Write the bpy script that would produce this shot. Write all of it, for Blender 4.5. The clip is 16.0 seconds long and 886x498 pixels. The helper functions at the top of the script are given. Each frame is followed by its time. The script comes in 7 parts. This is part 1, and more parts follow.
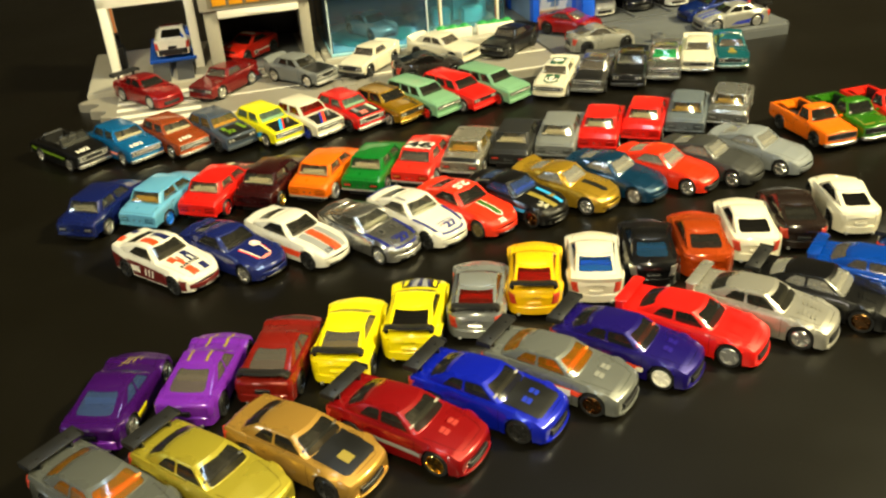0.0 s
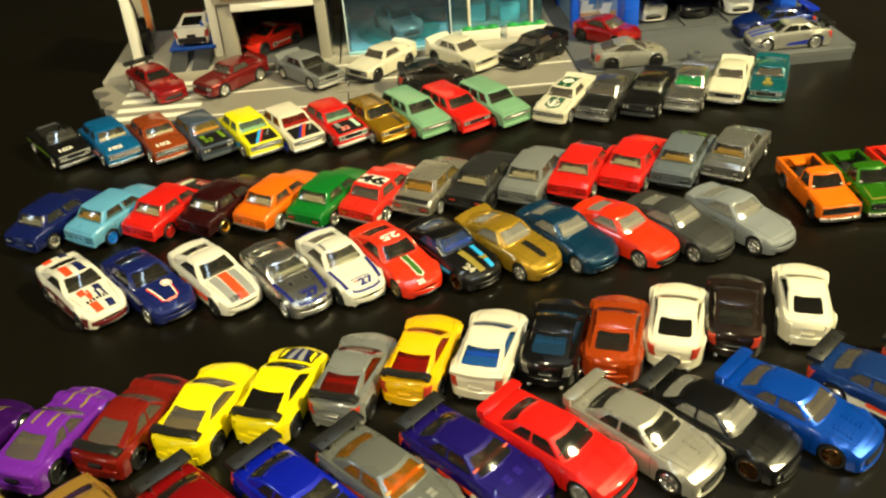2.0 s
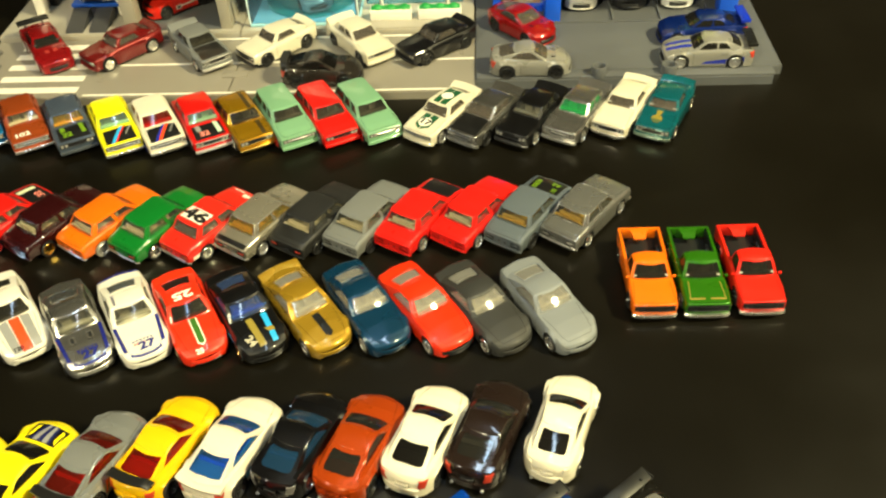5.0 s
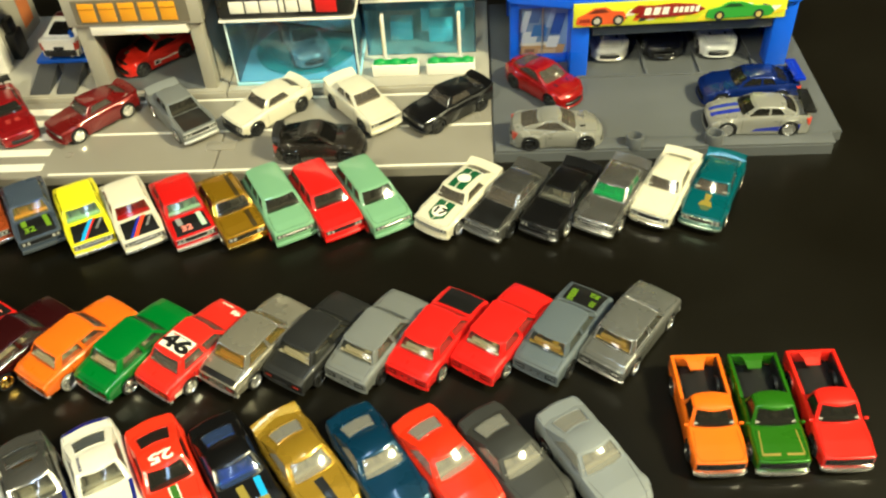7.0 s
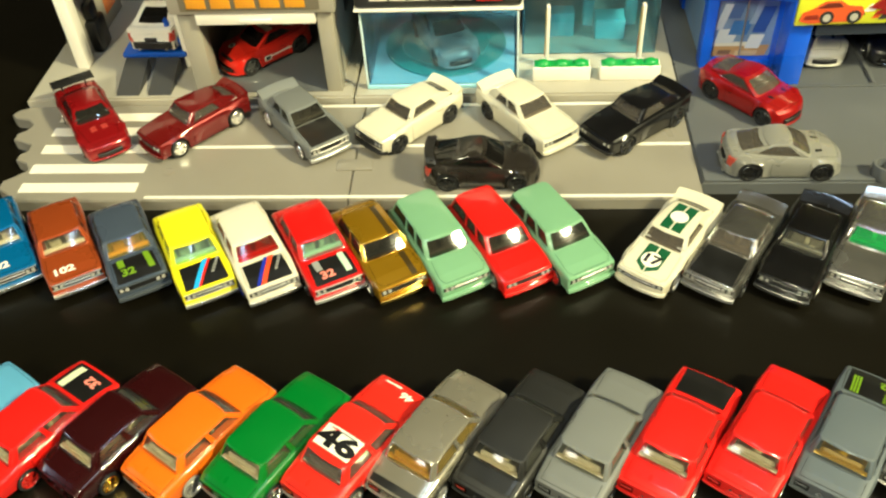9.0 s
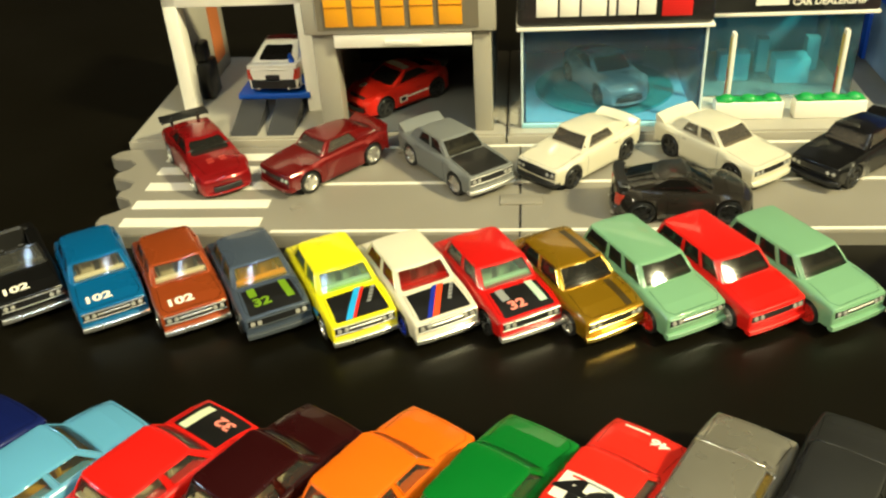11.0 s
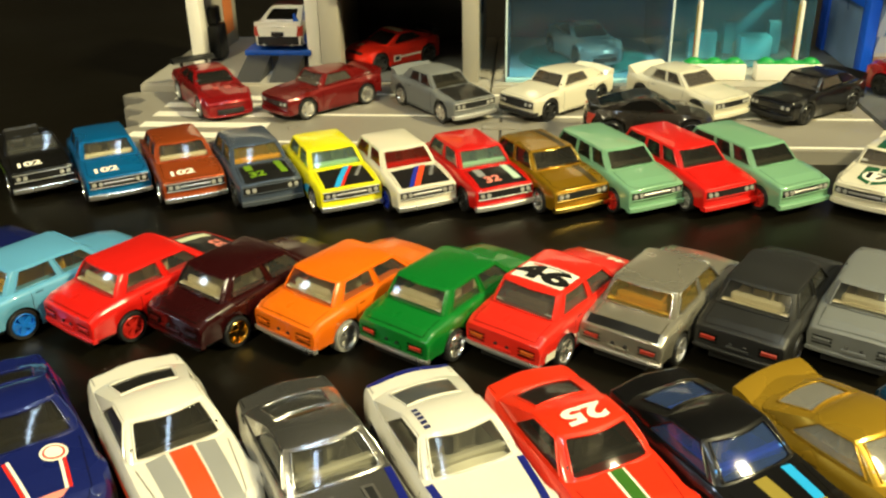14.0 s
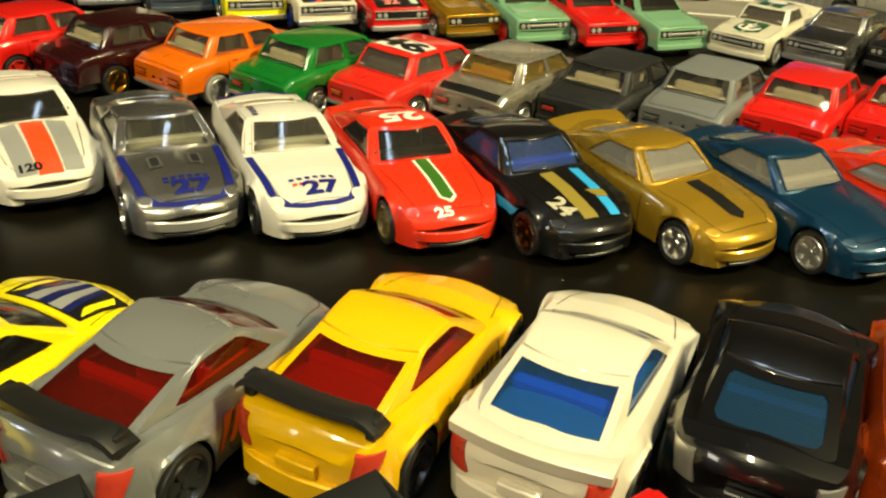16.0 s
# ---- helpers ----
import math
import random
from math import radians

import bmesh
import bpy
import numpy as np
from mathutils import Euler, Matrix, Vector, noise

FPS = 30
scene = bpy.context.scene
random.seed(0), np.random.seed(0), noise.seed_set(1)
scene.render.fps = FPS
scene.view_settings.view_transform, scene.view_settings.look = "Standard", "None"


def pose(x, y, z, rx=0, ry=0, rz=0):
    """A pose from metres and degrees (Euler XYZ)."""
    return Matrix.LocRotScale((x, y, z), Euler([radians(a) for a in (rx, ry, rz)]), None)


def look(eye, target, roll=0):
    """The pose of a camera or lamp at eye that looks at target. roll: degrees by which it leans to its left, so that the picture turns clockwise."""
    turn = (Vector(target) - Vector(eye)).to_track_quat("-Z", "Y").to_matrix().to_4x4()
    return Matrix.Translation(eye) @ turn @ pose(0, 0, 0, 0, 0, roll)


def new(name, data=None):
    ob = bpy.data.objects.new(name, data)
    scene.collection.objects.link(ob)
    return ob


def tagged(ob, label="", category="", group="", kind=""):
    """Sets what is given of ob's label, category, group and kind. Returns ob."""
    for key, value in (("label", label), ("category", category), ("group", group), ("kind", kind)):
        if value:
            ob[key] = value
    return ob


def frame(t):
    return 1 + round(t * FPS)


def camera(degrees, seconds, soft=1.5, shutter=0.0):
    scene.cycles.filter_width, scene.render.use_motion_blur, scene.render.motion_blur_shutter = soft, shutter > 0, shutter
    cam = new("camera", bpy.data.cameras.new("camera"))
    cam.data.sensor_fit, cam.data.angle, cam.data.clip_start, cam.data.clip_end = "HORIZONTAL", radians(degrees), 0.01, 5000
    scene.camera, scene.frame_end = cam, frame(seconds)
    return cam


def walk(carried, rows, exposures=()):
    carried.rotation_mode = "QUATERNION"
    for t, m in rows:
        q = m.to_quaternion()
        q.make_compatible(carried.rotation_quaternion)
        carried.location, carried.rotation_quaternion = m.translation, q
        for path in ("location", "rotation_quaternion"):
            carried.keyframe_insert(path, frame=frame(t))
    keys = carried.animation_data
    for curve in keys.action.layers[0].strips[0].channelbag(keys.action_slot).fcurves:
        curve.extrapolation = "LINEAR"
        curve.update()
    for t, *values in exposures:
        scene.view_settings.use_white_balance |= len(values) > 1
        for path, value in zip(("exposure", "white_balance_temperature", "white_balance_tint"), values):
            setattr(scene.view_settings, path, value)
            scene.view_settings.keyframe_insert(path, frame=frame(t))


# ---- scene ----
cam = camera(52.77, 16.0, soft=2.3)
# seconds, eye, pitch from straight down, roll, yaw
PATH = [
    (0, 0.07042, -0.01250, 0.26352, 61.053, -4.174, 4.582),
    (0.5, 0.09322, 0.01327, 0.27024, 60.541, -3.880, 5.616),
    (1, 0.12810, 0.03721, 0.28019, 59.739, -5.090, 10.218),
    (1.5, 0.15745, 0.05205, 0.28712, 59.232, -4.987, 12.775),
    (2, 0.19646, 0.06969, 0.30132, 57.725, -4.512, 15.519),
    (2.5, 0.23774, 0.08614, 0.30947, 56.402, -3.465, 16.983),
    (3, 0.27643, 0.10314, 0.31109, 55.190, -2.508, 19.011),
    (3.5, 0.30459, 0.12710, 0.31166, 53.787, -2.855, 20.891),
    (4, 0.31553, 0.16650, 0.31414, 50.525, -2.302, 21.530),
    (4.5, 0.32772, 0.19124, 0.35012, 46.897, -2.595, 22.036),
    (5, 0.32799, 0.20372, 0.38889, 48.402, -3.030, 21.393),
    (5.2, 0.32489, 0.20484, 0.39761, 49.044, -3.274, 21.487),
    (7.3, 0.26756, 0.33151, 0.39828, 46.602, -3.869, 21.139),
    (7.5, 0.26157, 0.34061, 0.39651, 46.751, -3.876, 20.898),
    (8, 0.23485, 0.36621, 0.37776, 46.422, -3.230, 20.449),
    (8.5, 0.19606, 0.38298, 0.36391, 46.074, -2.790, 20.814),
    (9, 0.14332, 0.39163, 0.34042, 46.107, -3.839, 23.269),
    (9.5, 0.10170, 0.39804, 0.32626, 48.232, -6.120, 26.144),
    (12, 0.04936, 0.36850, 0.17665, 62.212, -2.826, 23.528),
    (12.5, 0.04904, 0.35289, 0.17238, 63.027, -2.576, 23.916),
    (13, 0.05749, 0.34009, 0.17017, 63.276, -2.419, 23.657),
    (13.5, 0.06816, 0.32842, 0.16657, 63.767, -1.591, 23.489),
    (14, 0.08410, 0.32147, 0.15778, 64.372, -1.099, 23.267),
    (14.5, 0.09650, 0.31213, 0.13865, 64.385, 0.950, 22.810),
    (15, 0.10854, 0.30403, 0.12281, 63.282, 2.220, 22.415),
    (15.5, 0.12838, 0.29552, 0.10985, 63.106, 3.685, 21.929),
    (16, 0.14302, 0.29015, 0.10434, 62.799, 3.845, 21.617),
]
walk(cam, [(t, pose(x, y, z, 0, 0, yaw) @ pose(0, 0, 0, tip) @ pose(0, 0, 0, 0, 0, roll)) for t, x, y, z, tip, roll, yaw in PATH],
     exposures=[(0, 1.87, 6500, 10), (1.5, 1.65, 6500, 10), (3.5, 1.45, 6500, 10), (4.3, 1.47, 6550, 10), (5, 1.73, 6450, 10), (7.5, 1.71, 5800, 9), (9, 1.81, 6000, 9), (12.5, 1.59, 6250, 10), (14.5, 1.56, 6400, 10), (16, 1.45, 6600, 11)])

# ---- world and lamps ----
world = bpy.data.worlds.new("room_air")
scene.world = world
world.use_nodes = True
world.node_tree.nodes["Background"].inputs["Color"].default_value = (1.0, 0.8, 0.55, 1)
world.node_tree.nodes["Background"].inputs["Strength"].default_value = 0.016


def area_lamp(name, eye, target, power, size, colour, size_y=None):
    data = bpy.data.lights.new(name, "AREA")
    data.energy, data.size, data.color, data.shape = power, size, colour, "DISK"
    if size_y:
        data.shape, data.size_y = "RECTANGLE", size_y
    ob = new(name, data)
    if target:
        ob.matrix_world = look(eye, target)
    return ob


area_lamp("ceiling_light", (1.56, 0.55, 1.48), (0.05, 0.6, 0), 24.5, 0.26, (1.0, 0.885, 0.47))
area_lamp("ceiling_light", None, None, 12.3, 0.14, (1.0, 0.90, 0.54), 0.60).matrix_world = pose(-0.12, -0.92, 1.50, 22)
area_lamp("tube_light", None, None, 1.9, 1.40, (0.64, 0.84, 1.0), 0.055).matrix_world = pose(0.44, 0.28, 1.50, 0, 0, -58)
area_lamp("cool_light", (-1.83, -0.27, 0.74), (0.0, 0.55, 0), 1.0, 0.15, (0.68, 0.86, 1.0), 0.22)
area_lamp("floor_light", (-1.30, -1.80, 0.58), (0.1, 0.6, 0), 1.6, 0.26, (1.0, 0.93, 0.74), 0.34)


# ---- materials ----
def lin(h):
    out = []
    for i in (0, 2, 4):
        c = int(h[i:i + 2], 16) / 255
        out.append(c / 12.92 if c <= 0.04045 else ((c + 0.055) / 1.055) ** 2.4)
    return (*out, 1.0)


MATS = {}


def surface(name, colour, rough=0.4, metal=0.0, coat=0.0, scale=400.0, vary=0.08, bump=0.02, rough_vary=0.1, spec=0.5):
    """A node material with colour drift, roughness drift and fine relief at two sizes."""
    if name in MATS:
        return MATS[name]
    m = bpy.data.materials.new(name)
    MATS[name] = m
    m.use_nodes = True
    nt = m.node_tree
    b = nt.nodes["Principled BSDF"]
    col = lin(colour) if isinstance(colour, str) else (*colour, 1.0)
    tc = nt.nodes.new("ShaderNodeTexCoord")
    big = nt.nodes.new("ShaderNodeTexNoise")
    big.inputs["Scale"].default_value, big.inputs["Detail"].default_value = scale * 0.12, 3
    fine = nt.nodes.new("ShaderNodeTexNoise")
    fine.inputs["Scale"].default_value, fine.inputs["Detail"].default_value = scale * 2.2, 2
    for n in (big, fine):
        nt.links.new(tc.outputs["Object"], n.inputs["Vector"])
    mix = nt.nodes.new("ShaderNodeMix")
    mix.data_type = "RGBA"
    mix.inputs["A"].default_value = tuple(min(1, c * (1 - vary)) for c in col[:3]) + (1,)
    mix.inputs["B"].default_value = tuple(min(1, c * (1 + vary)) for c in col[:3]) + (1,)
    nt.links.new(big.outputs["Fac"], mix.inputs["Factor"])
    nt.links.new(mix.outputs["Result"], b.inputs["Base Color"])
    ramp = nt.nodes.new("ShaderNodeMapRange")
    ramp.inputs["To Min"].default_value = max(0.03, rough - rough_vary)
    ramp.inputs["To Max"].default_value = min(1, rough + rough_vary)
    ramp.inputs["From Min"].default_value, ramp.inputs["From Max"].default_value = 0.3, 0.7
    nt.links.new(big.outputs["Fac"], ramp.inputs["Value"])
    nt.links.new(ramp.outputs["Result"], b.inputs["Roughness"])
    b.inputs["Metallic"].default_value = metal
    b.inputs["Coat Weight"].default_value = coat
    b.inputs["Coat Roughness"].default_value = 0.06
    b.inputs["Specular IOR Level"].default_value = spec
    if bump:
        bp = nt.nodes.new("ShaderNodeBump")
        bp.inputs["Strength"].default_value, bp.inputs["Distance"].default_value = bump, 0.0004
        nt.links.new(fine.outputs["Fac"], bp.inputs["Height"])
        nt.links.new(bp.outputs["Normal"], b.inputs["Normal"])
    return m


def paint(colour, metal=0.0):
    """Toy car enamel: plain or metallic, under a clear coat."""
    return surface("enamel_%s_%d" % (colour, metal * 10), colour, 0.30 if metal else 0.34, metal, 0.9, 300, 0.06, 0.015, 0.08, 0.28)


def matt(colour):
    return surface("matt_enamel_" + colour, colour, 0.55, 0.0, 0.1, 300, 0.08, 0.03)


def raw(colour):
    return surface("bare_zinc_" + colour, colour, 0.28, 0.68, 0.5, 300, 0.14, 0.04)


def polished(grey):
    return surface("polished_zinc_%d" % (grey * 100), (grey, grey * 0.985, grey * 0.94), 0.23, 0.92, 0.3, 300, 0.16, 0.05)


def tampo(colour):
    return surface("printed_ink_" + colour, colour, 0.38, 0.0, 0.3, 500, 0.05, 0.01)


def tint(colour, clear=0.75):
    """Clear or tinted window plastic: passes its tint, with gloss by Fresnel."""
    name = "window_plastic_%s_%d" % (colour, clear * 100)
    if name in MATS:
        return MATS[name]
    m = bpy.data.materials.new(name)
    MATS[name] = m
    m.use_nodes = True
    nt = m.node_tree
    nt.nodes.remove(nt.nodes["Principled BSDF"])
    out = nt.nodes["Material Output"]
    tr = nt.nodes.new("ShaderNodeBsdfTransparent")
    tr.inputs["Color"].default_value = lin(colour)
    df = nt.nodes.new("ShaderNodeBsdfDiffuse")
    df.inputs["Color"].default_value = lin(colour)
    gl = nt.nodes.new("ShaderNodeBsdfGlossy")
    gl.inputs["Roughness"].default_value = 0.075
    m1 = nt.nodes.new("ShaderNodeMixShader")
    m1.inputs[0].default_value = clear
    nt.links.new(df.outputs[0], m1.inputs[1])
    nt.links.new(tr.outputs[0], m1.inputs[2])
    fr = nt.nodes.new("ShaderNodeFresnel")
    fr.inputs["IOR"].default_value = 1.6
    noise_tex = nt.nodes.new("ShaderNodeTexNoise")
    noise_tex.inputs["Scale"].default_value = 120
    tc = nt.nodes.new("ShaderNodeTexCoord")
    nt.links.new(tc.outputs["Object"], noise_tex.inputs["Vector"])
    bp = nt.nodes.new("ShaderNodeBump")
    bp.inputs["Strength"].default_value, bp.inputs["Distance"].default_value = 0.05, 0.001
    nt.links.new(noise_tex.outputs["Fac"], bp.inputs["Height"])
    nt.links.new(bp.outputs["Normal"], gl.inputs["Normal"])
    m2 = nt.nodes.new("ShaderNodeMixShader")
    nt.links.new(fr.outputs[0], m2.inputs[0])
    nt.links.new(m1.outputs[0], m2.inputs[1])
    nt.links.new(gl.outputs[0], m2.inputs[2])
    nt.links.new(m2.outputs[0], out.inputs["Surface"])
    return m


CHROME = surface("chrome_plate", (0.82, 0.80, 0.76), 0.20, 0.92, 0, 300, 0.05, 0.02, 0.08)
SILVER_TRIM = surface("silver_trim", (0.55, 0.54, 0.52), 0.35, 0.8, 0, 300, 0.08, 0.02)
RUBBER = surface("black_tyre_plastic", (0.012, 0.012, 0.012), 0.5, 0, 0, 500, 0.2, 0.05)
BLACK_PLASTIC = surface("black_plastic", (0.010, 0.010, 0.011), 0.38, 0, 0, 500, 0.2, 0.04)
WING_BLACK = surface("black_wing_plastic", (0.009, 0.0088, 0.0085), 0.40, 0, 0, 500, 0.2, 0.04)
UNDER = surface("dark_baseplate", (0.02, 0.02, 0.02), 0.5, 0.3, 0, 400, 0.2, 0.03)
RED_LENS = surface("red_lamp_ink", "b83a28", 0.3, 0, 0.5, 500, 0.1, 0.01)
AMBER = surface("amber_lamp_ink", "d06018", 0.3, 0, 0.5, 500, 0.1, 0.01)
LAMP = surface("clear_lamp_ink", (0.50, 0.49, 0.45), 0.18, 0.3, 0.6, 500, 0.1, 0.01)
TABLE = surface("black_table_laminate", (0.0040, 0.0032, 0.0014), 0.35, 0, 0, 60, 0.4, 0.08, 0.06, 0.38)
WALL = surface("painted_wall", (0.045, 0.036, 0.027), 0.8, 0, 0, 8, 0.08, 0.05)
CEIL = surface("ceiling_paint", (0.34, 0.30, 0.24), 0.85, 0, 0, 8, 0.05, 0.05)
FLOOR = surface("dark_floor", (0.05, 0.04, 0.03), 0.6, 0, 0, 12, 0.2, 0.05)
ROAD = surface("grey_road_plastic", "8a8478", 0.42, 0, 0, 160, 0.16, 0.06, 0.16)
KERB = surface("light_grey_plastic", "a8a294", 0.42, 0, 0, 160, 0.13, 0.06, 0.16)
DARK_GREY = surface("dark_grey_plastic", "5a5c5e", 0.42, 0, 0, 160, 0.14, 0.06, 0.16)
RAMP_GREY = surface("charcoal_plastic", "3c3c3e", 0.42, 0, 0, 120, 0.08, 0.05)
GARAGE = surface("garage_grey_plastic", "a29c8e", 0.40, 0, 0, 120, 0.05, 0.04)
WHITE_PL = surface("white_plastic", "efe9dc", 0.35, 0, 0.1, 120, 0.03, 0.03)
LINE_WHITE = surface("white_road_print", "ece6d6", 0.45, 0, 0, 300, 0.06, 0.03)
BLUE_PL = surface("bright_blue_plastic", "1a5eea", 0.32, 0, 0.1, 120, 0.06, 0.03)
CYAN_PL = surface("pale_cyan_plastic", "8fd4d8", 0.35, 0, 0.1, 120, 0.06, 0.03)
TEAL_PL = surface("teal_plastic", "3a9c98", 0.35, 0, 0.1, 120, 0.06, 0.03)
SIGN_BLACK = surface("black_sign_plastic", (0.012, 0.012, 0.013), 0.3, 0, 0.1, 120, 0.1, 0.02)
GREEN_PL = surface("green_hedge_plastic", "189440", 0.42, 0, 0, 200, 0.1, 0.05)
INNER = {
    "beige": surface("beige_interior", "d6caae", 0.55, 0, 0, 300, 0.1, 0.04),
    "dark": surface("dark_interior", "1c1b1a", 0.55, 0, 0, 300, 0.1, 0.04),
    "yellow": surface("amber_interior", "c8a028", 0.5, 0, 0, 300, 0.1, 0.04),
    "red": surface("red_interior", "e04a2c", 0.5, 0, 0, 300, 0.1, 0.04),
    "blue": surface("blue_interior", "2a7edc", 0.5, 0, 0, 300, 0.1, 0.04),
    "orange": surface("orange_interior", "d88418", 0.5, 0, 0, 300, 0.1, 0.04),
    "green": surface("green_interior", "2cc060", 0.5, 0, 0, 300, 0.1, 0.04),
    "grey": surface("grey_interior", "9a968a", 0.5, 0, 0, 300, 0.1, 0.04),
}
# haze and mist: pale diffuse share stands in for light on dark interiors
GLASS = {
    "clear": tint("e8e8de", 0.97), "smoke": tint("84827a", 0.95), "dark": tint("3c3a38", 0.88), "red": tint("c8402e", 0.93),
    "blue": tint("5aa8f0", 0.93), "orange": tint("e8a030", 0.85), "green": tint("50d888", 0.8), "yellow": tint("ecd480", 0.9),
    "mint": tint("bfe4d8", 0.92), "bluish": tint("6a88cc", 0.85), "haze": tint("a89e92", 0.84), "mist": tint("d6d2c6", 0.76),
}


# ---- mesh helpers ----
def mesh_from(verts, faces, smooth=True, angle=38):
    me = bpy.data.meshes.new("mesh")
    me.from_pydata([tuple(v) for v in verts], [], [tuple(f) for f in faces])
    me.validate()
    bm = bmesh.new()
    bm.from_mesh(me)
    bmesh.ops.recalc_face_normals(bm, faces=bm.faces)
    bm.to_mesh(me)
    bm.free()
    if smooth:
        me.shade_smooth()
        me.set_sharp_from_angle(angle=radians(angle))
    me.materials.append(None)
    return me


def part(name, me, material, parent, label="", at=None):
    """One mesh object under a thing or a part; the mesh may be shared, the material belongs to the object."""
    if isinstance(me, bmesh.types.BMesh):
        data = bpy.data.meshes.new(name)
        me.to_mesh(data)
        me.free()
        data.shade_smooth()
        data.set_sharp_from_angle(angle=radians(35))
        data.materials.append(None)
        me = data
    ob = new(name, me)
    ob.material_slots[0].link = "OBJECT"
    ob.material_slots[0].material = material
    ob.parent = parent
    if at is not None:
        ob.matrix_basis = at
    if label:
        tagged(ob, label)
    return ob


def bevel_box(x0, x1, y0, y1, z0, z1, r=0.0004, seg=2):
    bm = bmesh.new()
    bmesh.ops.create_cube(bm, size=1)
    for v in bm.verts:
        v.co = Vector(((x0, x1)[v.co.x > 0], (y0, y1)[v.co.y > 0], (z0, z1)[v.co.z > 0]))
    if r:
        r = min(r, 0.45 * min(abs(x1 - x0), abs(y1 - y0), abs(z1 - z0)))
        bmesh.ops.bevel(bm, geom=list(bm.edges), offset=r, segments=seg, profile=0.5, affect="EDGES")
    return bm


def box_mesh(*a, **k):
    bm = bevel_box(*a, **k)
    me = bpy.data.meshes.new("box")
    bm.to_mesh(me)
    bm.free()
    me.shade_smooth()
    me.set_sharp_from_angle(angle=radians(35))
    me.materials.append(None)
    return me


def lathe(profile, n=28, axis="y"):
    """A solid of revolution from (radius, along) pairs."""
    verts, faces = [], []
    for k in range(n):
        c, s = math.cos(2 * math.pi * k / n), math.sin(2 * math.pi * k / n)
        for r, a in profile:
            verts.append((r * c, a, r * s) if axis == "y" else (r * c, r * s, a))
    m = len(profile)
    for k in range(n):
        for i in range(m - 1):
            a, b = k * m + i, ((k + 1) % n) * m + i
            faces.append((a, b, b + 1, a + 1))
    return mesh_from(verts, faces, angle=40)


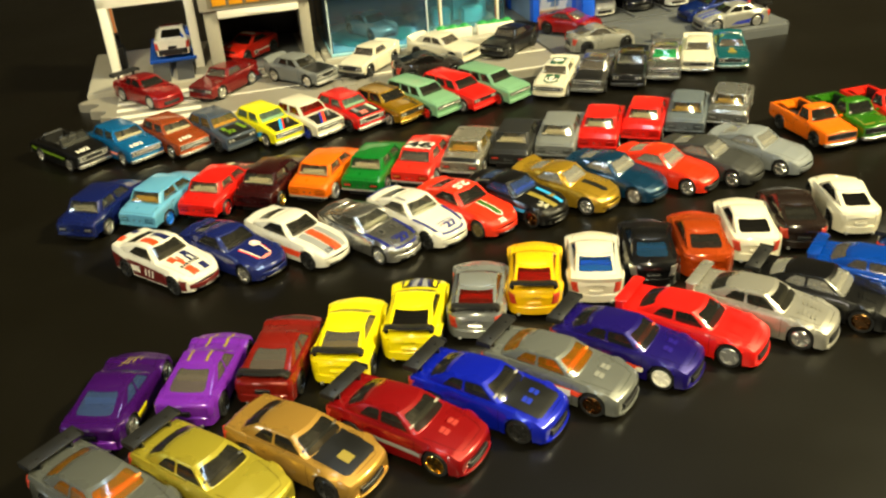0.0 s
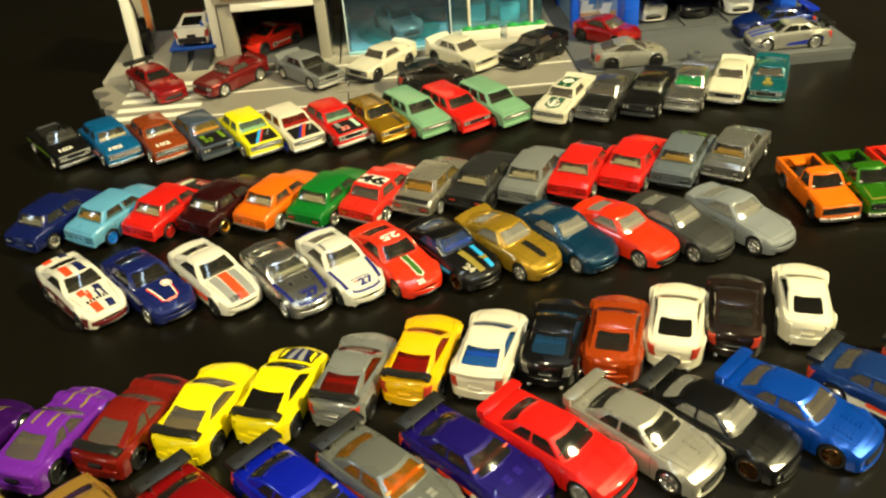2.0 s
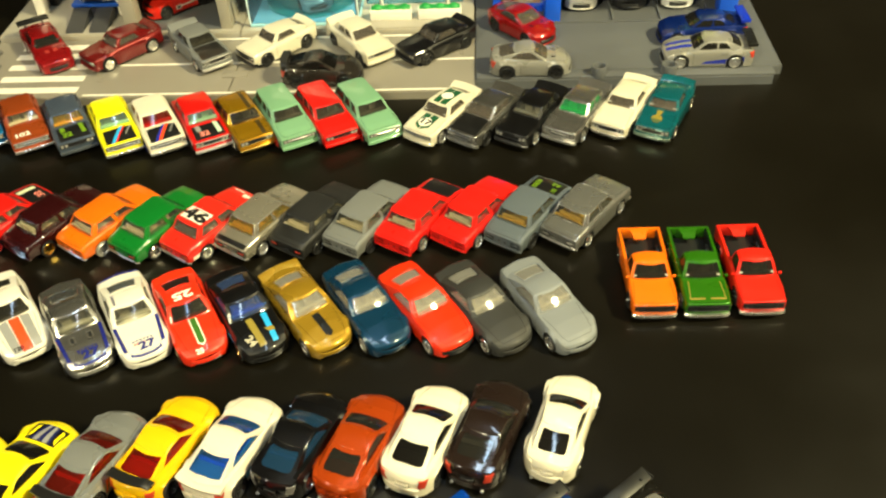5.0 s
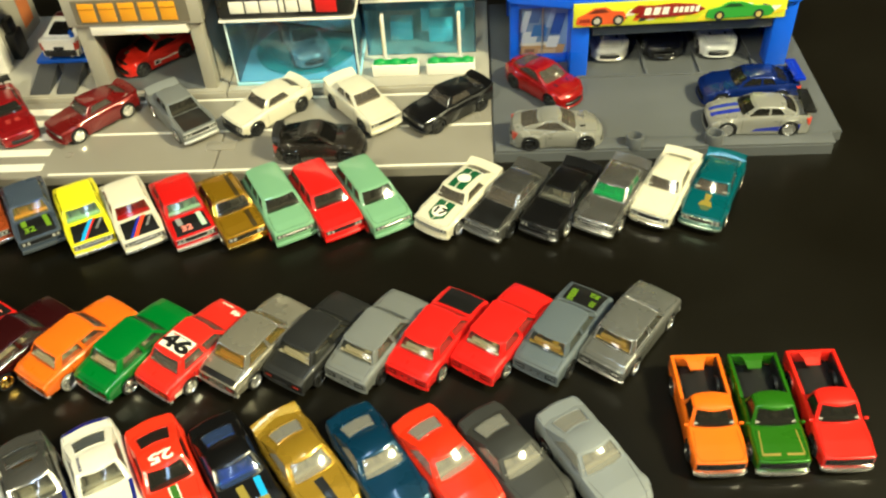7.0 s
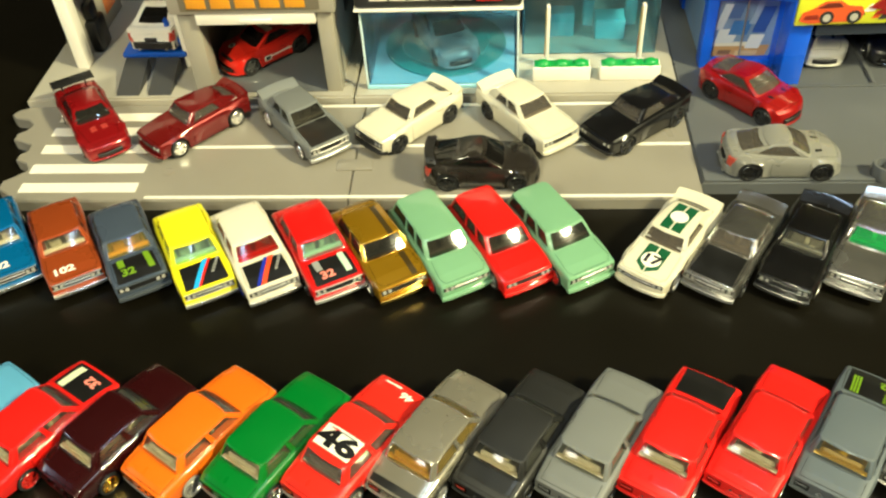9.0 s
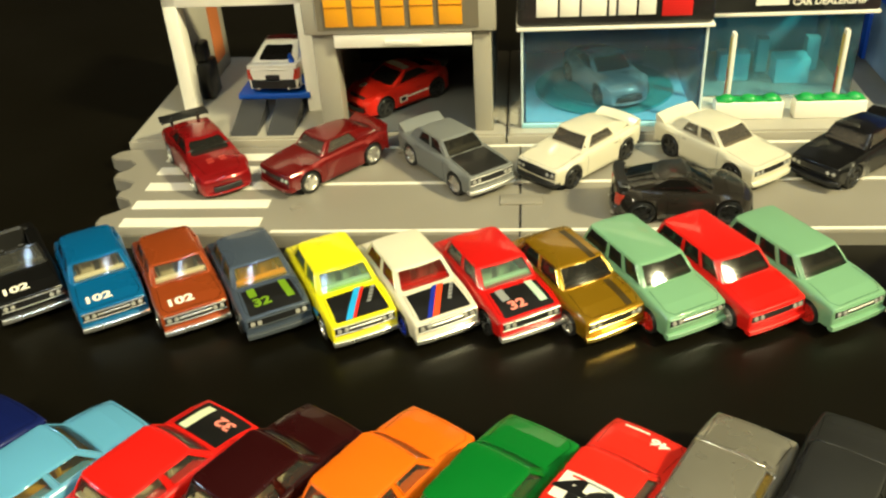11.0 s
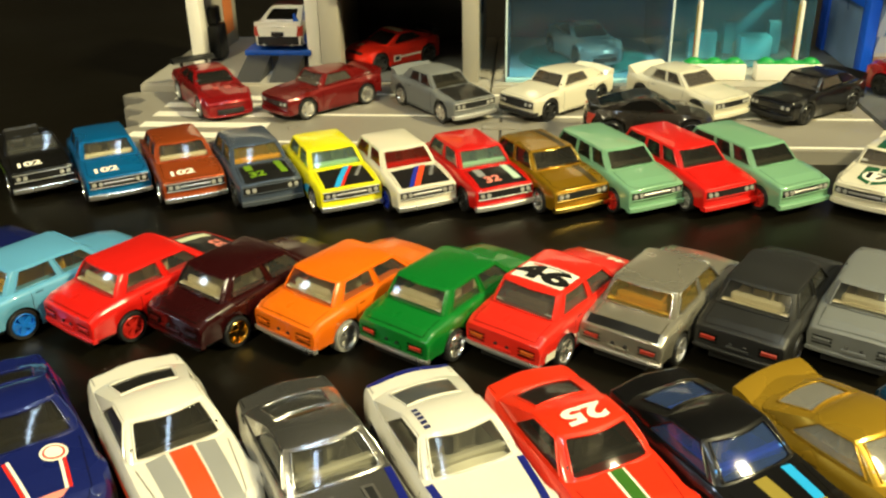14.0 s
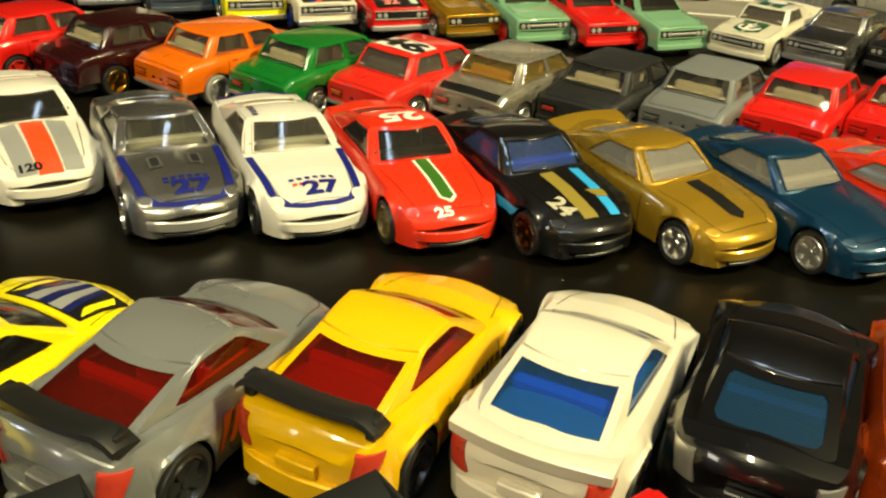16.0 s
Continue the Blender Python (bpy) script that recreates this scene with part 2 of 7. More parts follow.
# ---- toy cars: body shapes in millimetres, front towards +x ----
STYLES = dict(
    sedan=dict(L=69.2, L0=69.5, W=29.2, xf=21.2, xr=-19.6, r=5.6, sill=3.2, top=[(-34, 13.8), (-31, 15.6), (-20, 17.3), (12, 17.3), (18, 17.0), (27, 15.9), (34, 14.2)],
               sh=1.2, cr=0.25, rc=0.9, re=0.6, bf=0.5, br=0.5, taper=0.02, flare=0.5, bow=0.9,
               wb=16.2, wt=8.6, rb=-23.8, rt=-18.9, zr=23.8, fwb=0.89, rwb=0.88, bulge=0.015, high=7, cw=(12.9, 12.7), tw=(11.0, 11.0), side=[(0.87, 0.12), (0.0, -0.80)], crown=0.9, ends="box"),
    wagon=dict(L=68, L0=70, W=29.2, xf=21.2, xr=-19.6, r=5.6, sill=3.2, top=[(-34, 15.0), (-31, 17.0), (12, 17.3), (18, 17.0), (27, 15.9), (34, 14.2)],
               sh=1.2, cr=0.25, rc=0.9, re=0.6, bf=0.5, br=0.5, taper=0.02, flare=0.5, bow=0.9,
               wb=16.2, wt=8.6, rb=-32.8, rt=-29.0, zr=24.0, fwb=0.89, bulge=0.015, high=7, cw=(12.9, 12.5), tw=(11.0, 10.6), side=[(0.90, 0.44), (0.36, -0.10), (-0.17, -0.88)], crown=0.9, ends="box"),
    fastback=dict(L=72, L0=70, W=29.4, xf=22.6, xr=-20.6, r=5.9, sill=3.0, top=[(-36, 17.0), (-33.5, 18.3), (-27, 18.4), (-19, 17.0), (-8, 16.1), (8, 15.9), (20, 14.6), (30, 12.3), (36, 9.6)],
                  sh=2.6, cr=0.9, rc=5.0, re=1.6, bf=5.4, br=1.4, taper=0.09, flare=0.7,
                  rwb=0.70, rlow=3, sharp=True, high=7, wb=10.2, wt=1.2, rb=-28.0, rt=-14.5, zr=22.6, drop=0.9, cw=(12.9, 12.7), tw=(10.2, 10.5), side=[(0.82, -0.42)], crown=1.0, ends="nose"),
    coupe=dict(L=66, L0=68, W=29.5, xf=20.4, xr=-19.4, r=6.2, sill=3.0, top=[(-33, 14.6), (-31, 16.3), (-27, 17.2), (-20, 16.9), (-10, 16.0), (4, 15.6), (13, 15.4), (20, 14.9), (28, 12.9), (33, 10.0)],
               sh=3.6, cr=0.9, rc=5.0, re=2.2, bf=4.6, br=2.8, taper=0.09, flare=1.3, rwb=0.86, rlow=2, sharp=True,
               wb=14.4, wt=1.6, rb=-28.0, rt=-12.2, zr=22.1, drop=1.2, cw=(12.6, 10.6), tw=(10.2, 9.6), side=[(0.72, -0.50)], tuck=1.5, crown=0.6, ends="modern"),
    hatch=dict(L=66, L0=69, W=29.5, xf=20.5, xr=-19.8, r=5.9, sill=3.0, top=[(-33, 14.4), (-30, 15.4), (-18, 15.2), (10, 14.4), (21, 12.6), (30, 10.6), (33, 9.4)],
               sh=2.6, cr=0.5, rc=3.0, re=1.4, bf=2.6, br=1.4, taper=0.06, flare=0.5,
               rwb=0.74, rlow=2, wb=12.5, wt=2.5, rb=-27.5, rt=-10.0, zr=20.4, cw=(12.6, 12.0), tw=(9.8, 9.4), side=[(0.76, 0.14), (0.06, -0.46)], crown=1.0, ends="modern"),
    racer=dict(L=72, L0=72, W=29, xf=22.4, xr=-20.8, r=6.2, sill=2.6, top=[(-36, 15.6), (-33, 17.0), (-24, 17.3), (10, 16.3), (20, 15.0), (30, 12.9), (36, 10.4)],
               sh=2.6, cr=0.5, rc=3.2, re=1.5, bf=2.8, br=1.0, taper=0.05, flare=0.9,
               rwb=0.84, rlow=2, wb=14.2, wt=4.0, rb=-27.2, rt=-17.6, zr=22.0, drop=0.7, cw=(12.5, 12.0), tw=(9.6, 9.4), side=[(0.80, 0.06), (-0.02, -0.52)], crown=0.8, ends="modern"),
    muscle=dict(L=69, L0=69, W=28.8, xf=21.2, xr=-21.2, r=6.1, sill=3.0, top=[(-34.5, 16.2), (-30, 17.0), (-17, 16.6), (10, 16.0), (23, 15.0), (34.5, 13.6)],
                sh=1.7, cr=0.4, rc=1.8, re=0.9, bf=1.4, br=1.2, taper=0.05, flare=0.8, bow=0.9, lip=2.6,
                rwb=0.86, rlow=2, wb=12.0, wt=6.2, rb=-28.6, rt=-18.6, zr=22.4, drop=0.9, fwb=0.90, bulge=0.015, high=7, cw=(11.9, 10.4), tw=(10.1, 9.0), side=[(0.80, -0.26)], crown=0.8, ends="box"),
    hardtop=dict(L=69, L0=69, W=28.8, xf=21.2, xr=-21.2, r=6.1, sill=3.0, top=[(-34.5, 16.0), (-30, 16.8), (-17, 16.6), (10, 16.2), (23, 15.4), (34.5, 14.2)],
                 sh=1.4, cr=0.3, rc=1.2, re=0.7, bf=0.9, br=0.9, taper=0.03, flare=0.9, bow=0.8, lip=3.6,
                 rwb=0.86, rlow=2, wb=12.9, wt=4.6, rb=-25.6, rt=-18.6, zr=22.6, drop=0.4, fwb=0.90, bulge=0.015, high=7, cw=(12.0, 11.0), tw=(10.3, 9.8), side=[(0.78, 0.16), (0.08, -0.52)], crown=0.7, ends="box"),
    pickup=dict(L=68.5, L0=72, W=27.0, xf=20.5, xr=-20, r=5.8, sill=3.2, top=[(-34.2, 10.2), (-5.6, 10.2), (-4.8, 16.0), (14, 15.9), (24, 15.2), (34.2, 14.0)], bed=-5.6,
                sh=1.3, cr=0.35, rc=2.0, re=0.8, bf=1.0, br=0.3, taper=0.02, flare=0.5,
                wb=14.8, wt=8.6, rb=-4.2, rt=-2.6, zr=23.8, fwb=0.90, high=7, bulge=0.02, cw=(11.8, 11.8), tw=(9.4, 9.4), side=[(0.78, -0.72)], crown=1.0, ends="box"),
)
STYLES["soft_coupe"] = dict(STYLES["coupe"], sharp=False, rwb=0.80, br=4.0, rc=6.0)
STYLES["hip_coupe"] = dict(STYLES["soft_coupe"], flare=1.7, W=27.0, rwb=0.76, cw=(11.8, 9.6), tw=(9.6, 8.8))
HALF = 9
CACHE = {}


def z_top(S, x):
    xs, zs = zip(*S["top"])
    z = np.interp(x, xs, zs)
    d = np.clip((np.abs(x) - (S["L"] / 2 - S["re"])) / S["re"], 0, 1)
    return z - S["re"] * (1 - np.sqrt(1 - 0.98 * d * d))


def half_width(S, x):
    h = S["W"] / 2
    e = np.clip((abs(x) - 8) / (S["L"] / 2 - 8), 0, 1)
    d = np.clip((abs(x) - (S["L"] / 2 - S["rc"])) / S["rc"], 0, 1)
    return h * (1 - S["taper"] * e * e) - 0.75 * S["rc"] * (1 - np.sqrt(1 - 0.97 * d * d))


def arch(S, x):
    """How far a wheel opening raises the lower edge, and how much it swells the wing."""
    low, swell = S["sill"], 0.0
    if S["ends"] == "box":
        low += 1.7 if x > S["xf"] else 3.1 if x < S["xr"] else 0.0
    for xc in (S["xf"], S["xr"]):
        R = S["r"] + 0.7
        if abs(x - xc) < R:
            low = max(low, S["r"] + math.sqrt(max(0, R * R - (x - xc) ** 2)))
        swell += S["flare"] * max(0, 1 - ((x - xc) / (R + 3)) ** 2)
    return low, swell


def bowed(S, x, y):
    """Rounds the ends in plan."""
    e = np.clip((abs(x) - 0.30 * S["L"]) / (0.20 * S["L"]), 0, 1) ** 2
    b = S["bf"] if x > 0 else S["br"]
    return x - math.copysign(b * e * (y / (S["W"] / 2)) ** 2, x)


def section(S, x):
    zt, h = z_top(S, x), half_width(S, x)
    low, swell = arch(S, x)
    zs = max(zt - S["sh"], low + 0.9)
    zt = max(zt, zs + 0.3)
    s, c = swell, S["cr"]
    return [(h * 0.965 + s, low), (h * 0.99 + s, low + 0.35 * (zs - low)), (h + s * 0.8 + 0.1, low + 0.72 * (zs - low)), (h * 0.988 + s * 0.4, zs),
            (h * 0.962 + s * 0.2, zs + 0.48 * (zt - zs)), (h * 0.91, zs + 0.90 * (zt - zs)), (h * 0.62, zt), (h * 0.3, zt + c * 0.75), (0, zt + c)]


def deck(S, x, y):
    """Height of the bonnet, belt or boot surface."""
    p = section(S, x)
    ys, zs = [q[0] for q in p[4:]][::-1], [q[1] for q in p[4:]][::-1]
    return float(np.interp(abs(y), ys, zs))


def flank(S, x, z):
    """Half width of the side surface at a height."""
    p = section(S, x)
    return float(np.interp(z, [q[1] for q in p[:5]], [q[0] for q in p[:5]]))


def tub_x(S):
    """Rear and front end of the opening below the cabin."""
    return S["rt"] - 0.30 * (S["rt"] - S["rb"]), S["wt"] + 0.45 * (S["wb"] - S["wt"])


def body_mesh(S):
    half = S["L"] / 2
    xs = set(np.linspace(-half + 0.02, half - 0.02, 46).round(3))
    for xc in (S["xf"], S["xr"]):
        R = S["r"] + 0.7
        for k in range(15):
            xs.add(round(xc - R * math.cos(math.pi * k / 14), 3))
        xs.update((round(xc - R - 0.05, 3), round(xc + R + 0.05, 3)))
    for sgn in (-1, 1):
        for k in range(6):
            xs.add(round(sgn * (half - S["rc"] * (1 - math.sin(math.pi / 2 * k / 5.1))), 3))
    for x, _ in S["top"]:
        xs.add(round(float(np.clip(x, -half + 0.02, half - 0.02)), 3))
    xs = sorted(xs)
    keep = [xs[0]]
    for x in xs[1:]:
        if x - keep[-1] > 0.04:
            keep.append(x)
    verts, faces, n = [], [], 2 * HALF - 1
    for x in keep:
        p = section(S, x)
        ring = [(y, z) for y, z in p] + [(-y, z) for y, z in p[-2::-1]]
        verts += [(bowed(S, x, y) * 0.001, y * 0.001, z * 0.001) for y, z in ring]
    for i in range(len(keep) - 1):
        inside = keep[i] >= tub_x(S)[0] and keep[i + 1] <= tub_x(S)[1]
        for j in range(n - 1):
            a = i * n + j
            open_bed = "bed" in S and keep[i + 1] <= S["bed"] and 3 <= j <= 12
            if not (inside and 6 <= j <= 9) and not open_bed:
                faces.append((a, a + 1, a + n + 1, a + n))
    for base, flip in ((0, 1), ((len(keep) - 1) * n, 0)):
        for j in range(HALF - 1):
            q = (base + j, base + j + 1, base + n - 2 - j, base + n - 1 - j)
            faces.append(q if j < HALF - 2 else q[:3])
    return mesh_from(verts, faces, angle=32)


CORNER = [(0.992, 0.90), (0.975, 0.965), (0.94, 0.995)]
ROWS_T = [0.0, 0.07, 0.13, 0.22, 0.5, 0.76, 0.86, 0.92, 1.0]
LOW, HIGH = 1, 6


def cabin_ring(S):
    """Ring of (a, b) round the cabin for the half y > 0, front to rear, with the openings as index ranges."""
    pts, holes = [], []
    front = [0.0, 0.3, 0.6, 0.76, 0.84]
    wide_f = S.get("fwb", 0.84) / 0.84
    pts += [(1.0, b * wide_f) for b in front]
    holes.append(("windshield", 0, len(front) - 1))
    pts += [(a, b) for a, b in CORNER if b > S.get("fwb", 0.84) + 0.02]
    for a0, a1 in S["side"]:
        i0 = len(pts)
        w = a0 - a1
        pts += [(a0 - w * f, 1.0) for f in (0, 0.10, 0.5, 0.90, 1)]
        holes.append(("side_window", i0, i0 + 4))
    pts += [(-a, b) for a, b in CORNER[::-1]]
    i0 = len(pts)
    pts += [(-1.0, b * S.get("rwb", 0.84) / 0.84) for b in front[::-1]]
    holes.append(("rear_window", i0, i0 + len(front) - 1))
    return pts, holes


def roof_edge(S, x):
    """Height of the roof's rim, which falls towards the tail on a fastback."""
    x0 = S["wt"] - 5.0
    return S["zr"] - S.get("drop", 0.0) * float(np.clip((x0 - x) / (x0 - S["rt"]), 0, 1.2)) ** 1.8


def cabin(S, a, b, t, inset=0.0):
    xb = (S["wb"] + S["rb"]) / 2 + a * (S["wb"] - S["rb"]) / 2
    xt = (S["wt"] + S["rt"]) / 2 + a * (S["wt"] - S["rt"]) / 2
    f = (a + 1) / 2
    hb, ht = S["cw"][1] + (S["cw"][0] - S["cw"][1]) * f, S["tw"][1] + (S["tw"][0] - S["tw"][1]) * f
    bow = S.get("bow", 2.0) * b * b * (max(a, 0) ** 4 - max(-a, 0) ** 4)
    x = xb + (xt - xb) * t - bow
    y = b * (hb + (ht - hb) * t ** S.get("tuck", 1.25))
    zb = deck(S, float(np.clip(xb, -S["L"] / 2 + 1.5, S["L"] / 2 - 1)), 0.6 * y) - 0.35
    z = zb + (roof_edge(S, xt) - zb) * (t + (S.get("bulge", 0.05) if a > 0 else 0.05) * math.sin(math.pi * t) * abs(a) ** 6)
    if inset:
        xm = (S["wb"] + S["rb"] + S["wt"] + S["rt"]) / 4
        x, y, z = xm + (x - xm) * (1 - inset), y * (1 - inset), z - 10 * inset * t
    return (x * 0.001, y * 0.001, z * 0.001)


def roof_point(S, a, b, s):
    x, y, z = cabin(S, a * s, b * s, 1.0)
    return (x, y, (roof_edge(S, x * 1000) + S["crown"] * max(0, 1 - abs(a * s) ** 2.4) * max(0, 1 - abs(b * s) ** 2.4) + (0.12 if s < 1 else 0)) * 0.001)


def roof_z(S, x, y):
    xm, hx = (S["wt"] + S["rt"]) / 2, (S["wt"] - S["rt"]) / 2
    u, v = min(1, abs(x - xm) / hx), min(1, abs(y) / (0.5 * sum(S["tw"])))
    return roof_edge(S, x) + S["crown"] * (1 - u ** 2.4) * (1 - v ** 2.4) + 0.12



def cabin_mesh(S, open_top=False):
    pts, holes = cabin_ring(S)
    full = pts + [(a, -b) for a, b in pts[-2:0:-1]]
    n, m = len(full), len(pts)
    hole = {}
    for name, i0, i1 in holes:
        for i in range(i0, i1):
            hole[i] = (i0, i1)
    verts, faces = [], []
    for t in ROWS_T:
        verts += [cabin(S, a, b, t) for a, b in full]

    def pane(i):
        return hole.get(i if i < m - 1 else n - 1 - i)

    top = len(ROWS_T) - 1
    for r in range(top):
        for i in range(n):
            a, b2 = r * n + i, r * n + (i + 1) % n
            c, d = b2 + n, a + n
            h = pane(i)
            low_row = S.get("rlow", LOW) if h and h[1] == m - 1 else LOW
            if h and low_row <= r < S.get("high", HIGH):
                k = i if i < m - 1 else n - 1 - i
                lo, hi, first, last = r == low_row, r == S.get("high", HIGH) - 1, k == h[0], k == h[1] - 1
                if k >= m - 1:
                    continue
                centre = (h[0] == 0 and first) or (h[1] == m - 1 and last)
                mirrored = i >= m - 1
                left, right = (first, last) if not mirrored else (last, first)
                if not centre and (lo or hi) and (left or right) and not (S.get("sharp") and h[1] == m - 1):
                    if lo:
                        faces.append((a, b2, d) if left else (a, b2, c))
                    else:
                        faces.append((a, c, d) if left else (b2, c, d))
                continue
            if open_top and not (pane(i) == (0, 4) or abs(full[i][1]) < 0.999 and full[i][0] > 0.9) and r > 0:
                continue
            faces.append((a, b2, c, d))
    if not open_top:
        prev = top * n
        for s in (0.965, 0.90, 0.75, 0.5, 0.25):
            start = len(verts)
            verts += [roof_point(S, a, b, s) for a, b in full]
            for i in range(n):
                faces.append((prev + i, prev + (i + 1) % n, start + (i + 1) % n, start + i))
            prev = start
        verts.append(roof_point(S, 0, 0, 0))
        for i in range(n):
            faces.append((prev + i, prev + (i + 1) % n, len(verts) - 1))
    return mesh_from(verts, faces, angle=34)


def pane_meshes(S):
    """(name, mesh) of each window pane, set just inside its opening."""
    pts, holes = cabin_ring(S)
    out = []
    for name, i0, i1 in holes:
        if name == "side_window":
            groups = [[(a, b) for a, b in pts[i0:i1 + 1]], [(a, -b) for a, b in pts[i0:i1 + 1]]]
        else:
            half_pts = pts[i0:i1 + 1] if name == "windshield" else pts[i0:i1 + 1][::-1]
            groups = [[(a, -b) for a, b in half_pts[:0:-1]] + half_pts]
        for g in groups:
            if name == "side_window":
                (a0, b0), (a1, _) = g[0], g[-1]
                g = [(a0 + 0.03, b0), *g[1:-1], (a1 - 0.03, b0)]
            else:
                sg = min(0.88 / 0.84, 0.985 / max(abs(b) for _, b in g))
                g = [(a, b * sg) for a, b in g]
            verts, faces = [], []
            rows = [0.03, 0.2, 0.5, 0.75, 0.93]
            for t in rows:
                verts += [cabin(S, a, b, t, 0.022) for a, b in g]
            w = len(g)
            for r in range(len(rows) - 1):
                for i in range(w - 1):
                    k = r * w + i
                    faces.append((k, k + 1, k + w + 1, k + w))
            out.append((name, mesh_from(verts, faces)))
    return out


def frame_meshes(S):
    """Thin raised bead round each window opening."""
    _, holes = cabin_ring(S)
    pts, out, r = cabin_ring(S)[0], [], 0.00032
    high = ROWS_T[S.get("high", HIGH)]
    for name, i0, i1 in holes:
        low = ROWS_T[S.get("rlow", LOW) if name == "rear_window" else LOW]
        for sy in (1, -1) if name == "side_window" else (1,):
            if name == "side_window":
                ends = [(pts[i0][0], sy), (pts[i1][0], sy)]
            else:
                a, b = pts[i0] if name == "rear_window" else pts[i1]
                ends = [(a, b), (a, -b)]
            (a0, b0), (a1, b1) = ends
            path = []
            for (fa, ta), (fb, tb) in (((0, low), (1, low)), ((1, low), (1, high)), ((1, high), (0, high)), ((0, high), (0, low))):
                for k in range(8):
                    f, t = fa + (fb - fa) * k / 8, ta + (tb - ta) * k / 8
                    path.append(Vector(cabin(S, a0 + (a1 - a0) * f, b0 + (b1 - b0) * f, t)))
            mid = sum(path, Vector()) / len(path)
            up = (path[8] - path[0]).cross(path[16] - path[8]).normalized()
            if up.z < 0:
                up = -up
            verts, faces, n = [], [], len(path)
            for p in path:
                side = (p - mid) - up * (p - mid).dot(up)
                side.normalize()
                verts += [p + side * r * math.cos(1.2566 * j) + up * r * (0.35 + math.sin(1.2566 * j)) for j in range(5)]
            for k in range(n):
                for j in range(5):
                    a_, b_ = k * 5 + j, k * 5 + (j + 1) % 5
                    c_, d_ = (b_ + 5) % (5 * n), (a_ + 5) % (5 * n)
                    faces.append((a_, b_, c_, d_))
            out.append(mesh_from([tuple(v) for v in verts], faces, angle=80))
    return out


def end_strip(S, front, y0, y1, z0, z1, proud, n=10, deep=1.2):
    """A bar that follows the rounded nose or tail, from y0 to y1 and z0 to z1."""
    half = S["L"] / 2 * (1 if front else -1)
    sg = 1 if front else -1
    verts, faces = [], []
    for k in range(n + 1):
        y = y0 + (y1 - y0) * k / n
        x = bowed(S, half, y)
        edge = half_width(S, half)
        if abs(y) > edge:
            x -= sg * 0.9 * (abs(y) - edge) ** 1.35
        r = min(0.3, 0.3 * (z1 - z0))
        for dx, z in ((-deep, z0), (proud - r, z0), (proud, z0 + r), (proud, z1 - r), (proud - r, z1), (-deep, z1)):
            verts.append(((x + sg * dx) * 0.001, y * 0.001, z * 0.001))
    for k in range(n):
        for j in range(5):
            a = k * 6 + j
            faces.append((a, a + 1, a + 7, a + 6))
    faces += [tuple(range(6)), tuple(range(n * 6, n * 6 + 6))]
    return mesh_from(verts, faces)


def tyre_mesh(r, w):
    e = 0.0007
    return lathe([(r * 0.72, -w / 2 + e), (r * 0.77, -w / 2), (r * 0.93, -w / 2), (r * 0.985, -w / 2 + e), (r, -w / 2 + 2 * e), (r, w / 2 - 2 * e),
                  (r * 0.985, w / 2 - e), (r * 0.93, w / 2), (r * 0.77, w / 2), (r * 0.72, w / 2 - e)], 30)


def rim_mesh(r, w, spokes):
    """Dished rim with spokes; the outside looks to +y."""
    R = r * 0.75
    verts, faces = [], []
    prof = [(R, w / 2 - 0.0003), (R * 0.90, w / 2 + 0.0001), (R * 0.84, w / 2 - 0.0006), (R * 0.80, w / 2 - 0.0013), (0.0001, w / 2 - 0.0014)]
    n = 30
    for k in range(n):
        c, s = math.cos(2 * math.pi * k / n), math.sin(2 * math.pi * k / n)
        verts += [(q * c, a, q * s) for q, a in prof]
    for k in range(n):
        for i in range(len(prof) - 1):
            a, b = k * len(prof) + i, ((k + 1) % n) * len(prof) + i
            faces.append((a, b, b + 1, a + 1))
    for k in range(spokes):
        ang = 2 * math.pi * k / spokes
        ca, sa = math.cos(ang), math.sin(ang)
        wd = R * (0.16 if spokes > 5 else 0.2)
        i = len(verts)
        for u, v, y in ((0.1 * R, -wd * 0.8, w / 2 - 0.0005), (0.1 * R, wd * 0.8, w / 2 - 0.0005), (0.86 * R, wd, w / 2 - 0.0004), (0.86 * R, -wd, w / 2 - 0.0004),
                        (0.1 * R, -wd, w / 2 - 0.0014), (0.1 * R, wd, w / 2 - 0.0014), (0.86 * R, wd * 1.2, w / 2 - 0.0014), (0.86 * R, -wd * 1.2, w / 2 - 0.0014)):
            verts.append((u * ca - v * sa, y, u * sa + v * ca))
        faces += [(i, i + 1, i + 2, i + 3), (i, i + 4, i + 5, i + 1), (i + 1, i + 5, i + 6, i + 2), (i + 2, i + 6, i + 7, i + 3), (i + 3, i + 7, i + 4, i)]
    i = len(verts)
    for k in range(10):
        c, s = math.cos(2 * math.pi * k / 10) * R * 0.22, math.sin(2 * math.pi * k / 10) * R * 0.22
        verts += [(c, w / 2 - 0.0002, s), (c * 1.15, w / 2 - 0.0012, s * 1.15)]
    faces.append(tuple(i + 2 * k for k in range(10)))
    for k in range(10):
        k2 = (k + 1) % 10
        faces.append((i + 2 * k, i + 2 * k2, i + 2 * k2 + 1, i + 2 * k + 1))
    return mesh_from(verts, faces, angle=30)


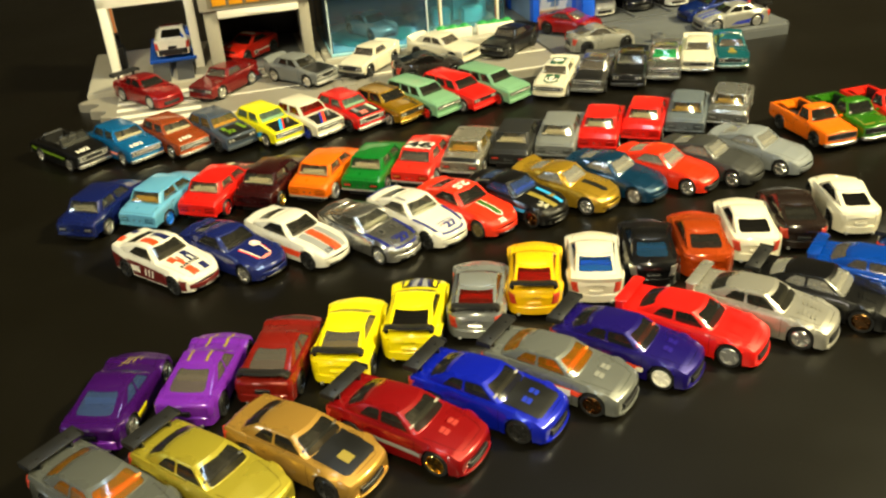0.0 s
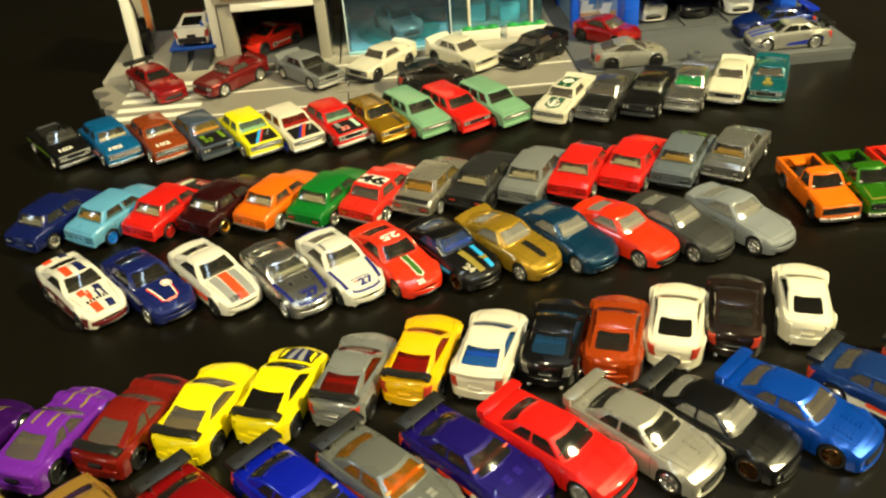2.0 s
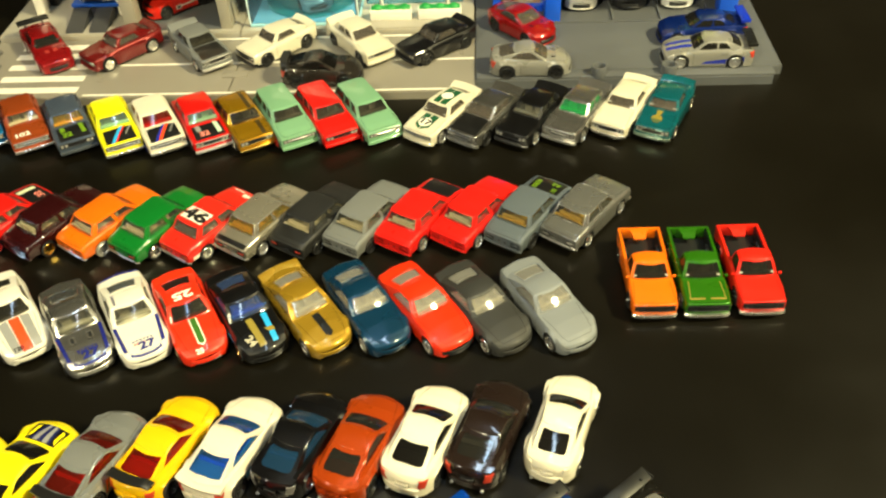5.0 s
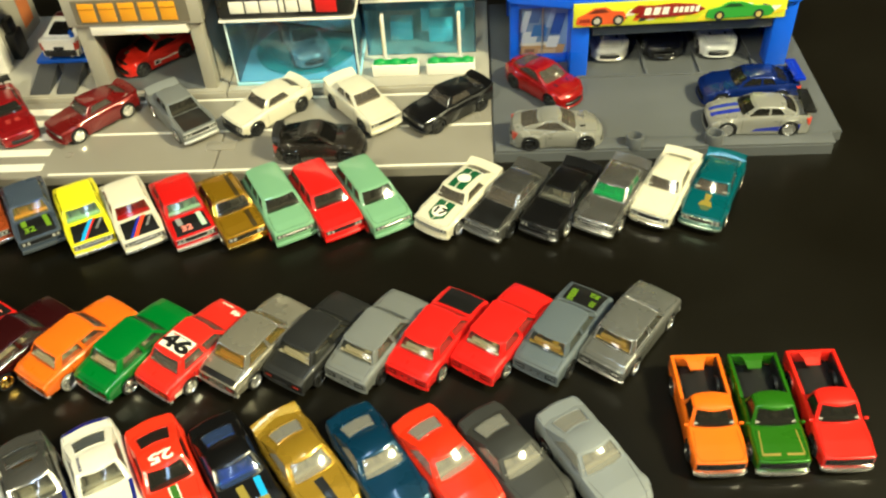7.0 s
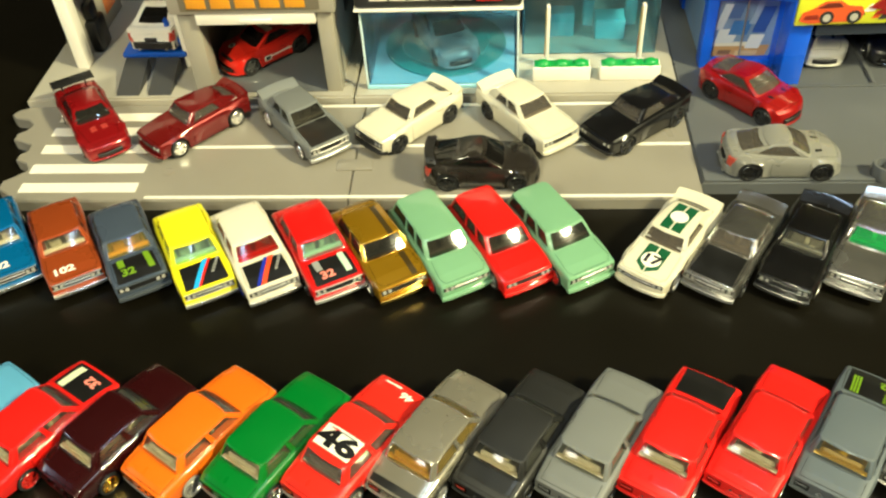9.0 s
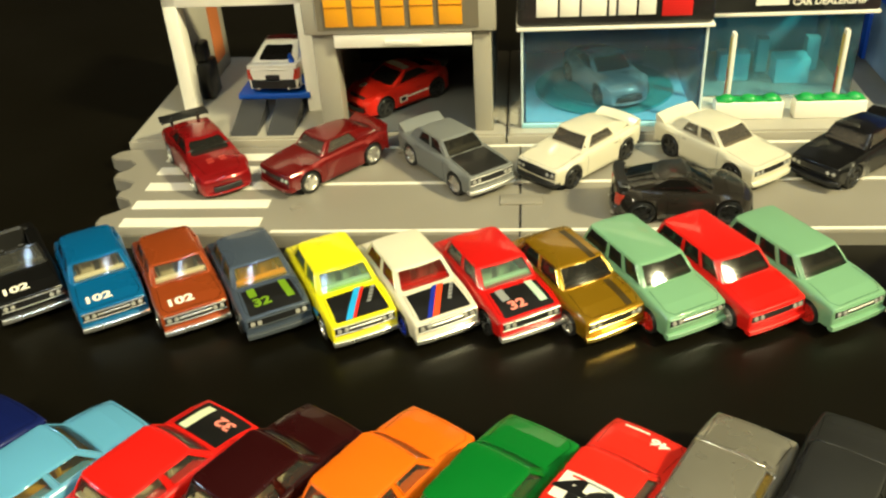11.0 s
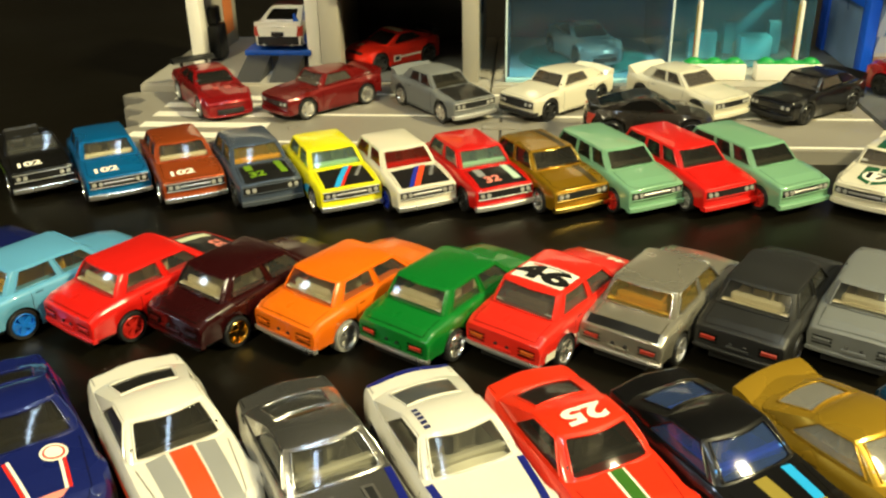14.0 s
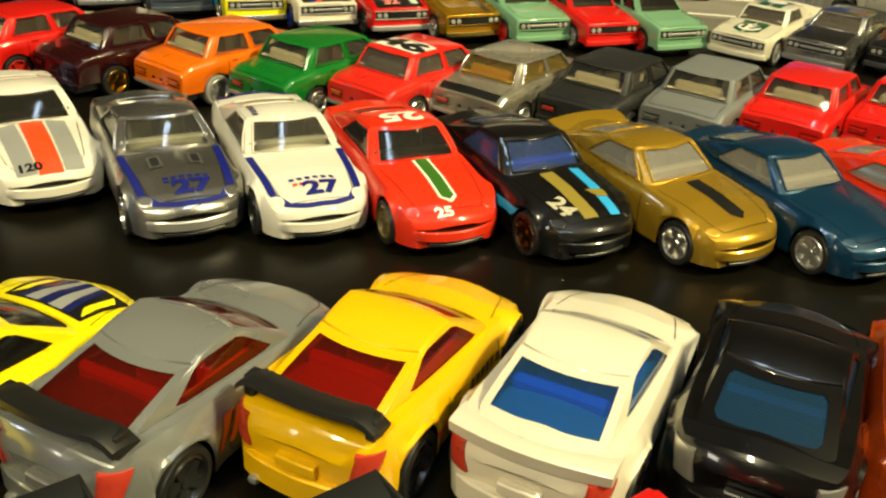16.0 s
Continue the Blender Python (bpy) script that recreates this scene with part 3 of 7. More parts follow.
def interior_pieces(S):
    """(name, mesh) of tub, dashboard, front seats, rear bench and steering wheel."""
    zb = z_top(S, (S["wb"] + S["rb"]) / 2) + S["cr"]
    hy = 0.61 * S["W"] / 2
    head = S["zr"] - zb
    x0, x1 = tub_x(S)
    x0, x1 = x0 - 1.0, x1 + 1.0
    mid = S["wt"] - 6.0

    def moulding(*boxes):
        bm = bmesh.new()
        for bx in boxes:
            e = [v * .001 for v in bx[:6]]
            b = bevel_box(*e, r=bx[6] if len(bx) > 6 else 0.0003, seg=1)
            tmp = bpy.data.meshes.new("tmp")
            b.to_mesh(tmp)
            b.free()
            bm.from_mesh(tmp)
            bpy.data.meshes.remove(tmp)
        return keep_mesh(bm)

    out = [("interior_tub", moulding((x0, x1, -hy, hy, 8.1, 8.5), (x0, x1, -hy - 0.2, -hy + 0.2, 8.1, zb - 0.6), (x0, x1, hy - 0.2, hy + 0.2, 8.1, zb - 0.6), (x0, x0 + 0.6, -hy, hy, 8.1, zb - 0.5))),
           ("dashboard", moulding((x1 - 2.6, x1, -hy * 1.3, hy * 1.3, zb - 2.0, zb + 0.22 * head, 0.0006)))]
    for sy in (-1, 1):
        c = sy * hy * 0.5
        out.append(("seat", moulding((mid - 2.0, mid, c - 3.2, c + 3.2, 8.4, zb + 0.52 * head, 0.0012), (mid - 1.6, mid - 0.4, c - 1.6, c + 1.6, zb + 0.4 * head, zb + 0.74 * head, 0.0006), (mid - 0.2, mid + 6, c - 3.2, c + 3.2, 8.4, 12.0, 0.001))))
    if x0 < mid - 8:
        boxes = [(x0 + 0.6, x0 + 3.0, -hy * 0.96, hy * 0.96, 8.4, zb + 0.50 * head, 0.001), (x0 + 2.8, x0 + 7.0, -hy * 0.96, hy * 0.96, 8.4, 11.6, 0.001)]
        if S["ends"] == "box":
            boxes.append((S["rb"] + 1.6, x0 + 1.2, -hy * 1.2, hy * 1.2, zb + 0.05, zb + 0.6))
        out.append(("rear_bench", moulding(*boxes)))
    bm = bmesh.new()
    bmesh.ops.create_cone(bm, segments=14, radius1=0.0019, radius2=0.0019, depth=0.0005)
    bmesh.ops.rotate(bm, verts=bm.verts, matrix=Matrix.Rotation(radians(62), 3, "Y"))
    bmesh.ops.translate(bm, verts=bm.verts, vec=Vector(((x1 - 3.4) * .001, hy * 0.5 * .001, (zb + 0.24 * head) * .001)))
    out.append(("steering_wheel", keep_mesh(bm)))
    return out


def patch_mesh(S, where, quad, n=7, lift=0.12):
    """A printed patch on the bonnet ('deck'), roof or flank, from four corners; x, y (or x, z on the flank) in millimetres."""
    verts, faces = [], []
    k = S["L"] / S["L0"]
    (ax, ay), (bx, by), (cx, cy), (dx, dy) = [(qx * k, qy) for qx, qy in quad]
    nu = max(n, int(max(abs(bx - ax), abs(cx - dx)) / 1.2))
    for i in range(nu + 1):
        u = i / nu
        for j in range(n + 1):
            v = j / n
            x = (ax * (1 - u) + bx * u) * (1 - v) + (dx * (1 - u) + cx * u) * v
            y = (ay * (1 - u) + by * u) * (1 - v) + (dy * (1 - u) + cy * u) * v
            if where == "deck":
                verts.append((bowed(S, x, y) * .001, y * .001, (deck(S, x, y) + lift) * .001))
            elif where == "roof":
                verts.append((x * .001, y * .001, (roof_z(S, x, y) + lift) * .001))
            else:
                sg = 1 if where == "left" else -1
                y = max(y, arch(S, x)[0] + 0.05)
                w = flank(S, x, y) + lift
                verts.append((bowed(S, x, w) * .001, sg * w * .001, y * .001))
    for i in range(nu):
        for j in range(n):
            k = i * (n + 1) + j
            faces.append((k, k + 1, k + n + 2, k + n + 1))
    return mesh_from(verts, faces)


def disc_mesh(S, where, x, y, r, lift):
    """A printed roundel on the bonnet or roof."""
    x *= S["L"] / S["L0"]
    verts, faces = [], []
    for ring in (0.0, 0.35, 0.7, 1.0):
        for k in range(20):
            px, py = x + r * ring * math.cos(math.pi * k / 10), y + r * ring * math.sin(math.pi * k / 10)
            if where == "deck":
                verts.append((bowed(S, px, py) * .001, py * .001, (deck(S, px, py) + lift) * .001))
            else:
                verts.append((px * .001, py * .001, (roof_z(S, px, py) + lift) * .001))
    for i in range(3):
        for k in range(20):
            a, b = i * 20 + k, i * 20 + (k + 1) % 20
            faces.append((a, b, b + 20, a + 20))
    return mesh_from(verts, faces)


def text_mesh(S, where, word, x, y, size, turn, wide=1.0):
    """Printed characters laid on the bonnet or roof. turn: degrees about the vertical; 90 reads from the tail, -90 from the nose."""
    cu = bpy.data.curves.new("word", "FONT")
    cu.body, cu.size, cu.align_x, cu.align_y = word, size, "CENTER", "CENTER"
    cu.offset = 0.042 * size
    cu.resolution_u = 3
    ob = bpy.data.objects.new("word", cu)
    me = bpy.data.meshes.new_from_object(ob)
    bpy.data.objects.remove(ob)
    bm = bmesh.new()
    bm.from_mesh(me)
    bmesh.ops.triangulate(bm, faces=bm.faces)
    for _ in range(3):
        long = [e for e in bm.edges if e.calc_length() > 1.3]
        if long:
            bmesh.ops.subdivide_edges(bm, edges=long, cuts=1)
            bmesh.ops.triangulate(bm, faces=bm.faces)
    bm.to_mesh(me)
    bm.free()
    x *= S["L"] / S["L0"]
    c, s = math.cos(radians(turn)), math.sin(radians(turn))
    for v in me.vertices:
        px, py = v.co.x * wide, v.co.y
        qx, qy = x + px * c - py * s, y + px * s + py * c
        if where == "deck":
            v.co = (bowed(S, qx, qy) * .001, qy * .001, (deck(S, qx, qy) + 0.30) * .001)
        else:
            v.co = (qx * .001, qy * .001, (roof_z(S, qx, qy) + 0.30) * .001)
    me.materials.clear()
    me.materials.append(None)
    return me


def groove_material():
    """Shade of an engraved line, put in as a half-clear dark colour: part of the paint shows through."""
    m = bpy.data.materials.new("groove_shade")
    m.use_nodes = True
    nt = m.node_tree
    nt.nodes.remove(nt.nodes["Principled BSDF"])
    tr, df, mx, no, tc = (nt.nodes.new("ShaderNode" + n) for n in ("BsdfTransparent", "BsdfDiffuse", "MixShader", "TexNoise", "TexCoord"))
    df.inputs["Color"].default_value = (0.008, 0.007, 0.006, 1)
    no.inputs["Scale"].default_value = 300
    ramp = nt.nodes.new("ShaderNodeMapRange")
    ramp.inputs["To Min"].default_value, ramp.inputs["To Max"].default_value = 0.25, 0.75
    nt.links.new(tc.outputs["Object"], no.inputs["Vector"])
    nt.links.new(no.outputs["Fac"], ramp.inputs["Value"])
    nt.links.new(ramp.outputs["Result"], mx.inputs[0])
    nt.links.new(tr.outputs[0], mx.inputs[1])
    nt.links.new(df.outputs[0], mx.inputs[2])
    nt.links.new(mx.outputs[0], nt.nodes["Material Output"].inputs["Surface"])
    return m


GROOVE_SHADE = groove_material()


def panel_lines(S):
    """Dark strips for the shade of engraved lines round bonnet, boot and doors."""
    half, h = S["L"] / 2, S["W"] / 2
    verts, faces = [], []

    def line(where, pts, w=0.16):
        fine = []
        for (ax, ay), (bx, by) in zip(pts, pts[1:]):
            n = max(2, int(math.hypot(bx - ax, by - ay) / 1.2))
            fine += [(ax + (bx - ax) * k / n, ay + (by - ay) * k / n) for k in range(n)]
        fine.append(pts[-1])
        start = len(verts)
        for k, (px, py) in enumerate(fine):
            qx, qy = fine[min(k + 1, len(fine) - 1)]
            rx, ry = fine[max(k - 1, 0)]
            d = math.hypot(qx - rx, qy - ry) or 1
            nx, ny = -(qy - ry) / d * w, (qx - rx) / d * w
            for sg in (-1, 1):
                x, y = px + sg * nx, py + sg * ny
                if where == "deck":
                    verts.append((bowed(S, x, y) * .001, y * .001, (deck(S, x, y) + 0.07) * .001))
                else:
                    f = flank(S, x, y) + 0.07
                    verts.append((bowed(S, x, f) * .001, where * f * .001, y * .001))
        for k in range(len(fine) - 1):
            a = start + 2 * k
            faces.append((a, a + 1, a + 3, a + 2))

    box = S["ends"] == "box"
    e, y0, y1 = half - (1.4 if box else 3.6), h * 0.80, h * (0.84 if box else 0.62)
    line("deck", [(S["wb"] + 0.9, -y0), (e - 3, -y1 - 0.4), (e, -y1 * 0.86), (e, y1 * 0.86), (e - 3, y1 + 0.4), (S["wb"] + 0.9, y0)])
    if S["rb"] > -half + 6 and "bed" not in S:
        b = -half + 1.3
        line("deck", [(S["rb"] - 0.6, -y0), (b, -h * 0.80), (b, h * 0.80), (S["rb"] - 0.6, y0)])
    for sg in (-1, 1):
        zt = z_top(S, 0) - S["sh"] + 0.5
        xa, xb = S["wb"] - 1.8, min(S["rt"] + 4.0, -3.0)
        line(sg, [(xa, zt), (xa, S["sill"] + 1.6), (xa - 1.2, S["sill"] + 0.8), (xb + 1.2, S["sill"] + 0.8), (xb, S["sill"] + 2.2), (xb, zt)])
        line(sg, [(xb + 1.6, zt - 1.3), (xb + 4.4, zt - 1.3)], 0.3)
    return mesh_from(verts, faces)


def shared(key, make):
    if key not in CACHE:
        CACHE[key] = make()
    return CACHE[key]


def wing_parts(S, kind):
    """(name, mesh, black?) pieces of a rear wing."""
    half = -S["L"] / 2
    out = []
    if kind == "tall":
        zd, x0, w, up = z_top(S, half + 5) + S["cr"], half - 0.6, S["W"] / 2 * 0.90, 3.2
        bm = bevel_box(x0 * .001, (x0 + 7.0) * .001, -w * .001, w * .001, (zd + up) * .001, (zd + up + 0.9) * .001, 0.0004)
        for v in bm.verts:
            v.co.z += 0.22 * ((x0 + 4) * .001 - v.co.x)
        out.append(("wing_blade", bm))
        for sy in (-1, 1):
            out.append(("wing_upright", bevel_box((x0 + 2.6) * .001, (x0 + 6.4) * .001, (sy * w * 0.58 - 0.6) * .001, (sy * w * 0.58 + 0.6) * .001, (zd - 1.0) * .001, (zd + up + 0.3) * .001, 0.0003)))
            out.append(("wing_endplate", bevel_box((x0 - 0.3) * .001, (x0 + 7.2) * .001, (sy * w - 0.35) * .001, (sy * w + 0.35) * .001, (zd + up - 1.2) * .001, (zd + up + 1.5) * .001, 0.0003)))
            bm = bmesh.new()
            bmesh.ops.create_cone(bm, segments=14, radius1=0.0008, radius2=0.0006, depth=0.0006, cap_ends=True)
            bmesh.ops.translate(bm, verts=bm.verts, vec=((x0 + 4.4) * .001, sy * w * 0.58 * .001, (zd + up + 1.05) * .001))
            out.append(("wing_bolt", bm))
    elif kind == "gt":
        zd, w, n = z_top(S, half + 5) + S["cr"], S["W"] / 2 * 0.86, 16
        verts, faces = [], []
        for k in range(n + 1):
            y = -w + 2 * w * k / n
            e = (y / w) ** 2
            x0 = half + 2.6 + 1.8 * e
            z = zd + 2.7 - 0.4 * e - (2.2 if k in (0, n) else 0.7 if k in (1, n - 1) else 0)
            for dx, dz in ((-2.3, 0.2), (-2.0, 1.15), (-1.2, 1.2), (1.0, 0.85), (3.2, 0.15), (3.2, -0.25), (0.4, -0.5)):
                verts.append(((x0 + dx) * .001, y * .001, (z + dz) * .001))
        for k in range(n):
            for j in range(7):
                a, b = k * 7 + j, k * 7 + (j + 1) % 7
                faces.append((a, b, b + 7, a + 7))
        faces += [tuple(range(7)), tuple(range(n * 7, n * 7 + 7))]
        out.append(("wing_blade", mesh_from(verts, faces)))
        for sy in (-1, 1):
            out.append(("wing_upright", bevel_box((half + 3.6) * .001, (half + 6.6) * .001, (sy * w * 0.88 - 0.9) * .001, (sy * w * 0.88 + 0.9) * .001, (zd - 1.4) * .001, (zd + 2.6) * .001, 0.0004)))
    elif kind == "hoop":
        zd = z_top(S, half + 4) + S["cr"]
        w = S["W"] / 2 * 0.88
        bm = bevel_box((half - 0.8) * .001, (half + 5.6) * .001, -w * .001, w * .001, (zd + 3.0) * .001, (zd + 4.2) * .001, 0.0006)
        for v in bm.verts:
            v.co.z -= 0.0009 * (v.co.y / (w * .001)) ** 2
        out.append(("wing_blade", bm))
        for sy in (-1, 1):
            out.append(("wing_upright", bevel_box((half + 0.2) * .001, (half + 4.4) * .001, (sy * w - 1.3) * .001, (sy * w + 0.3) * .001, (zd - 1.4) * .001, (zd + 3.6) * .001, 0.0005)))
    elif kind == "duck":
        n, w = 10, S["W"] / 2 * 0.90
        verts, faces = [], []
        for k in range(n + 1):
            y = -w + 2 * w * k / n
            x = bowed(S, half + 0.4, y)
            zd = z_top(S, half + 4.5) + 0.2
            lift = S.get("lip", 0.8 if S["ends"] == "modern" else 1.9) - 0.5 * (y / w) ** 2
            for dx, z in ((6.5, zd - 0.6), (3.2, zd + 0.6 * lift), (0.2, zd + lift), (-0.4, zd + lift - 0.3), (0.0, zd - 2.0), (4.0, zd - 2.0)):
                verts.append(((x + dx) * .001, y * .001, z * .001))
        for k in range(n):
            for j in range(6):
                a, b = k * 6 + j, k * 6 + (j + 1) % 6
                faces.append((a, b, b + 6, a + 6))
        faces += [tuple(range(6)), tuple(range(n * 6, n * 6 + 6))]
        out.append(("boot_spoiler", mesh_from(verts, faces)))
    return out


def toy_car(label, style, place, heading, body, glass="smoke", inner="beige", rim=None, wing=None, wing_mat=None, group="", bumper=None, prints=(),
            lights=None, tail=None, spokes=5, grille=None, roofless=False, plate=True, tyre=RUBBER, trim=None, surround=None):
    """A die-cast toy car: an Empty on the table with its parts. place: x, y, z in metres under the middle of the car."""
    S = STYLES[style]
    car = tagged(new("toy_car"), label, "toy car", group)
    car.empty_display_size = 0.01
    car.matrix_basis = pose(*place, 0, 0, heading)
    part("body", shared((style, "body"), lambda: body_mesh(S)), body, car)
    part("roof", shared((style, "cabin", roofless), lambda: cabin_mesh(S, roofless)), body, car)
    for name, me in shared((style, "panes"), lambda: pane_meshes(S)):
        if not roofless or name == "windshield":
            part(name, me, GLASS[glass], car)
    if not roofless and S["ends"] != "modern":
        for me in shared((style, "frames"), lambda: frame_meshes(S)):
            part("window_frame", me, trim or body, car)
    for name, me in shared((style, "seats"), lambda: interior_pieces(S)):
        part(name, me, INNER[inner], car)
    W, half = S["W"], S["L"] / 2
    part("chassis", shared((style, "base"), lambda: box_mesh((-half + 2) * .001, (half - 3) * .001, -(W / 2 - 5.2) * .001, (W / 2 - 5.2) * .001, 0.0022, 0.0080, r=0.0005)), UNDER, car)
    part("sill_plate", shared((style, "sill"), lambda: box_mesh((S["xr"] + S["r"] + 1.2) * .001, (S["xf"] - S["r"] - 1.2) * .001, -(W / 2 - 1.0) * .001, (W / 2 - 1.0) * .001, 0.0020, 0.0042, r=0.0004)), UNDER, car)
    rw, tw = S["r"] * .001, 0.0046
    for xw in (S["xf"], S["xr"]):
        for sy in (1, -1):
            m = pose(xw * .001, sy * (W / 2 - 2.25 + 0.35 * S["flare"]) * .001, rw, 0, 0, 0 if sy > 0 else 180)
            wheel = part("wheel", shared((style, "tyre"), lambda: tyre_mesh(rw, tw)), tyre, car, at=m)
            part("rim", shared((style, "rim", spokes), lambda: rim_mesh(rw, tw, spokes)), rim or CHROME, wheel)
    # front and rear fittings
    h = W / 2
    kind = S["ends"]
    z1 = z_top(S, half - 0.1)
    if kind == "box":
        part("grille", shared((style, "grille"), lambda: end_strip(S, True, -h * 0.88, h * 0.88, z1 - 4.3, z1 - 1.0, 0.12)), BLACK_PLASTIC, car)
        if grille:
            part("grille_bar", shared((style, "gbar"), lambda: end_strip(S, True, -h * 0.46, h * 0.46, z1 - 3.3, z1 - 2.1, 0.35)), grille, car)
        for za, zb2 in ((4.6, 4.25), (1.05, 0.75)):
            part("grille_frame", shared((style, "gframe", za), lambda: end_strip(S, True, -h * 0.90, h * 0.90, z1 - za, z1 - zb2, 0.45)), surround or (SILVER_TRIM if bumper is None or bumper in (CHROME, SILVER_TRIM) else bumper), car)
        for sy in (-1, 1):
            for a in (0.56, 0.76):
                part("headlight", shared((style, "lamp", sy, a), lambda: round_lamp(S, sy * h * a, z1 - 2.65)), lights or LAMP, car)
            part("tail_light", shared((style, "tail", sy), lambda: end_strip(S, False, sy * h * 0.50, sy * h * 0.82, z_top(S, -half + .1) - 4.3, z_top(S, -half + .1) - 2.9, 0.3, 4)), tail or RED_LENS, car)
            # dark strips and tabs paint in the shade of lamp grooves and rivet holes
            for za, zb2 in ((2.42, 2.2), (3.62, 3.4), (4.85, 4.62)):
                part("lamp_groove", shared((style, "lgroove", sy, za), lambda: end_strip(S, False, sy * h * 0.44, sy * h * 0.86, z_top(S, -half + .1) - za, z_top(S, -half + .1) - zb2, 0.42, 4)), GROOVE_SHADE, car)
            part("rivet_hole", shared((style, "hole", sy), lambda: end_strip(S, False, sy * h * 0.15 - 0.5, sy * h * 0.15 + 0.5, z_top(S, -half + .1) - 4.4, z_top(S, -half + .1) - 3.5, 0.14, 2)), BLACK_PLASTIC, car)
        part("front_bumper", shared((style, "fbump"), lambda: end_strip(S, True, -h * 0.97, h * 0.97, 4.4, 6.6, 1.5)), bumper or CHROME, car)
        part("rear_bumper", shared((style, "rbump"), lambda: end_strip(S, False, -h * 0.97, h * 0.97, 5.7, 7.1, 0.6)), bumper or CHROME, car)
        if plate:
            part("number_plate", shared((style, "plate"), lambda: end_strip(S, False, -h * 0.24, h * 0.24, 7.5, 9.0, 0.25, 3)), body, car)
    elif kind == "nose":
        part("grille", shared((style, "grille"), lambda: end_strip(S, True, -h * 0.50, h * 0.50, 3.4, 4.5, 0.10)), grille or BLACK_PLASTIC, car)
        part("bumper_bar", shared((style, "fbar"), lambda: end_strip(S, True, -h * 0.93, h * 0.93, 4.9, 7.6, 0.55)), bumper or body, car)
        # dark strip paints in the shade of the gap above the bumper
        part("bumper_gap", shared((style, "fgap"), lambda: end_strip(S, True, -h * 0.86, h * 0.86, 7.66, 8.05, 0.16)), GROOVE_SHADE, car)
        part("rear_bumper", shared((style, "rbump"), lambda: end_strip(S, False, -h * 0.95, h * 0.95, 5.4, 7.2, 1.0)), bumper or body, car)
        part("tail_panel", shared((style, "tailp"), lambda: end_strip(S, False, -h * 0.82, h * 0.82, 8.6, 11.6, 0.2)), BLACK_PLASTIC, car)
        for sy in (-1, 1):
            part("headlight", shared((style, "lamp", sy), lambda: lamp_mesh(S, sy)), lights or body, car)
            part("tail_light", shared((style, "tail", sy), lambda: end_strip(S, False, sy * h * 0.34, sy * h * 0.8, 9.0, 11.2, 0.4, 4)), tail or RED_LENS, car)
    else:
        part("grille", shared((style, "grille"), lambda: end_strip(S, True, -h * 0.52, h * 0.52, 3.8, 6.6, 0.15)), grille or BLACK_PLASTIC, car)
        part("front_lip", shared((style, "lip"), lambda: end_strip(S, True, -h * 0.92, h * 0.92, 2.4, 3.6, 0.7)), bumper or body, car)
        part("rear_bumper", shared((style, "rbump"), lambda: end_strip(S, False, -h * 0.92, h * 0.92, 3.4, 8.0, 0.6)), bumper or body, car)
        if plate:
            part("number_plate", shared((style, "plate"), lambda: end_strip(S, False, -h * 0.24, h * 0.24, 8.3, 10.6, 0.25, 3)), plate if plate is not True else BLACK_PLASTIC, car)
        for sy in (-1, 1):
            part("headlight", shared((style, "lamp", sy), lambda: patch_mesh(S, "deck", [((half - d_) * S["L0"] / S["L"], sy * h * w_) for d_, w_ in ((7.5, 0.80), (5.5, 0.62), (1.6, 0.44), (2.4, 0.72))], 4, 0.16)), lights or body, car)
            part("tail_light", shared((style, "tail", sy), lambda: slanted_lamp(S, sy)), tail or RED_LENS, car)
            part("exhaust_tip", shared((style, "pipe", sy), lambda: box_mesh((-half - 0.6) * .001, (-half + 3) * .001, (sy * h * 0.55 - 1.0) * .001, (sy * h * 0.55 + 1.0) * .001, 0.0026, 0.0042, r=0.0007)), SILVER_TRIM, car)
    part("panel_shade_strip", shared((style, "lines"), lambda: panel_lines(S)), GROOVE_SHADE, car)
    if style == "pickup":
        bed_parts(S, car, body)
    for name, me in shared((style, "wing", wing), lambda: [(n_, m_ if not isinstance(m_, bmesh.types.BMesh) else keep_mesh(m_)) for n_, m_ in wing_parts(S, wing)]) if wing else ():
        part(name, me, wing_mat or (body if wing in ("duck", "hoop") else WING_BLACK), car)
    for spec in prints:
        if spec[0] == "text":
            _, where, word, x, y, size, turn, mat = spec[:8]
            part("printed_number", text_mesh(S, where, word, x, y, size, turn, spec[8] if len(spec) > 8 else 1.0), mat, car)
        elif spec[0] == "disc":
            _, where, x, y, r, mat = spec[:6]
            part("printed_disc", disc_mesh(S, where, x, y, r, spec[6] if len(spec) > 6 else 0.2), mat, car)
        else:
            where, quad, mat = spec[:3]
            lift = spec[3] if len(spec) > 3 else 0.12
            for w in ("left", "right") if where == "sides" else (where,):
                part("printed_stripe", shared((style, w, str(quad), lift), lambda: patch_mesh(S, w, quad, 7, lift)), mat, car)
    return car


def keep_mesh(bm):
    me = bpy.data.meshes.new("piece")
    bm.to_mesh(me)
    bm.free()
    me.shade_smooth()
    me.set_sharp_from_angle(angle=radians(35))
    me.materials.append(None)
    return me


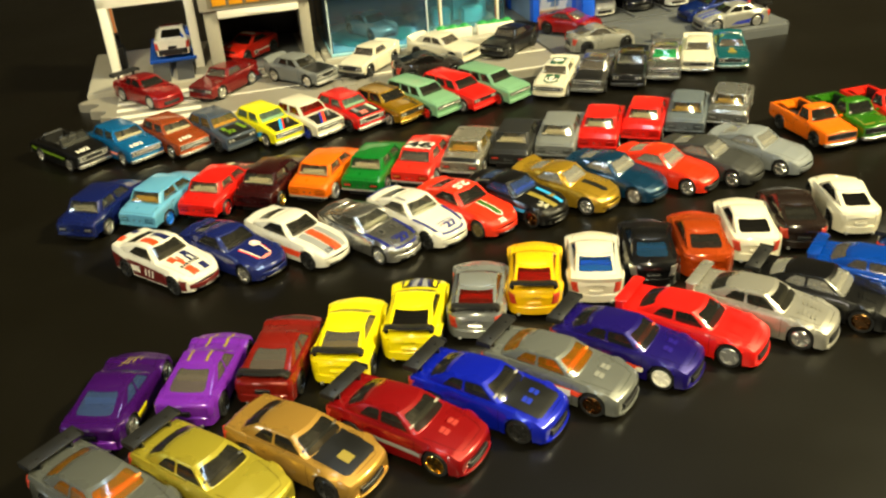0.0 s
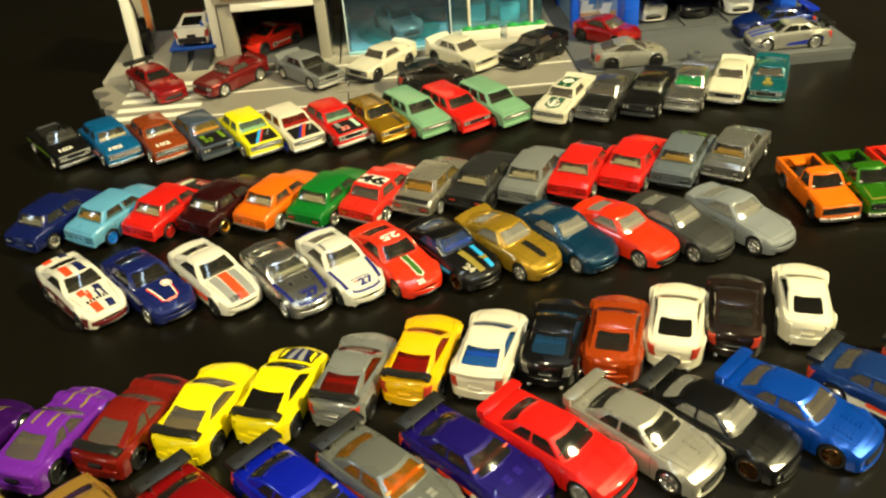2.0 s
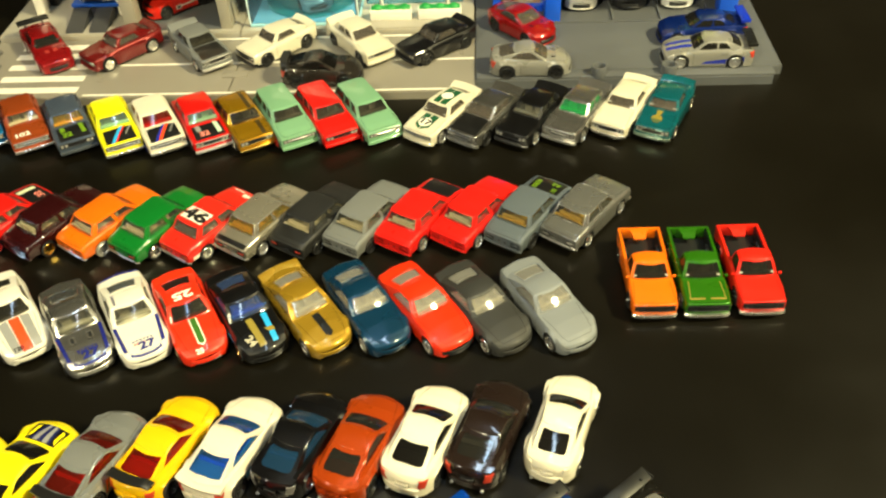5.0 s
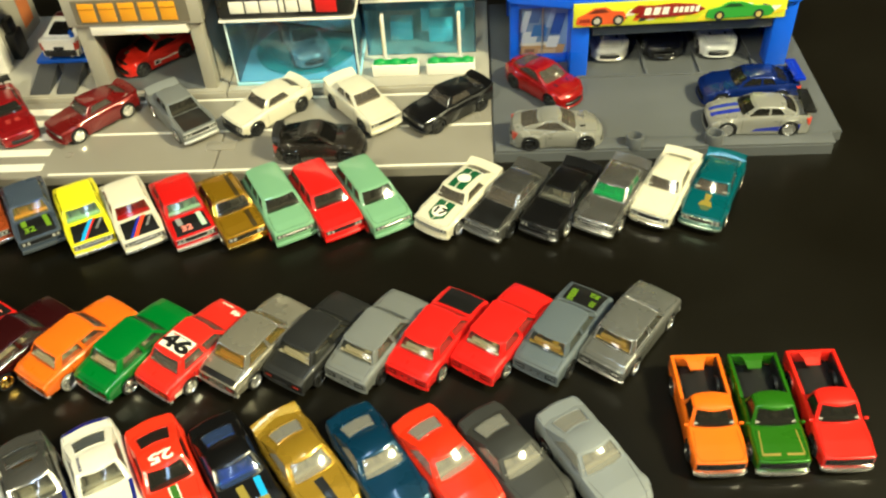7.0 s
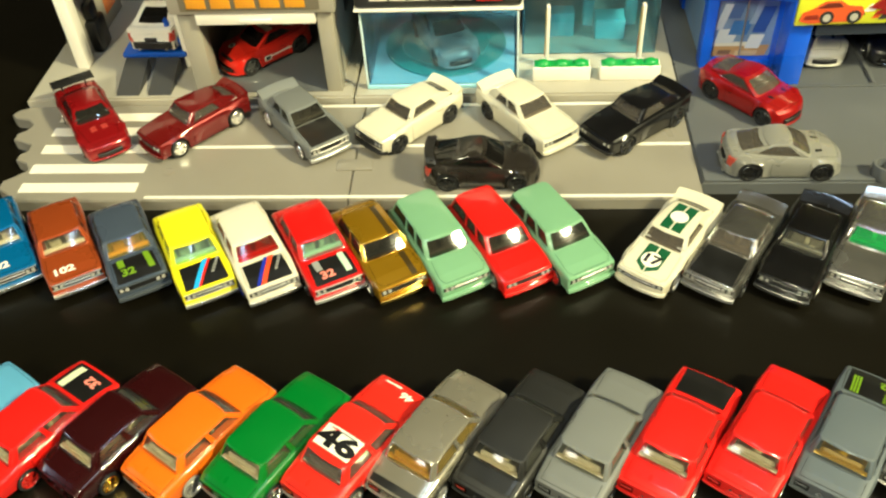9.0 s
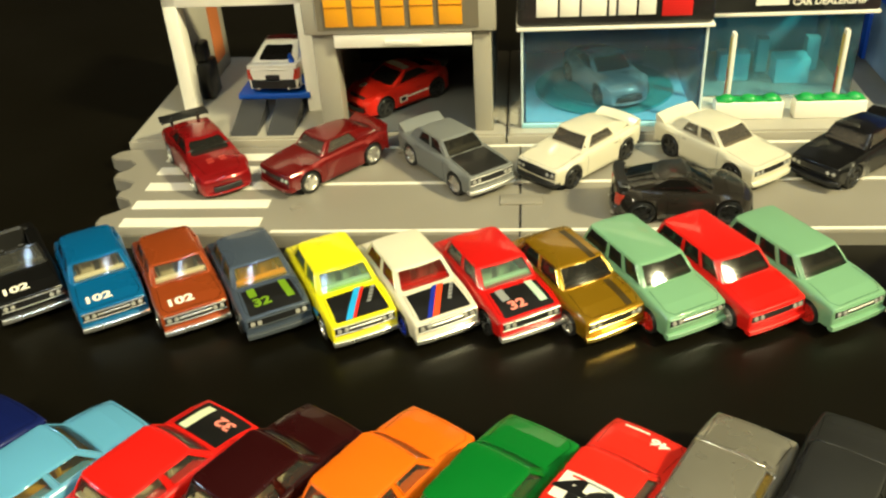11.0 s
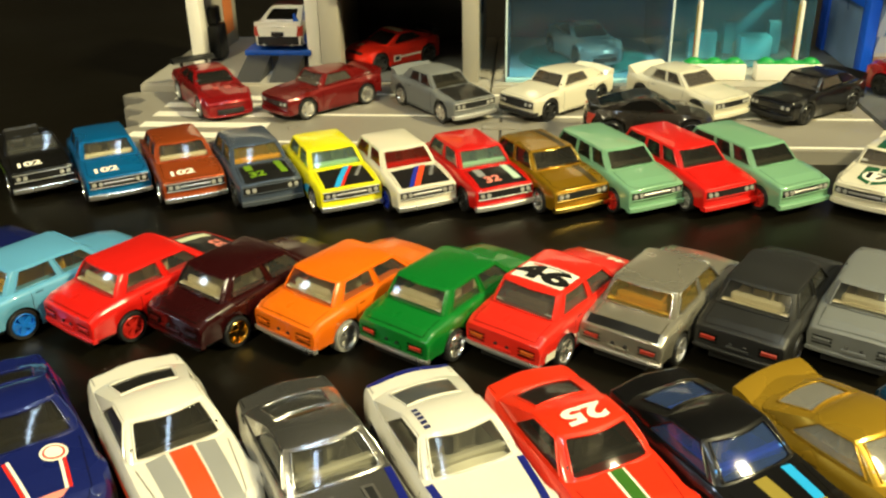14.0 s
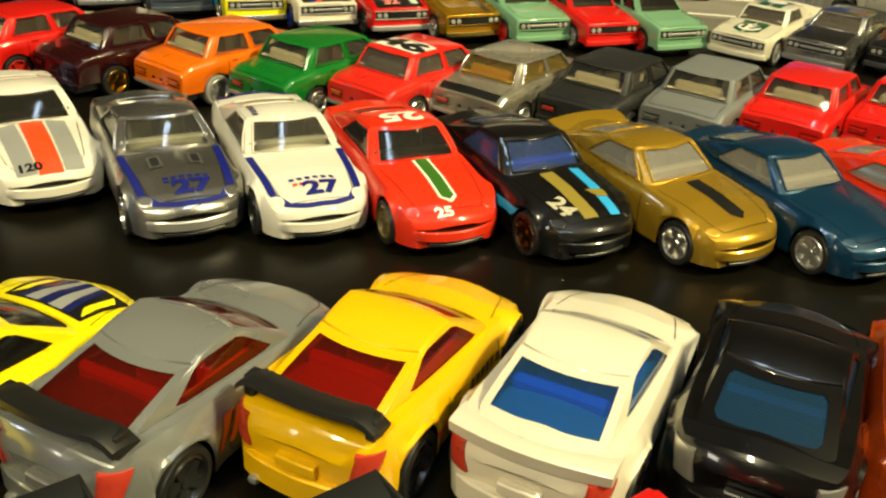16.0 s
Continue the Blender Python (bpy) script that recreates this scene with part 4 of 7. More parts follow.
def lamp_mesh(S, sy):
    """Round headlight sunk into a sloping wing."""
    x, y = S["L"] / 2 - 4.6, sy * S["W"] / 2 * 0.72
    z = deck(S, x, y)
    verts, faces, n = [], [], 16
    for k in range(n):
        c, s = math.cos(2 * math.pi * k / n), math.sin(2 * math.pi * k / n)
        for q, up in ((2.2, -0.15), (2.0, 0.14), (1.6, 0.20), (0.8, 0.14)):
            px, py = x + q * c, y + q * s * 0.9
            verts.append((bowed(S, px, py) * .001, py * .001, (deck(S, px, py) + up) * .001))
    verts.append((bowed(S, x, y) * .001, y * .001, (z + 0.12) * .001))
    for k in range(n):
        a, b = k * 4, ((k + 1) % n) * 4
        for i in range(3):
            faces.append((a + i, b + i, b + i + 1, a + i + 1))
        faces.append((a + 3, b + 3, len(verts) - 1))
    return mesh_from(verts, faces)


def round_lamp(S, y, z, r=1.05):
    """Round headlight with a raised ring, facing forwards."""
    x = bowed(S, S["L"] / 2, y)
    edge = half_width(S, S["L"] / 2)
    if abs(y) > edge:
        x -= 0.9 * (abs(y) - edge) ** 1.35
    verts, faces, n = [], [], 14
    for k in range(n):
        c, q = math.cos(2 * math.pi * k / n), math.sin(2 * math.pi * k / n)
        for rr, up in ((r, -0.4), (r, 0.55), (r * 0.84, 0.60), (r * 0.78, 0.35), (r * 0.4, 0.60)):
            verts.append(((x + up) * .001, (y + rr * c) * .001, (z + rr * q) * .001))
    verts.append(((x + 0.68) * .001, y * .001, z * .001))
    for k in range(n):
        a, b = k * 5, ((k + 1) % n) * 5
        for i in range(4):
            faces.append((a + i, b + i, b + i + 1, a + i + 1))
        faces.append((a + 4, b + 4, len(verts) - 1))
    return mesh_from(verts, faces)


def slanted_lamp(S, sy):
    """Tall tail lamp that wraps round the rear corner, leaning forward towards its top."""
    half, n, m = -S["L"] / 2, 7, 8
    zt = z_top(S, half + 2.5) - 1.5
    edge = float(half_width(S, half))
    rows = []
    for j in range(n + 1):
        v = j / n
        z = zt - 5.6 * v
        path = [(bowed(S, half, y), y) for y in np.linspace(edge - 5, edge - 0.2, 12)]
        path += [(bowed(S, x, flank(S, x, z)), flank(S, x, z)) for x in half + 8 * np.linspace(0.02, 1, 26) ** 2]
        path = np.array(path)
        run = np.concatenate([[0], np.cumsum(np.hypot(*np.diff(path, axis=0).T))])
        s0, s1 = 5.0 - 1.2 * v, 10.4 - 2.6 * v
        row = []
        for i in range(m + 1):
            s = s0 + (s1 - s0) * i / m
            p = [np.interp(s, run, path[:, k]) for k in (0, 1)]
            a = [np.interp(s - 0.6, run, path[:, k]) for k in (0, 1)]
            b = [np.interp(s + 0.6, run, path[:, k]) for k in (0, 1)]
            t = Vector((b[0] - a[0], b[1] - a[1])).normalized()
            row.append((p[0], p[1], z, -t.y, t.x))
        rows.append(row)
    verts, faces = [], []
    for proud in (0.38, -0.8):
        for j, row in enumerate(rows):
            for i, (x, y, z, nx, ny) in enumerate(row):
                q = proud * (0.5 if proud > 0 and (i in (0, m) or j in (0, n)) else 1)
                verts.append(((x + nx * q) * .001, sy * (y + ny * q) * .001, z * .001))
    w, c = m + 1, (m + 1) * (n + 1)
    for j in range(n):
        for i in range(m):
            a = j * w + i
            faces.append((a, a + 1, a + w + 1, a + w))
    loop = list(range(w)) + [j * w + m for j in range(1, n + 1)] + [n * w + i for i in range(m - 1, -1, -1)] + [j * w for j in range(n - 1, 0, -1)]
    for a, b in zip(loop, loop[1:] + loop[:1]):
        faces.append((a, b, b + c, a + c))
    return mesh_from(verts, faces)


def bed_parts(S, car, body):
    """Open load bed with its walls, dark liner and tailgate tab, and a pair of door mirrors."""
    h, half, x1 = S["W"] / 2, S["L"] / 2, (S["bed"] + 0.7) * .001
    for sy in (-1, 1):
        part("bed_side", shared(("bed", sy), lambda: box_mesh((-half + 0.3) * .001, x1, (sy * h * 0.985 - (1.9 if sy > 0 else 0)) * .001, (sy * h * 0.985 + (0 if sy > 0 else 1.9)) * .001, 0.0088, 0.0162, r=0.0004)), body, car)
        part("liner_side", shared(("bed", "lin", sy), lambda: box_mesh((-half + 1.7) * .001, x1, (sy * (h - 2.5) - 0.3) * .001, (sy * (h - 2.5) + 0.3) * .001, 0.0066, 0.0150, r=0.0002)), BLACK_PLASTIC, car)
        part("door_mirror", shared(("bed", "mirror", sy), lambda: box_mesh((S["wb"] - 3.2) * .001, (S["wb"] - 1.9) * .001, (sy * (h + 0.4) - 1.2) * .001, (sy * (h + 0.4) + 1.2) * .001, 0.0158, 0.0176, r=0.0005)), body, car)
    part("tailgate", shared(("bed", "gate"), lambda: box_mesh((-half + 0.1) * .001, (-half + 1.9) * .001, -(h * 0.98) * .001, h * 0.98 * .001, 0.0080, 0.0160, r=0.0004)), body, car)
    part("bed_liner", shared(("bed", "floor"), lambda: box_mesh((-half + 1.6) * .001, x1, -(h - 1.9) * .001, (h - 1.9) * .001, 0.0060, 0.0068, r=0.0003)), BLACK_PLASTIC, car)
    part("bulkhead", shared(("bed", "head"), lambda: box_mesh(x1 - 0.0005, x1 + 0.0006, -(h - 1.9) * .001, (h - 1.9) * .001, 0.0068, 0.0160, r=0.0002)), BLACK_PLASTIC, car)

    def tab():
        top = [(-half + 1.6, -6.4, 15.7), (-half + 1.6, 6.4, 15.7), (-half + 4.6, 4.6, 15.0), (-half + 8.6, 3.6, 13.6), (-half + 8.6, -3.6, 13.6), (-half + 4.6, -4.6, 15.0)]
        verts = [(x * .001, y * .001, z * .001) for x, y, z in top] + [(x * .001, y * .001, (z - 1.0) * .001) for x, y, z in top]
        return mesh_from(verts, [(0, 1, 2, 5), (5, 2, 3, 4), (6, 11, 8, 7), (11, 10, 9, 8)] + [(k, (k + 1) % 6, 6 + (k + 1) % 6, 6 + k) for k in range(6)], False)

    part("tailgate_tab", shared(("bed", "tab"), tab), body, car)


def nose_at(style, x, y, heading, z=0.0):
    """Middle of a car whose nose stands at x, y."""
    d = STYLES[style]["L"] / 2000 + 0.0005
    return (x - d * math.cos(radians(heading)), y - d * math.sin(radians(heading)), z)


def tail_at(style, x, y, heading, z=0.0):
    d = STYLES[style]["L"] / 2000 + 0.0005
    return (x + d * math.cos(radians(heading)), y + d * math.sin(radians(heading)), z)


# ---- the room and the table ----
def setting(name, bm, material, label, category):
    ob = part(name, bm, material, None)
    return tagged(ob, label, category, kind="structure")


# Room shell added out of view; walls coloured dark to keep table reflections low.
setting("floor", bevel_box(-2.6, 2.6, -2.2, 2.8, -0.80, -0.75, 0), FLOOR, "dark brown floor under the table", "floor")
setting("ceiling", bevel_box(-2.6, 2.6, -2.2, 2.8, 1.75, 1.80, 0), CEIL, "plain warm white ceiling of the room", "ceiling")
setting("wall_north", bevel_box(-2.6, 2.6, 2.70, 2.80, -0.75, 1.75, 0), WALL, "plain wall behind the table, shade put into its dark colour", "wall")
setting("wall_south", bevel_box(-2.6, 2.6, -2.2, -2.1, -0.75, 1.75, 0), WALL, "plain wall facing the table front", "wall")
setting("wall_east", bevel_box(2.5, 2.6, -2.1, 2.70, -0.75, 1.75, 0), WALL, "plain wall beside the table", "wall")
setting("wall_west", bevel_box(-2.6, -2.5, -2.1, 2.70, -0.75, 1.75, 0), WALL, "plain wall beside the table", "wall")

table = tagged(new("table"), "wide black laminate table with a faint sheen", "table")
part("tabletop", bevel_box(-1.2, 1.3, -0.35, 1.75, -0.035, 0.0, 0.004), TABLE, table)
for tx in (-1.1, 1.2):
    for ty in (-0.25, 1.65):
        part("leg", bevel_box(tx - 0.03, tx + 0.03, ty - 0.03, ty + 0.03, -0.75, -0.035, 0.004), BLACK_PLASTIC, table)

# ---- toy street: everything in its own axes, u along the kerb and v away from it ----
STREET = pose(-0.2550, 0.6648, 0, 0, 0, 17.74)


def thing(name, label, category, group="", m=STREET):
    ob = tagged(new(name), label, category, group)
    ob.empty_display_size = 0.02
    ob.matrix_basis = m
    return ob


def outline_slab(points, z0, z1, r=0.0006):
    bm = bmesh.new()
    low = [bm.verts.new((x, y, z0)) for x, y in points]
    f = bm.faces.new(low)
    up = bmesh.ops.extrude_face_region(bm, geom=[f])["geom"]
    bmesh.ops.translate(bm, verts=[v for v in up if isinstance(v, bmesh.types.BMVert)], vec=(0, 0, z1 - z0))
    bmesh.ops.recalc_face_normals(bm, faces=bm.faces)
    top = [e for e in bm.edges if all(abs(v.co.z - z1) < 1e-6 for v in e.verts)]
    bmesh.ops.bevel(bm, geom=top, offset=r, segments=2, affect="EDGES")
    return bm


street = thing("toy_road", "grey plastic toy road with white crossing and lane lines", "toy road")
TAB = [(0.002, 0.0035), (0.2055, 0.0035), (0.2055, 0.0995), (-0.020, 0.0995), (-0.027, 0.096), (-0.030, 0.091), (-0.026, 0.087), (-0.016, 0.085), (-0.011, 0.080), (-0.013, 0.074),
       (-0.018, 0.070), (-0.018, 0.064), (-0.010, 0.061), (-0.004, 0.058), (-0.004, 0.052), (-0.008, 0.048), (-0.008, 0.043), (0.000, 0.039), (0.004, 0.033), (-0.002, 0.027), (-0.008, 0.022), (-0.008, 0.015), (0.000, 0.010)]
part("road_plate", outline_slab(TAB, 0.0, 0.0075), ROAD, street)
part("road_plate", outline_slab([(0.2062, 0.0035), (0.4075, 0.0035), (0.4075, 0.0995), (0.2062, 0.0995)], 0.0, 0.0075), ROAD, street)
for v0 in (0.0195, 0.0375, 0.0570, 0.0750, 0.0905):
    part("crossing_stripe", bevel_box(0.006, 0.078, v0 - 0.0085 if v0 < 0.05 else v0 - 0.0085, v0, 0.0076, 0.0079, 0), LINE_WHITE, street)
part("lane_line", bevel_box(0.092, 0.4065, 0.0525, 0.0550, 0.0076, 0.0079, 0), LINE_WHITE, street)
part("lane_line", bevel_box(0.085, 0.4065, 0.0050, 0.0072, 0.0076, 0.0079, 0), LINE_WHITE, street)
part("lane_line", bevel_box(0.085, 0.4065, 0.0950, 0.0975, 0.0076, 0.0079, 0), LINE_WHITE, street)
part("road_clip", bevel_box(0.196, 0.217, 0.030, 0.040, 0.0074, 0.0084, 0.0003), ROAD, street)
for su, sv in ((0.093, 0.030), (0.093, 0.056), (0.300, 0.026)):
    part("peg_ring", lathe([(0.0028, 0.0074), (0.0028, 0.0078), (0.0034, 0.0078), (0.0034, 0.0074)], 18, "z"), ROAD, street, at=pose(su, sv, 0))

walkway = thing("toy_pavement", "light grey plastic pavement slab behind the toy road", "toy pavement")
part("pavement_slab", outline_slab([(-0.022, 0.1005), (0.1975, 0.1005), (0.1975, 0.235), (-0.022, 0.235)], 0.0, 0.0125, 0.0012), KERB, walkway)
part("pavement_slab", outline_slab([(0.1985, 0.1005), (0.4065, 0.1005), (0.4065, 0.235), (0.1985, 0.235)], 0.0, 0.0125, 0.0012), KERB, walkway)
for su in (0.055, 0.155, 0.255, 0.355):
    part("kerb_slot", bevel_box(su - 0.006, su + 0.006, 0.1002, 0.1010, 0.004, 0.0065, 0), BLACK_PLASTIC, walkway)

# open white service bay with a car lift
bay = thing("toy_service_bay", "open white plastic service bay with a car lift", "toy building")
for pu in (0.0, 0.0775):
    part("post", bevel_box(pu, pu + 0.0085, 0.138, 0.149, 0.0123, 0.086, 0.0008), WHITE_PL, bay)
part("beam", bevel_box(0.0, 0.086, 0.138, 0.149, 0.078, 0.095, 0.0008), WHITE_PL, bay)
part("side_panel", bevel_box(0.0012, 0.0045, 0.149, 0.225, 0.0124, 0.095, 0.0005), KERB, bay)
part("wall_poster", bevel_box(0.0046, 0.0050, 0.196, 0.215, 0.022, 0.070, 0), surface("orange_print", "b86a3a", 0.5, 0, 0, 200, 0.3, 0.02), bay)
part("tyre_rack", bevel_box(0.0048, 0.0130, 0.158, 0.176, 0.0126, 0.036, 0.002), BLACK_PLASTIC, bay)
part("tyre_rack", bevel_box(0.0048, 0.0110, 0.161, 0.173, 0.036, 0.048, 0.002), BLACK_PLASTIC, bay)

BLUE_LIFT = surface("lift_blue_plastic", "1250b8", 0.38, 0, 0.1, 150, 0.08, 0.03)
lift = thing("toy_car_lift", "blue plastic car lift with two dark grey ramps", "toy car lift")
for lu in (0.0385, 0.0600):
    bm = bmesh.new()
    pr = [(0.104, 0.0126), (0.1355, 0.0126), (0.1355, 0.0222), (0.134, 0.0222), (0.106, 0.0142)]
    f = bm.faces.new([bm.verts.new((lu, y, z)) for y, z in pr])
    up = bmesh.ops.extrude_face_region(bm, geom=[f])["geom"]
    bmesh.ops.translate(bm, verts=[v for v in up if isinstance(v, bmesh.types.BMVert)], vec=(0.0155, 0, 0))
    bmesh.ops.recalc_face_normals(bm, faces=bm.faces)
    part("ramp", bm, RAMP_GREY, lift)
part("platform", bevel_box(0.036, 0.080, 0.136, 0.222, 0.0215, 0.0250, 0.0008), BLUE_LIFT, lift)
part("lift_post", bevel_box(0.0785, 0.0845, 0.150, 0.172, 0.0126, 0.054, 0.001), BLUE_LIFT, lift)
bm = bevel_box(0.0690, 0.0785, 0.1395, 0.1450, 0.0250, 0.0300, 0.0006)
for v in bm.verts:
    v.co.z += 1.9 * (0.0785 - v.co.x)
part("lift_bracket", bm, BLUE_LIFT, lift)
part("lift_arm", bevel_box(0.0735, 0.0785, 0.152, 0.166, 0.0240, 0.047, 0.001), BLUE_LIFT, lift)

# grey garage with an open door and lit windows
AMBER_PRINT = surface("amber_window_print", "f0a018", 0.35, 0, 0.2, 120, 0.25, 0.02)
garage = thing("toy_garage", "grey plastic toy garage with raised door and amber windows", "toy building")
G0, G1, GV = 0.0935, 0.1905, 0.106
part("pillar", bevel_box(G0, G0 + 0.0125, GV, GV + 0.014, 0.0124, 0.072, 0.0008), GARAGE, garage)
part("pillar", bevel_box(G1 - 0.0100, G1, GV, GV + 0.014, 0.0124, 0.072, 0.0008), GARAGE, garage)
part("side_wall", bevel_box(G0 + 0.0005, G0 + 0.0035, GV + 0.014, 0.222, 0.0124, 0.072, 0.0005), GARAGE, garage)
part("side_wall", bevel_box(G1 - 0.0035, G1 - 0.0005, GV + 0.014, 0.222, 0.0124, 0.072, 0.0005), GARAGE, garage)
# back wall darker than the garage's other walls
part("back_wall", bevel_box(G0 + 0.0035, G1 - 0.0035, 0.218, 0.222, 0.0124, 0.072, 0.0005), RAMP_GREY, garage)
part("garage_floor", bevel_box(G0 + 0.0125, G1 - 0.0100, GV, 0.217, 0.0126, 0.0134, 0.0003), DARK_GREY, garage)
part("door_leaf", bevel_box(G0 + 0.0125, G1 - 0.0100, GV - 0.0030, GV + 0.004, 0.0640, 0.0718, 0.0006), WHITE_PL, garage)
part("door_handle", bevel_box(G0 + 0.040, G0 + 0.060, GV - 0.0042, GV - 0.0030, 0.0655, 0.0680, 0.0004), WHITE_PL, garage)
part("fascia", bevel_box(G0 - 0.003, G1 + 0.003, GV - 0.004, GV + 0.004, 0.0720, 0.0960, 0.0008), GARAGE, garage)
part("upper_storey", bevel_box(G0 - 0.002, G1 + 0.002, GV + 0.004, 0.222, 0.0720, 0.0960, 0.0008), GARAGE, garage)
part("roof_slab", bevel_box(G0 - 0.004, G1 + 0.004, GV - 0.005, 0.224, 0.0960, 0.1010, 0.001), KERB, garage)
part("sign_panel", bevel_box(G0 + 0.005, G1 - 0.006, GV - 0.0046, GV - 0.0041, 0.0745, 0.0935, 0), surface("brown_grey_print", "6e6656", 0.45, 0, 0, 150, 0.08, 0.02), garage)
for k in range(5):
    wu = G0 + 0.0095 + k * 0.0152
    win = part("window", bevel_box(wu, wu + 0.0122, GV - 0.0054, GV - 0.0047, 0.0765, 0.0915, 0.0003), AMBER_PRINT, garage, "amber printed window with a glazing bar")
    part("glazing_bar", bevel_box(wu, wu + 0.0122, GV - 0.0058, GV - 0.0054, 0.0868, 0.0874, 0), surface("amber_dark_print", "a86a10", 0.4), win)
part("side_hatch", bevel_box(G1 - 0.0008, G1 + 0.0003, 0.150, 0.168, 0.046, 0.066, 0.0003), BLACK_PLASTIC, garage)

# glazed showroom with a turntable
AQUA = tint("bfe0f4", 0.975)
show = thing("toy_showroom", "aqua tinted clear showroom with a black and white sign band", "toy building")
S0, S1, SV0, SV1 = 0.2075, 0.3035, 0.109, 0.222
part("showroom_floor", bevel_box(S0 - 0.001, S1 + 0.001, SV0 - 0.001, SV1, 0.0124, 0.0150, 0.0006), surface("bright_aqua_plastic", "9ccfdc", 0.35, 0, 0.1, 120, 0.06, 0.03), show)
part("front_pane", bevel_box(S0, S1, SV0, SV0 + 0.0014, 0.0152, 0.0700, 0.0004), AQUA, show).visible_shadow = False
part("side_pane", bevel_box(S0, S0 + 0.0014, SV0 + 0.0016, SV1, 0.0152, 0.0700, 0.0004), tint("9ccaf0", 0.9), show).visible_shadow = False
part("side_pane", bevel_box(S1 - 0.0014, S1, SV0 + 0.0016, SV1, 0.0152, 0.0700, 0.0004), tint("7cbcea", 0.86), show).visible_shadow = False
part("back_panel", bevel_box(S0, S1, SV1 + 0.0002, SV1 + 0.003, 0.0124, 0.0900, 0.0004), surface("smoky_blue_plastic", "4c80a8", 0.35, 0, 0.1, 120, 0.1, 0.03), show)
part("corner_post", bevel_box(S0 - 0.0012, S0 - 0.0001, SV0 - 0.0012, SV0 + 0.003, 0.0150, 0.0700, 0.0003), surface("frosted_edge_plastic", "d4e6ea", 0.4, 0, 0.1, 120, 0.06, 0.03), show)
part("corner_post", bevel_box(S1 + 0.0001, S1 + 0.0012, SV0 - 0.0012, SV0 + 0.003, 0.0150, 0.0700, 0.0003), surface("frosted_edge_plastic", "d4e6ea", 0.4, 0, 0.1, 120, 0.06, 0.03), show)
part("sign_band", bevel_box(S0 - 0.003, S1 + 0.003, SV0 - 0.004, SV1, 0.0715, 0.0930, 0.003, 3), SIGN_BLACK, show)
part("sign_trim", bevel_box(S0 - 0.0036, S1 + 0.0036, SV0 - 0.0046, SV1, 0.0698, 0.0716, 0.0008), WHITE_PL, show)
part("roof_block", bevel_box(S0 - 0.003, S1 + 0.003, SV0 - 0.004, SV1, 0.0932, 0.1180, 0.003, 3), WHITE_PL, show)
for mu, mw in ((0.0070, 0.0110), (0.0192, 0.0100), (0.0304, 0.0128), (0.0444, 0.0036), (0.0492, 0.0092), (0.0596, 0.0088)):
    part("sign_mark", bevel_box(S0 + mu, S0 + mu + mw, SV0 - 0.0048, SV0 - 0.0042, 0.0775, 0.0870, 0.0004), WHITE_PL, show, "plain white block on the sign")
part("sign_mark", bevel_box(S1 - 0.0245, S1 - 0.0090, SV0 - 0.0048, SV0 - 0.0042, 0.0765, 0.0880, 0.0004), surface("red_print", "d01c18", 0.4, 0, 0.2, 150, 0.06, 0.02), show, "small red block on the sign")
turn = thing("toy_turntable", "round teal plastic turntable inside the showroom", "toy turntable")
part("turntable_disc", lathe([(0.0001, 0.0151), (0.0405, 0.0151), (0.0415, 0.0158), (0.0410, 0.0168), (0.030, 0.0170), (0.0295, 0.0176), (0.0001, 0.0176)], 48, "z"), TEAL_PL, turn, at=pose(0.2555, 0.158, 0))

# tinted glass dealership with planters and sign poles
deal = thing("toy_dealership", "blue tinted clear toy shop front with furniture inside", "toy building")
D0, D1, DV = 0.3075, 0.3965, 0.147
TEALGLASS = tint("aedff2", 0.96)
part("front_pane", bevel_box(D0, D1, DV, DV + 0.0014, 0.0128, 0.0620, 0.0004), TEALGLASS, deal).visible_shadow = False
part("side_pane", bevel_box(D0, D0 + 0.0014, DV + 0.0016, 0.222, 0.0128, 0.0620, 0.0004), tint("7cbcea", 0.86), deal).visible_shadow = False
part("side_pane", bevel_box(D1 - 0.0014, D1, DV + 0.0016, 0.222, 0.0128, 0.0620, 0.0004), TEALGLASS, deal).visible_shadow = False
part("back_panel", bevel_box(D0, D1, 0.2222, 0.2250, 0.0126, 0.0850, 0.0004), surface("pale_blue_plastic", "6cc0d2", 0.4, 0, 0.1, 120, 0.1, 0.03), deal)
part("sign_band", bevel_box(D0 - 0.001, D1 + 0.006, DV - 0.004, 0.224, 0.0638, 0.0860, 0.0015), SIGN_BLACK, deal)
part("sign_trim", bevel_box(D0 - 0.001, D1 + 0.0065, DV - 0.0046, 0.2245, 0.0620, 0.0638, 0.0006), WHITE_PL, deal)
part("counter", bevel_box(D0 + 0.018, D0 + 0.036, 0.170, 0.182, 0.0126, 0.030, 0.001), CYAN_PL, deal)
part("desk", bevel_box(D0 + 0.050, D0 + 0.070, 0.165, 0.180, 0.0126, 0.028, 0.001), CYAN_PL, deal)
part("chair_block", bevel_box(D0 + 0.043, D0 + 0.050, 0.184, 0.192, 0.0126, 0.034, 0.001), CYAN_PL, deal)
part("chair_block", bevel_box(D0 + 0.072, D0 + 0.080, 0.184, 0.192, 0.0126, 0.034, 0.001), CYAN_PL, deal)
part("picture_panel", bevel_box(D0 + 0.052, D0 + 0.066, 0.2214, 0.2220, 0.042, 0.054, 0.0002), surface("brown_print", "6a5a3a", 0.5, 0, 0, 200, 0.4, 0.02), deal)
part("picture_panel", bevel_box(D0 + 0.070, D0 + 0.082, 0.2214, 0.2220, 0.042, 0.054, 0.0002), surface("brown_print", "6a5a3a"), deal)


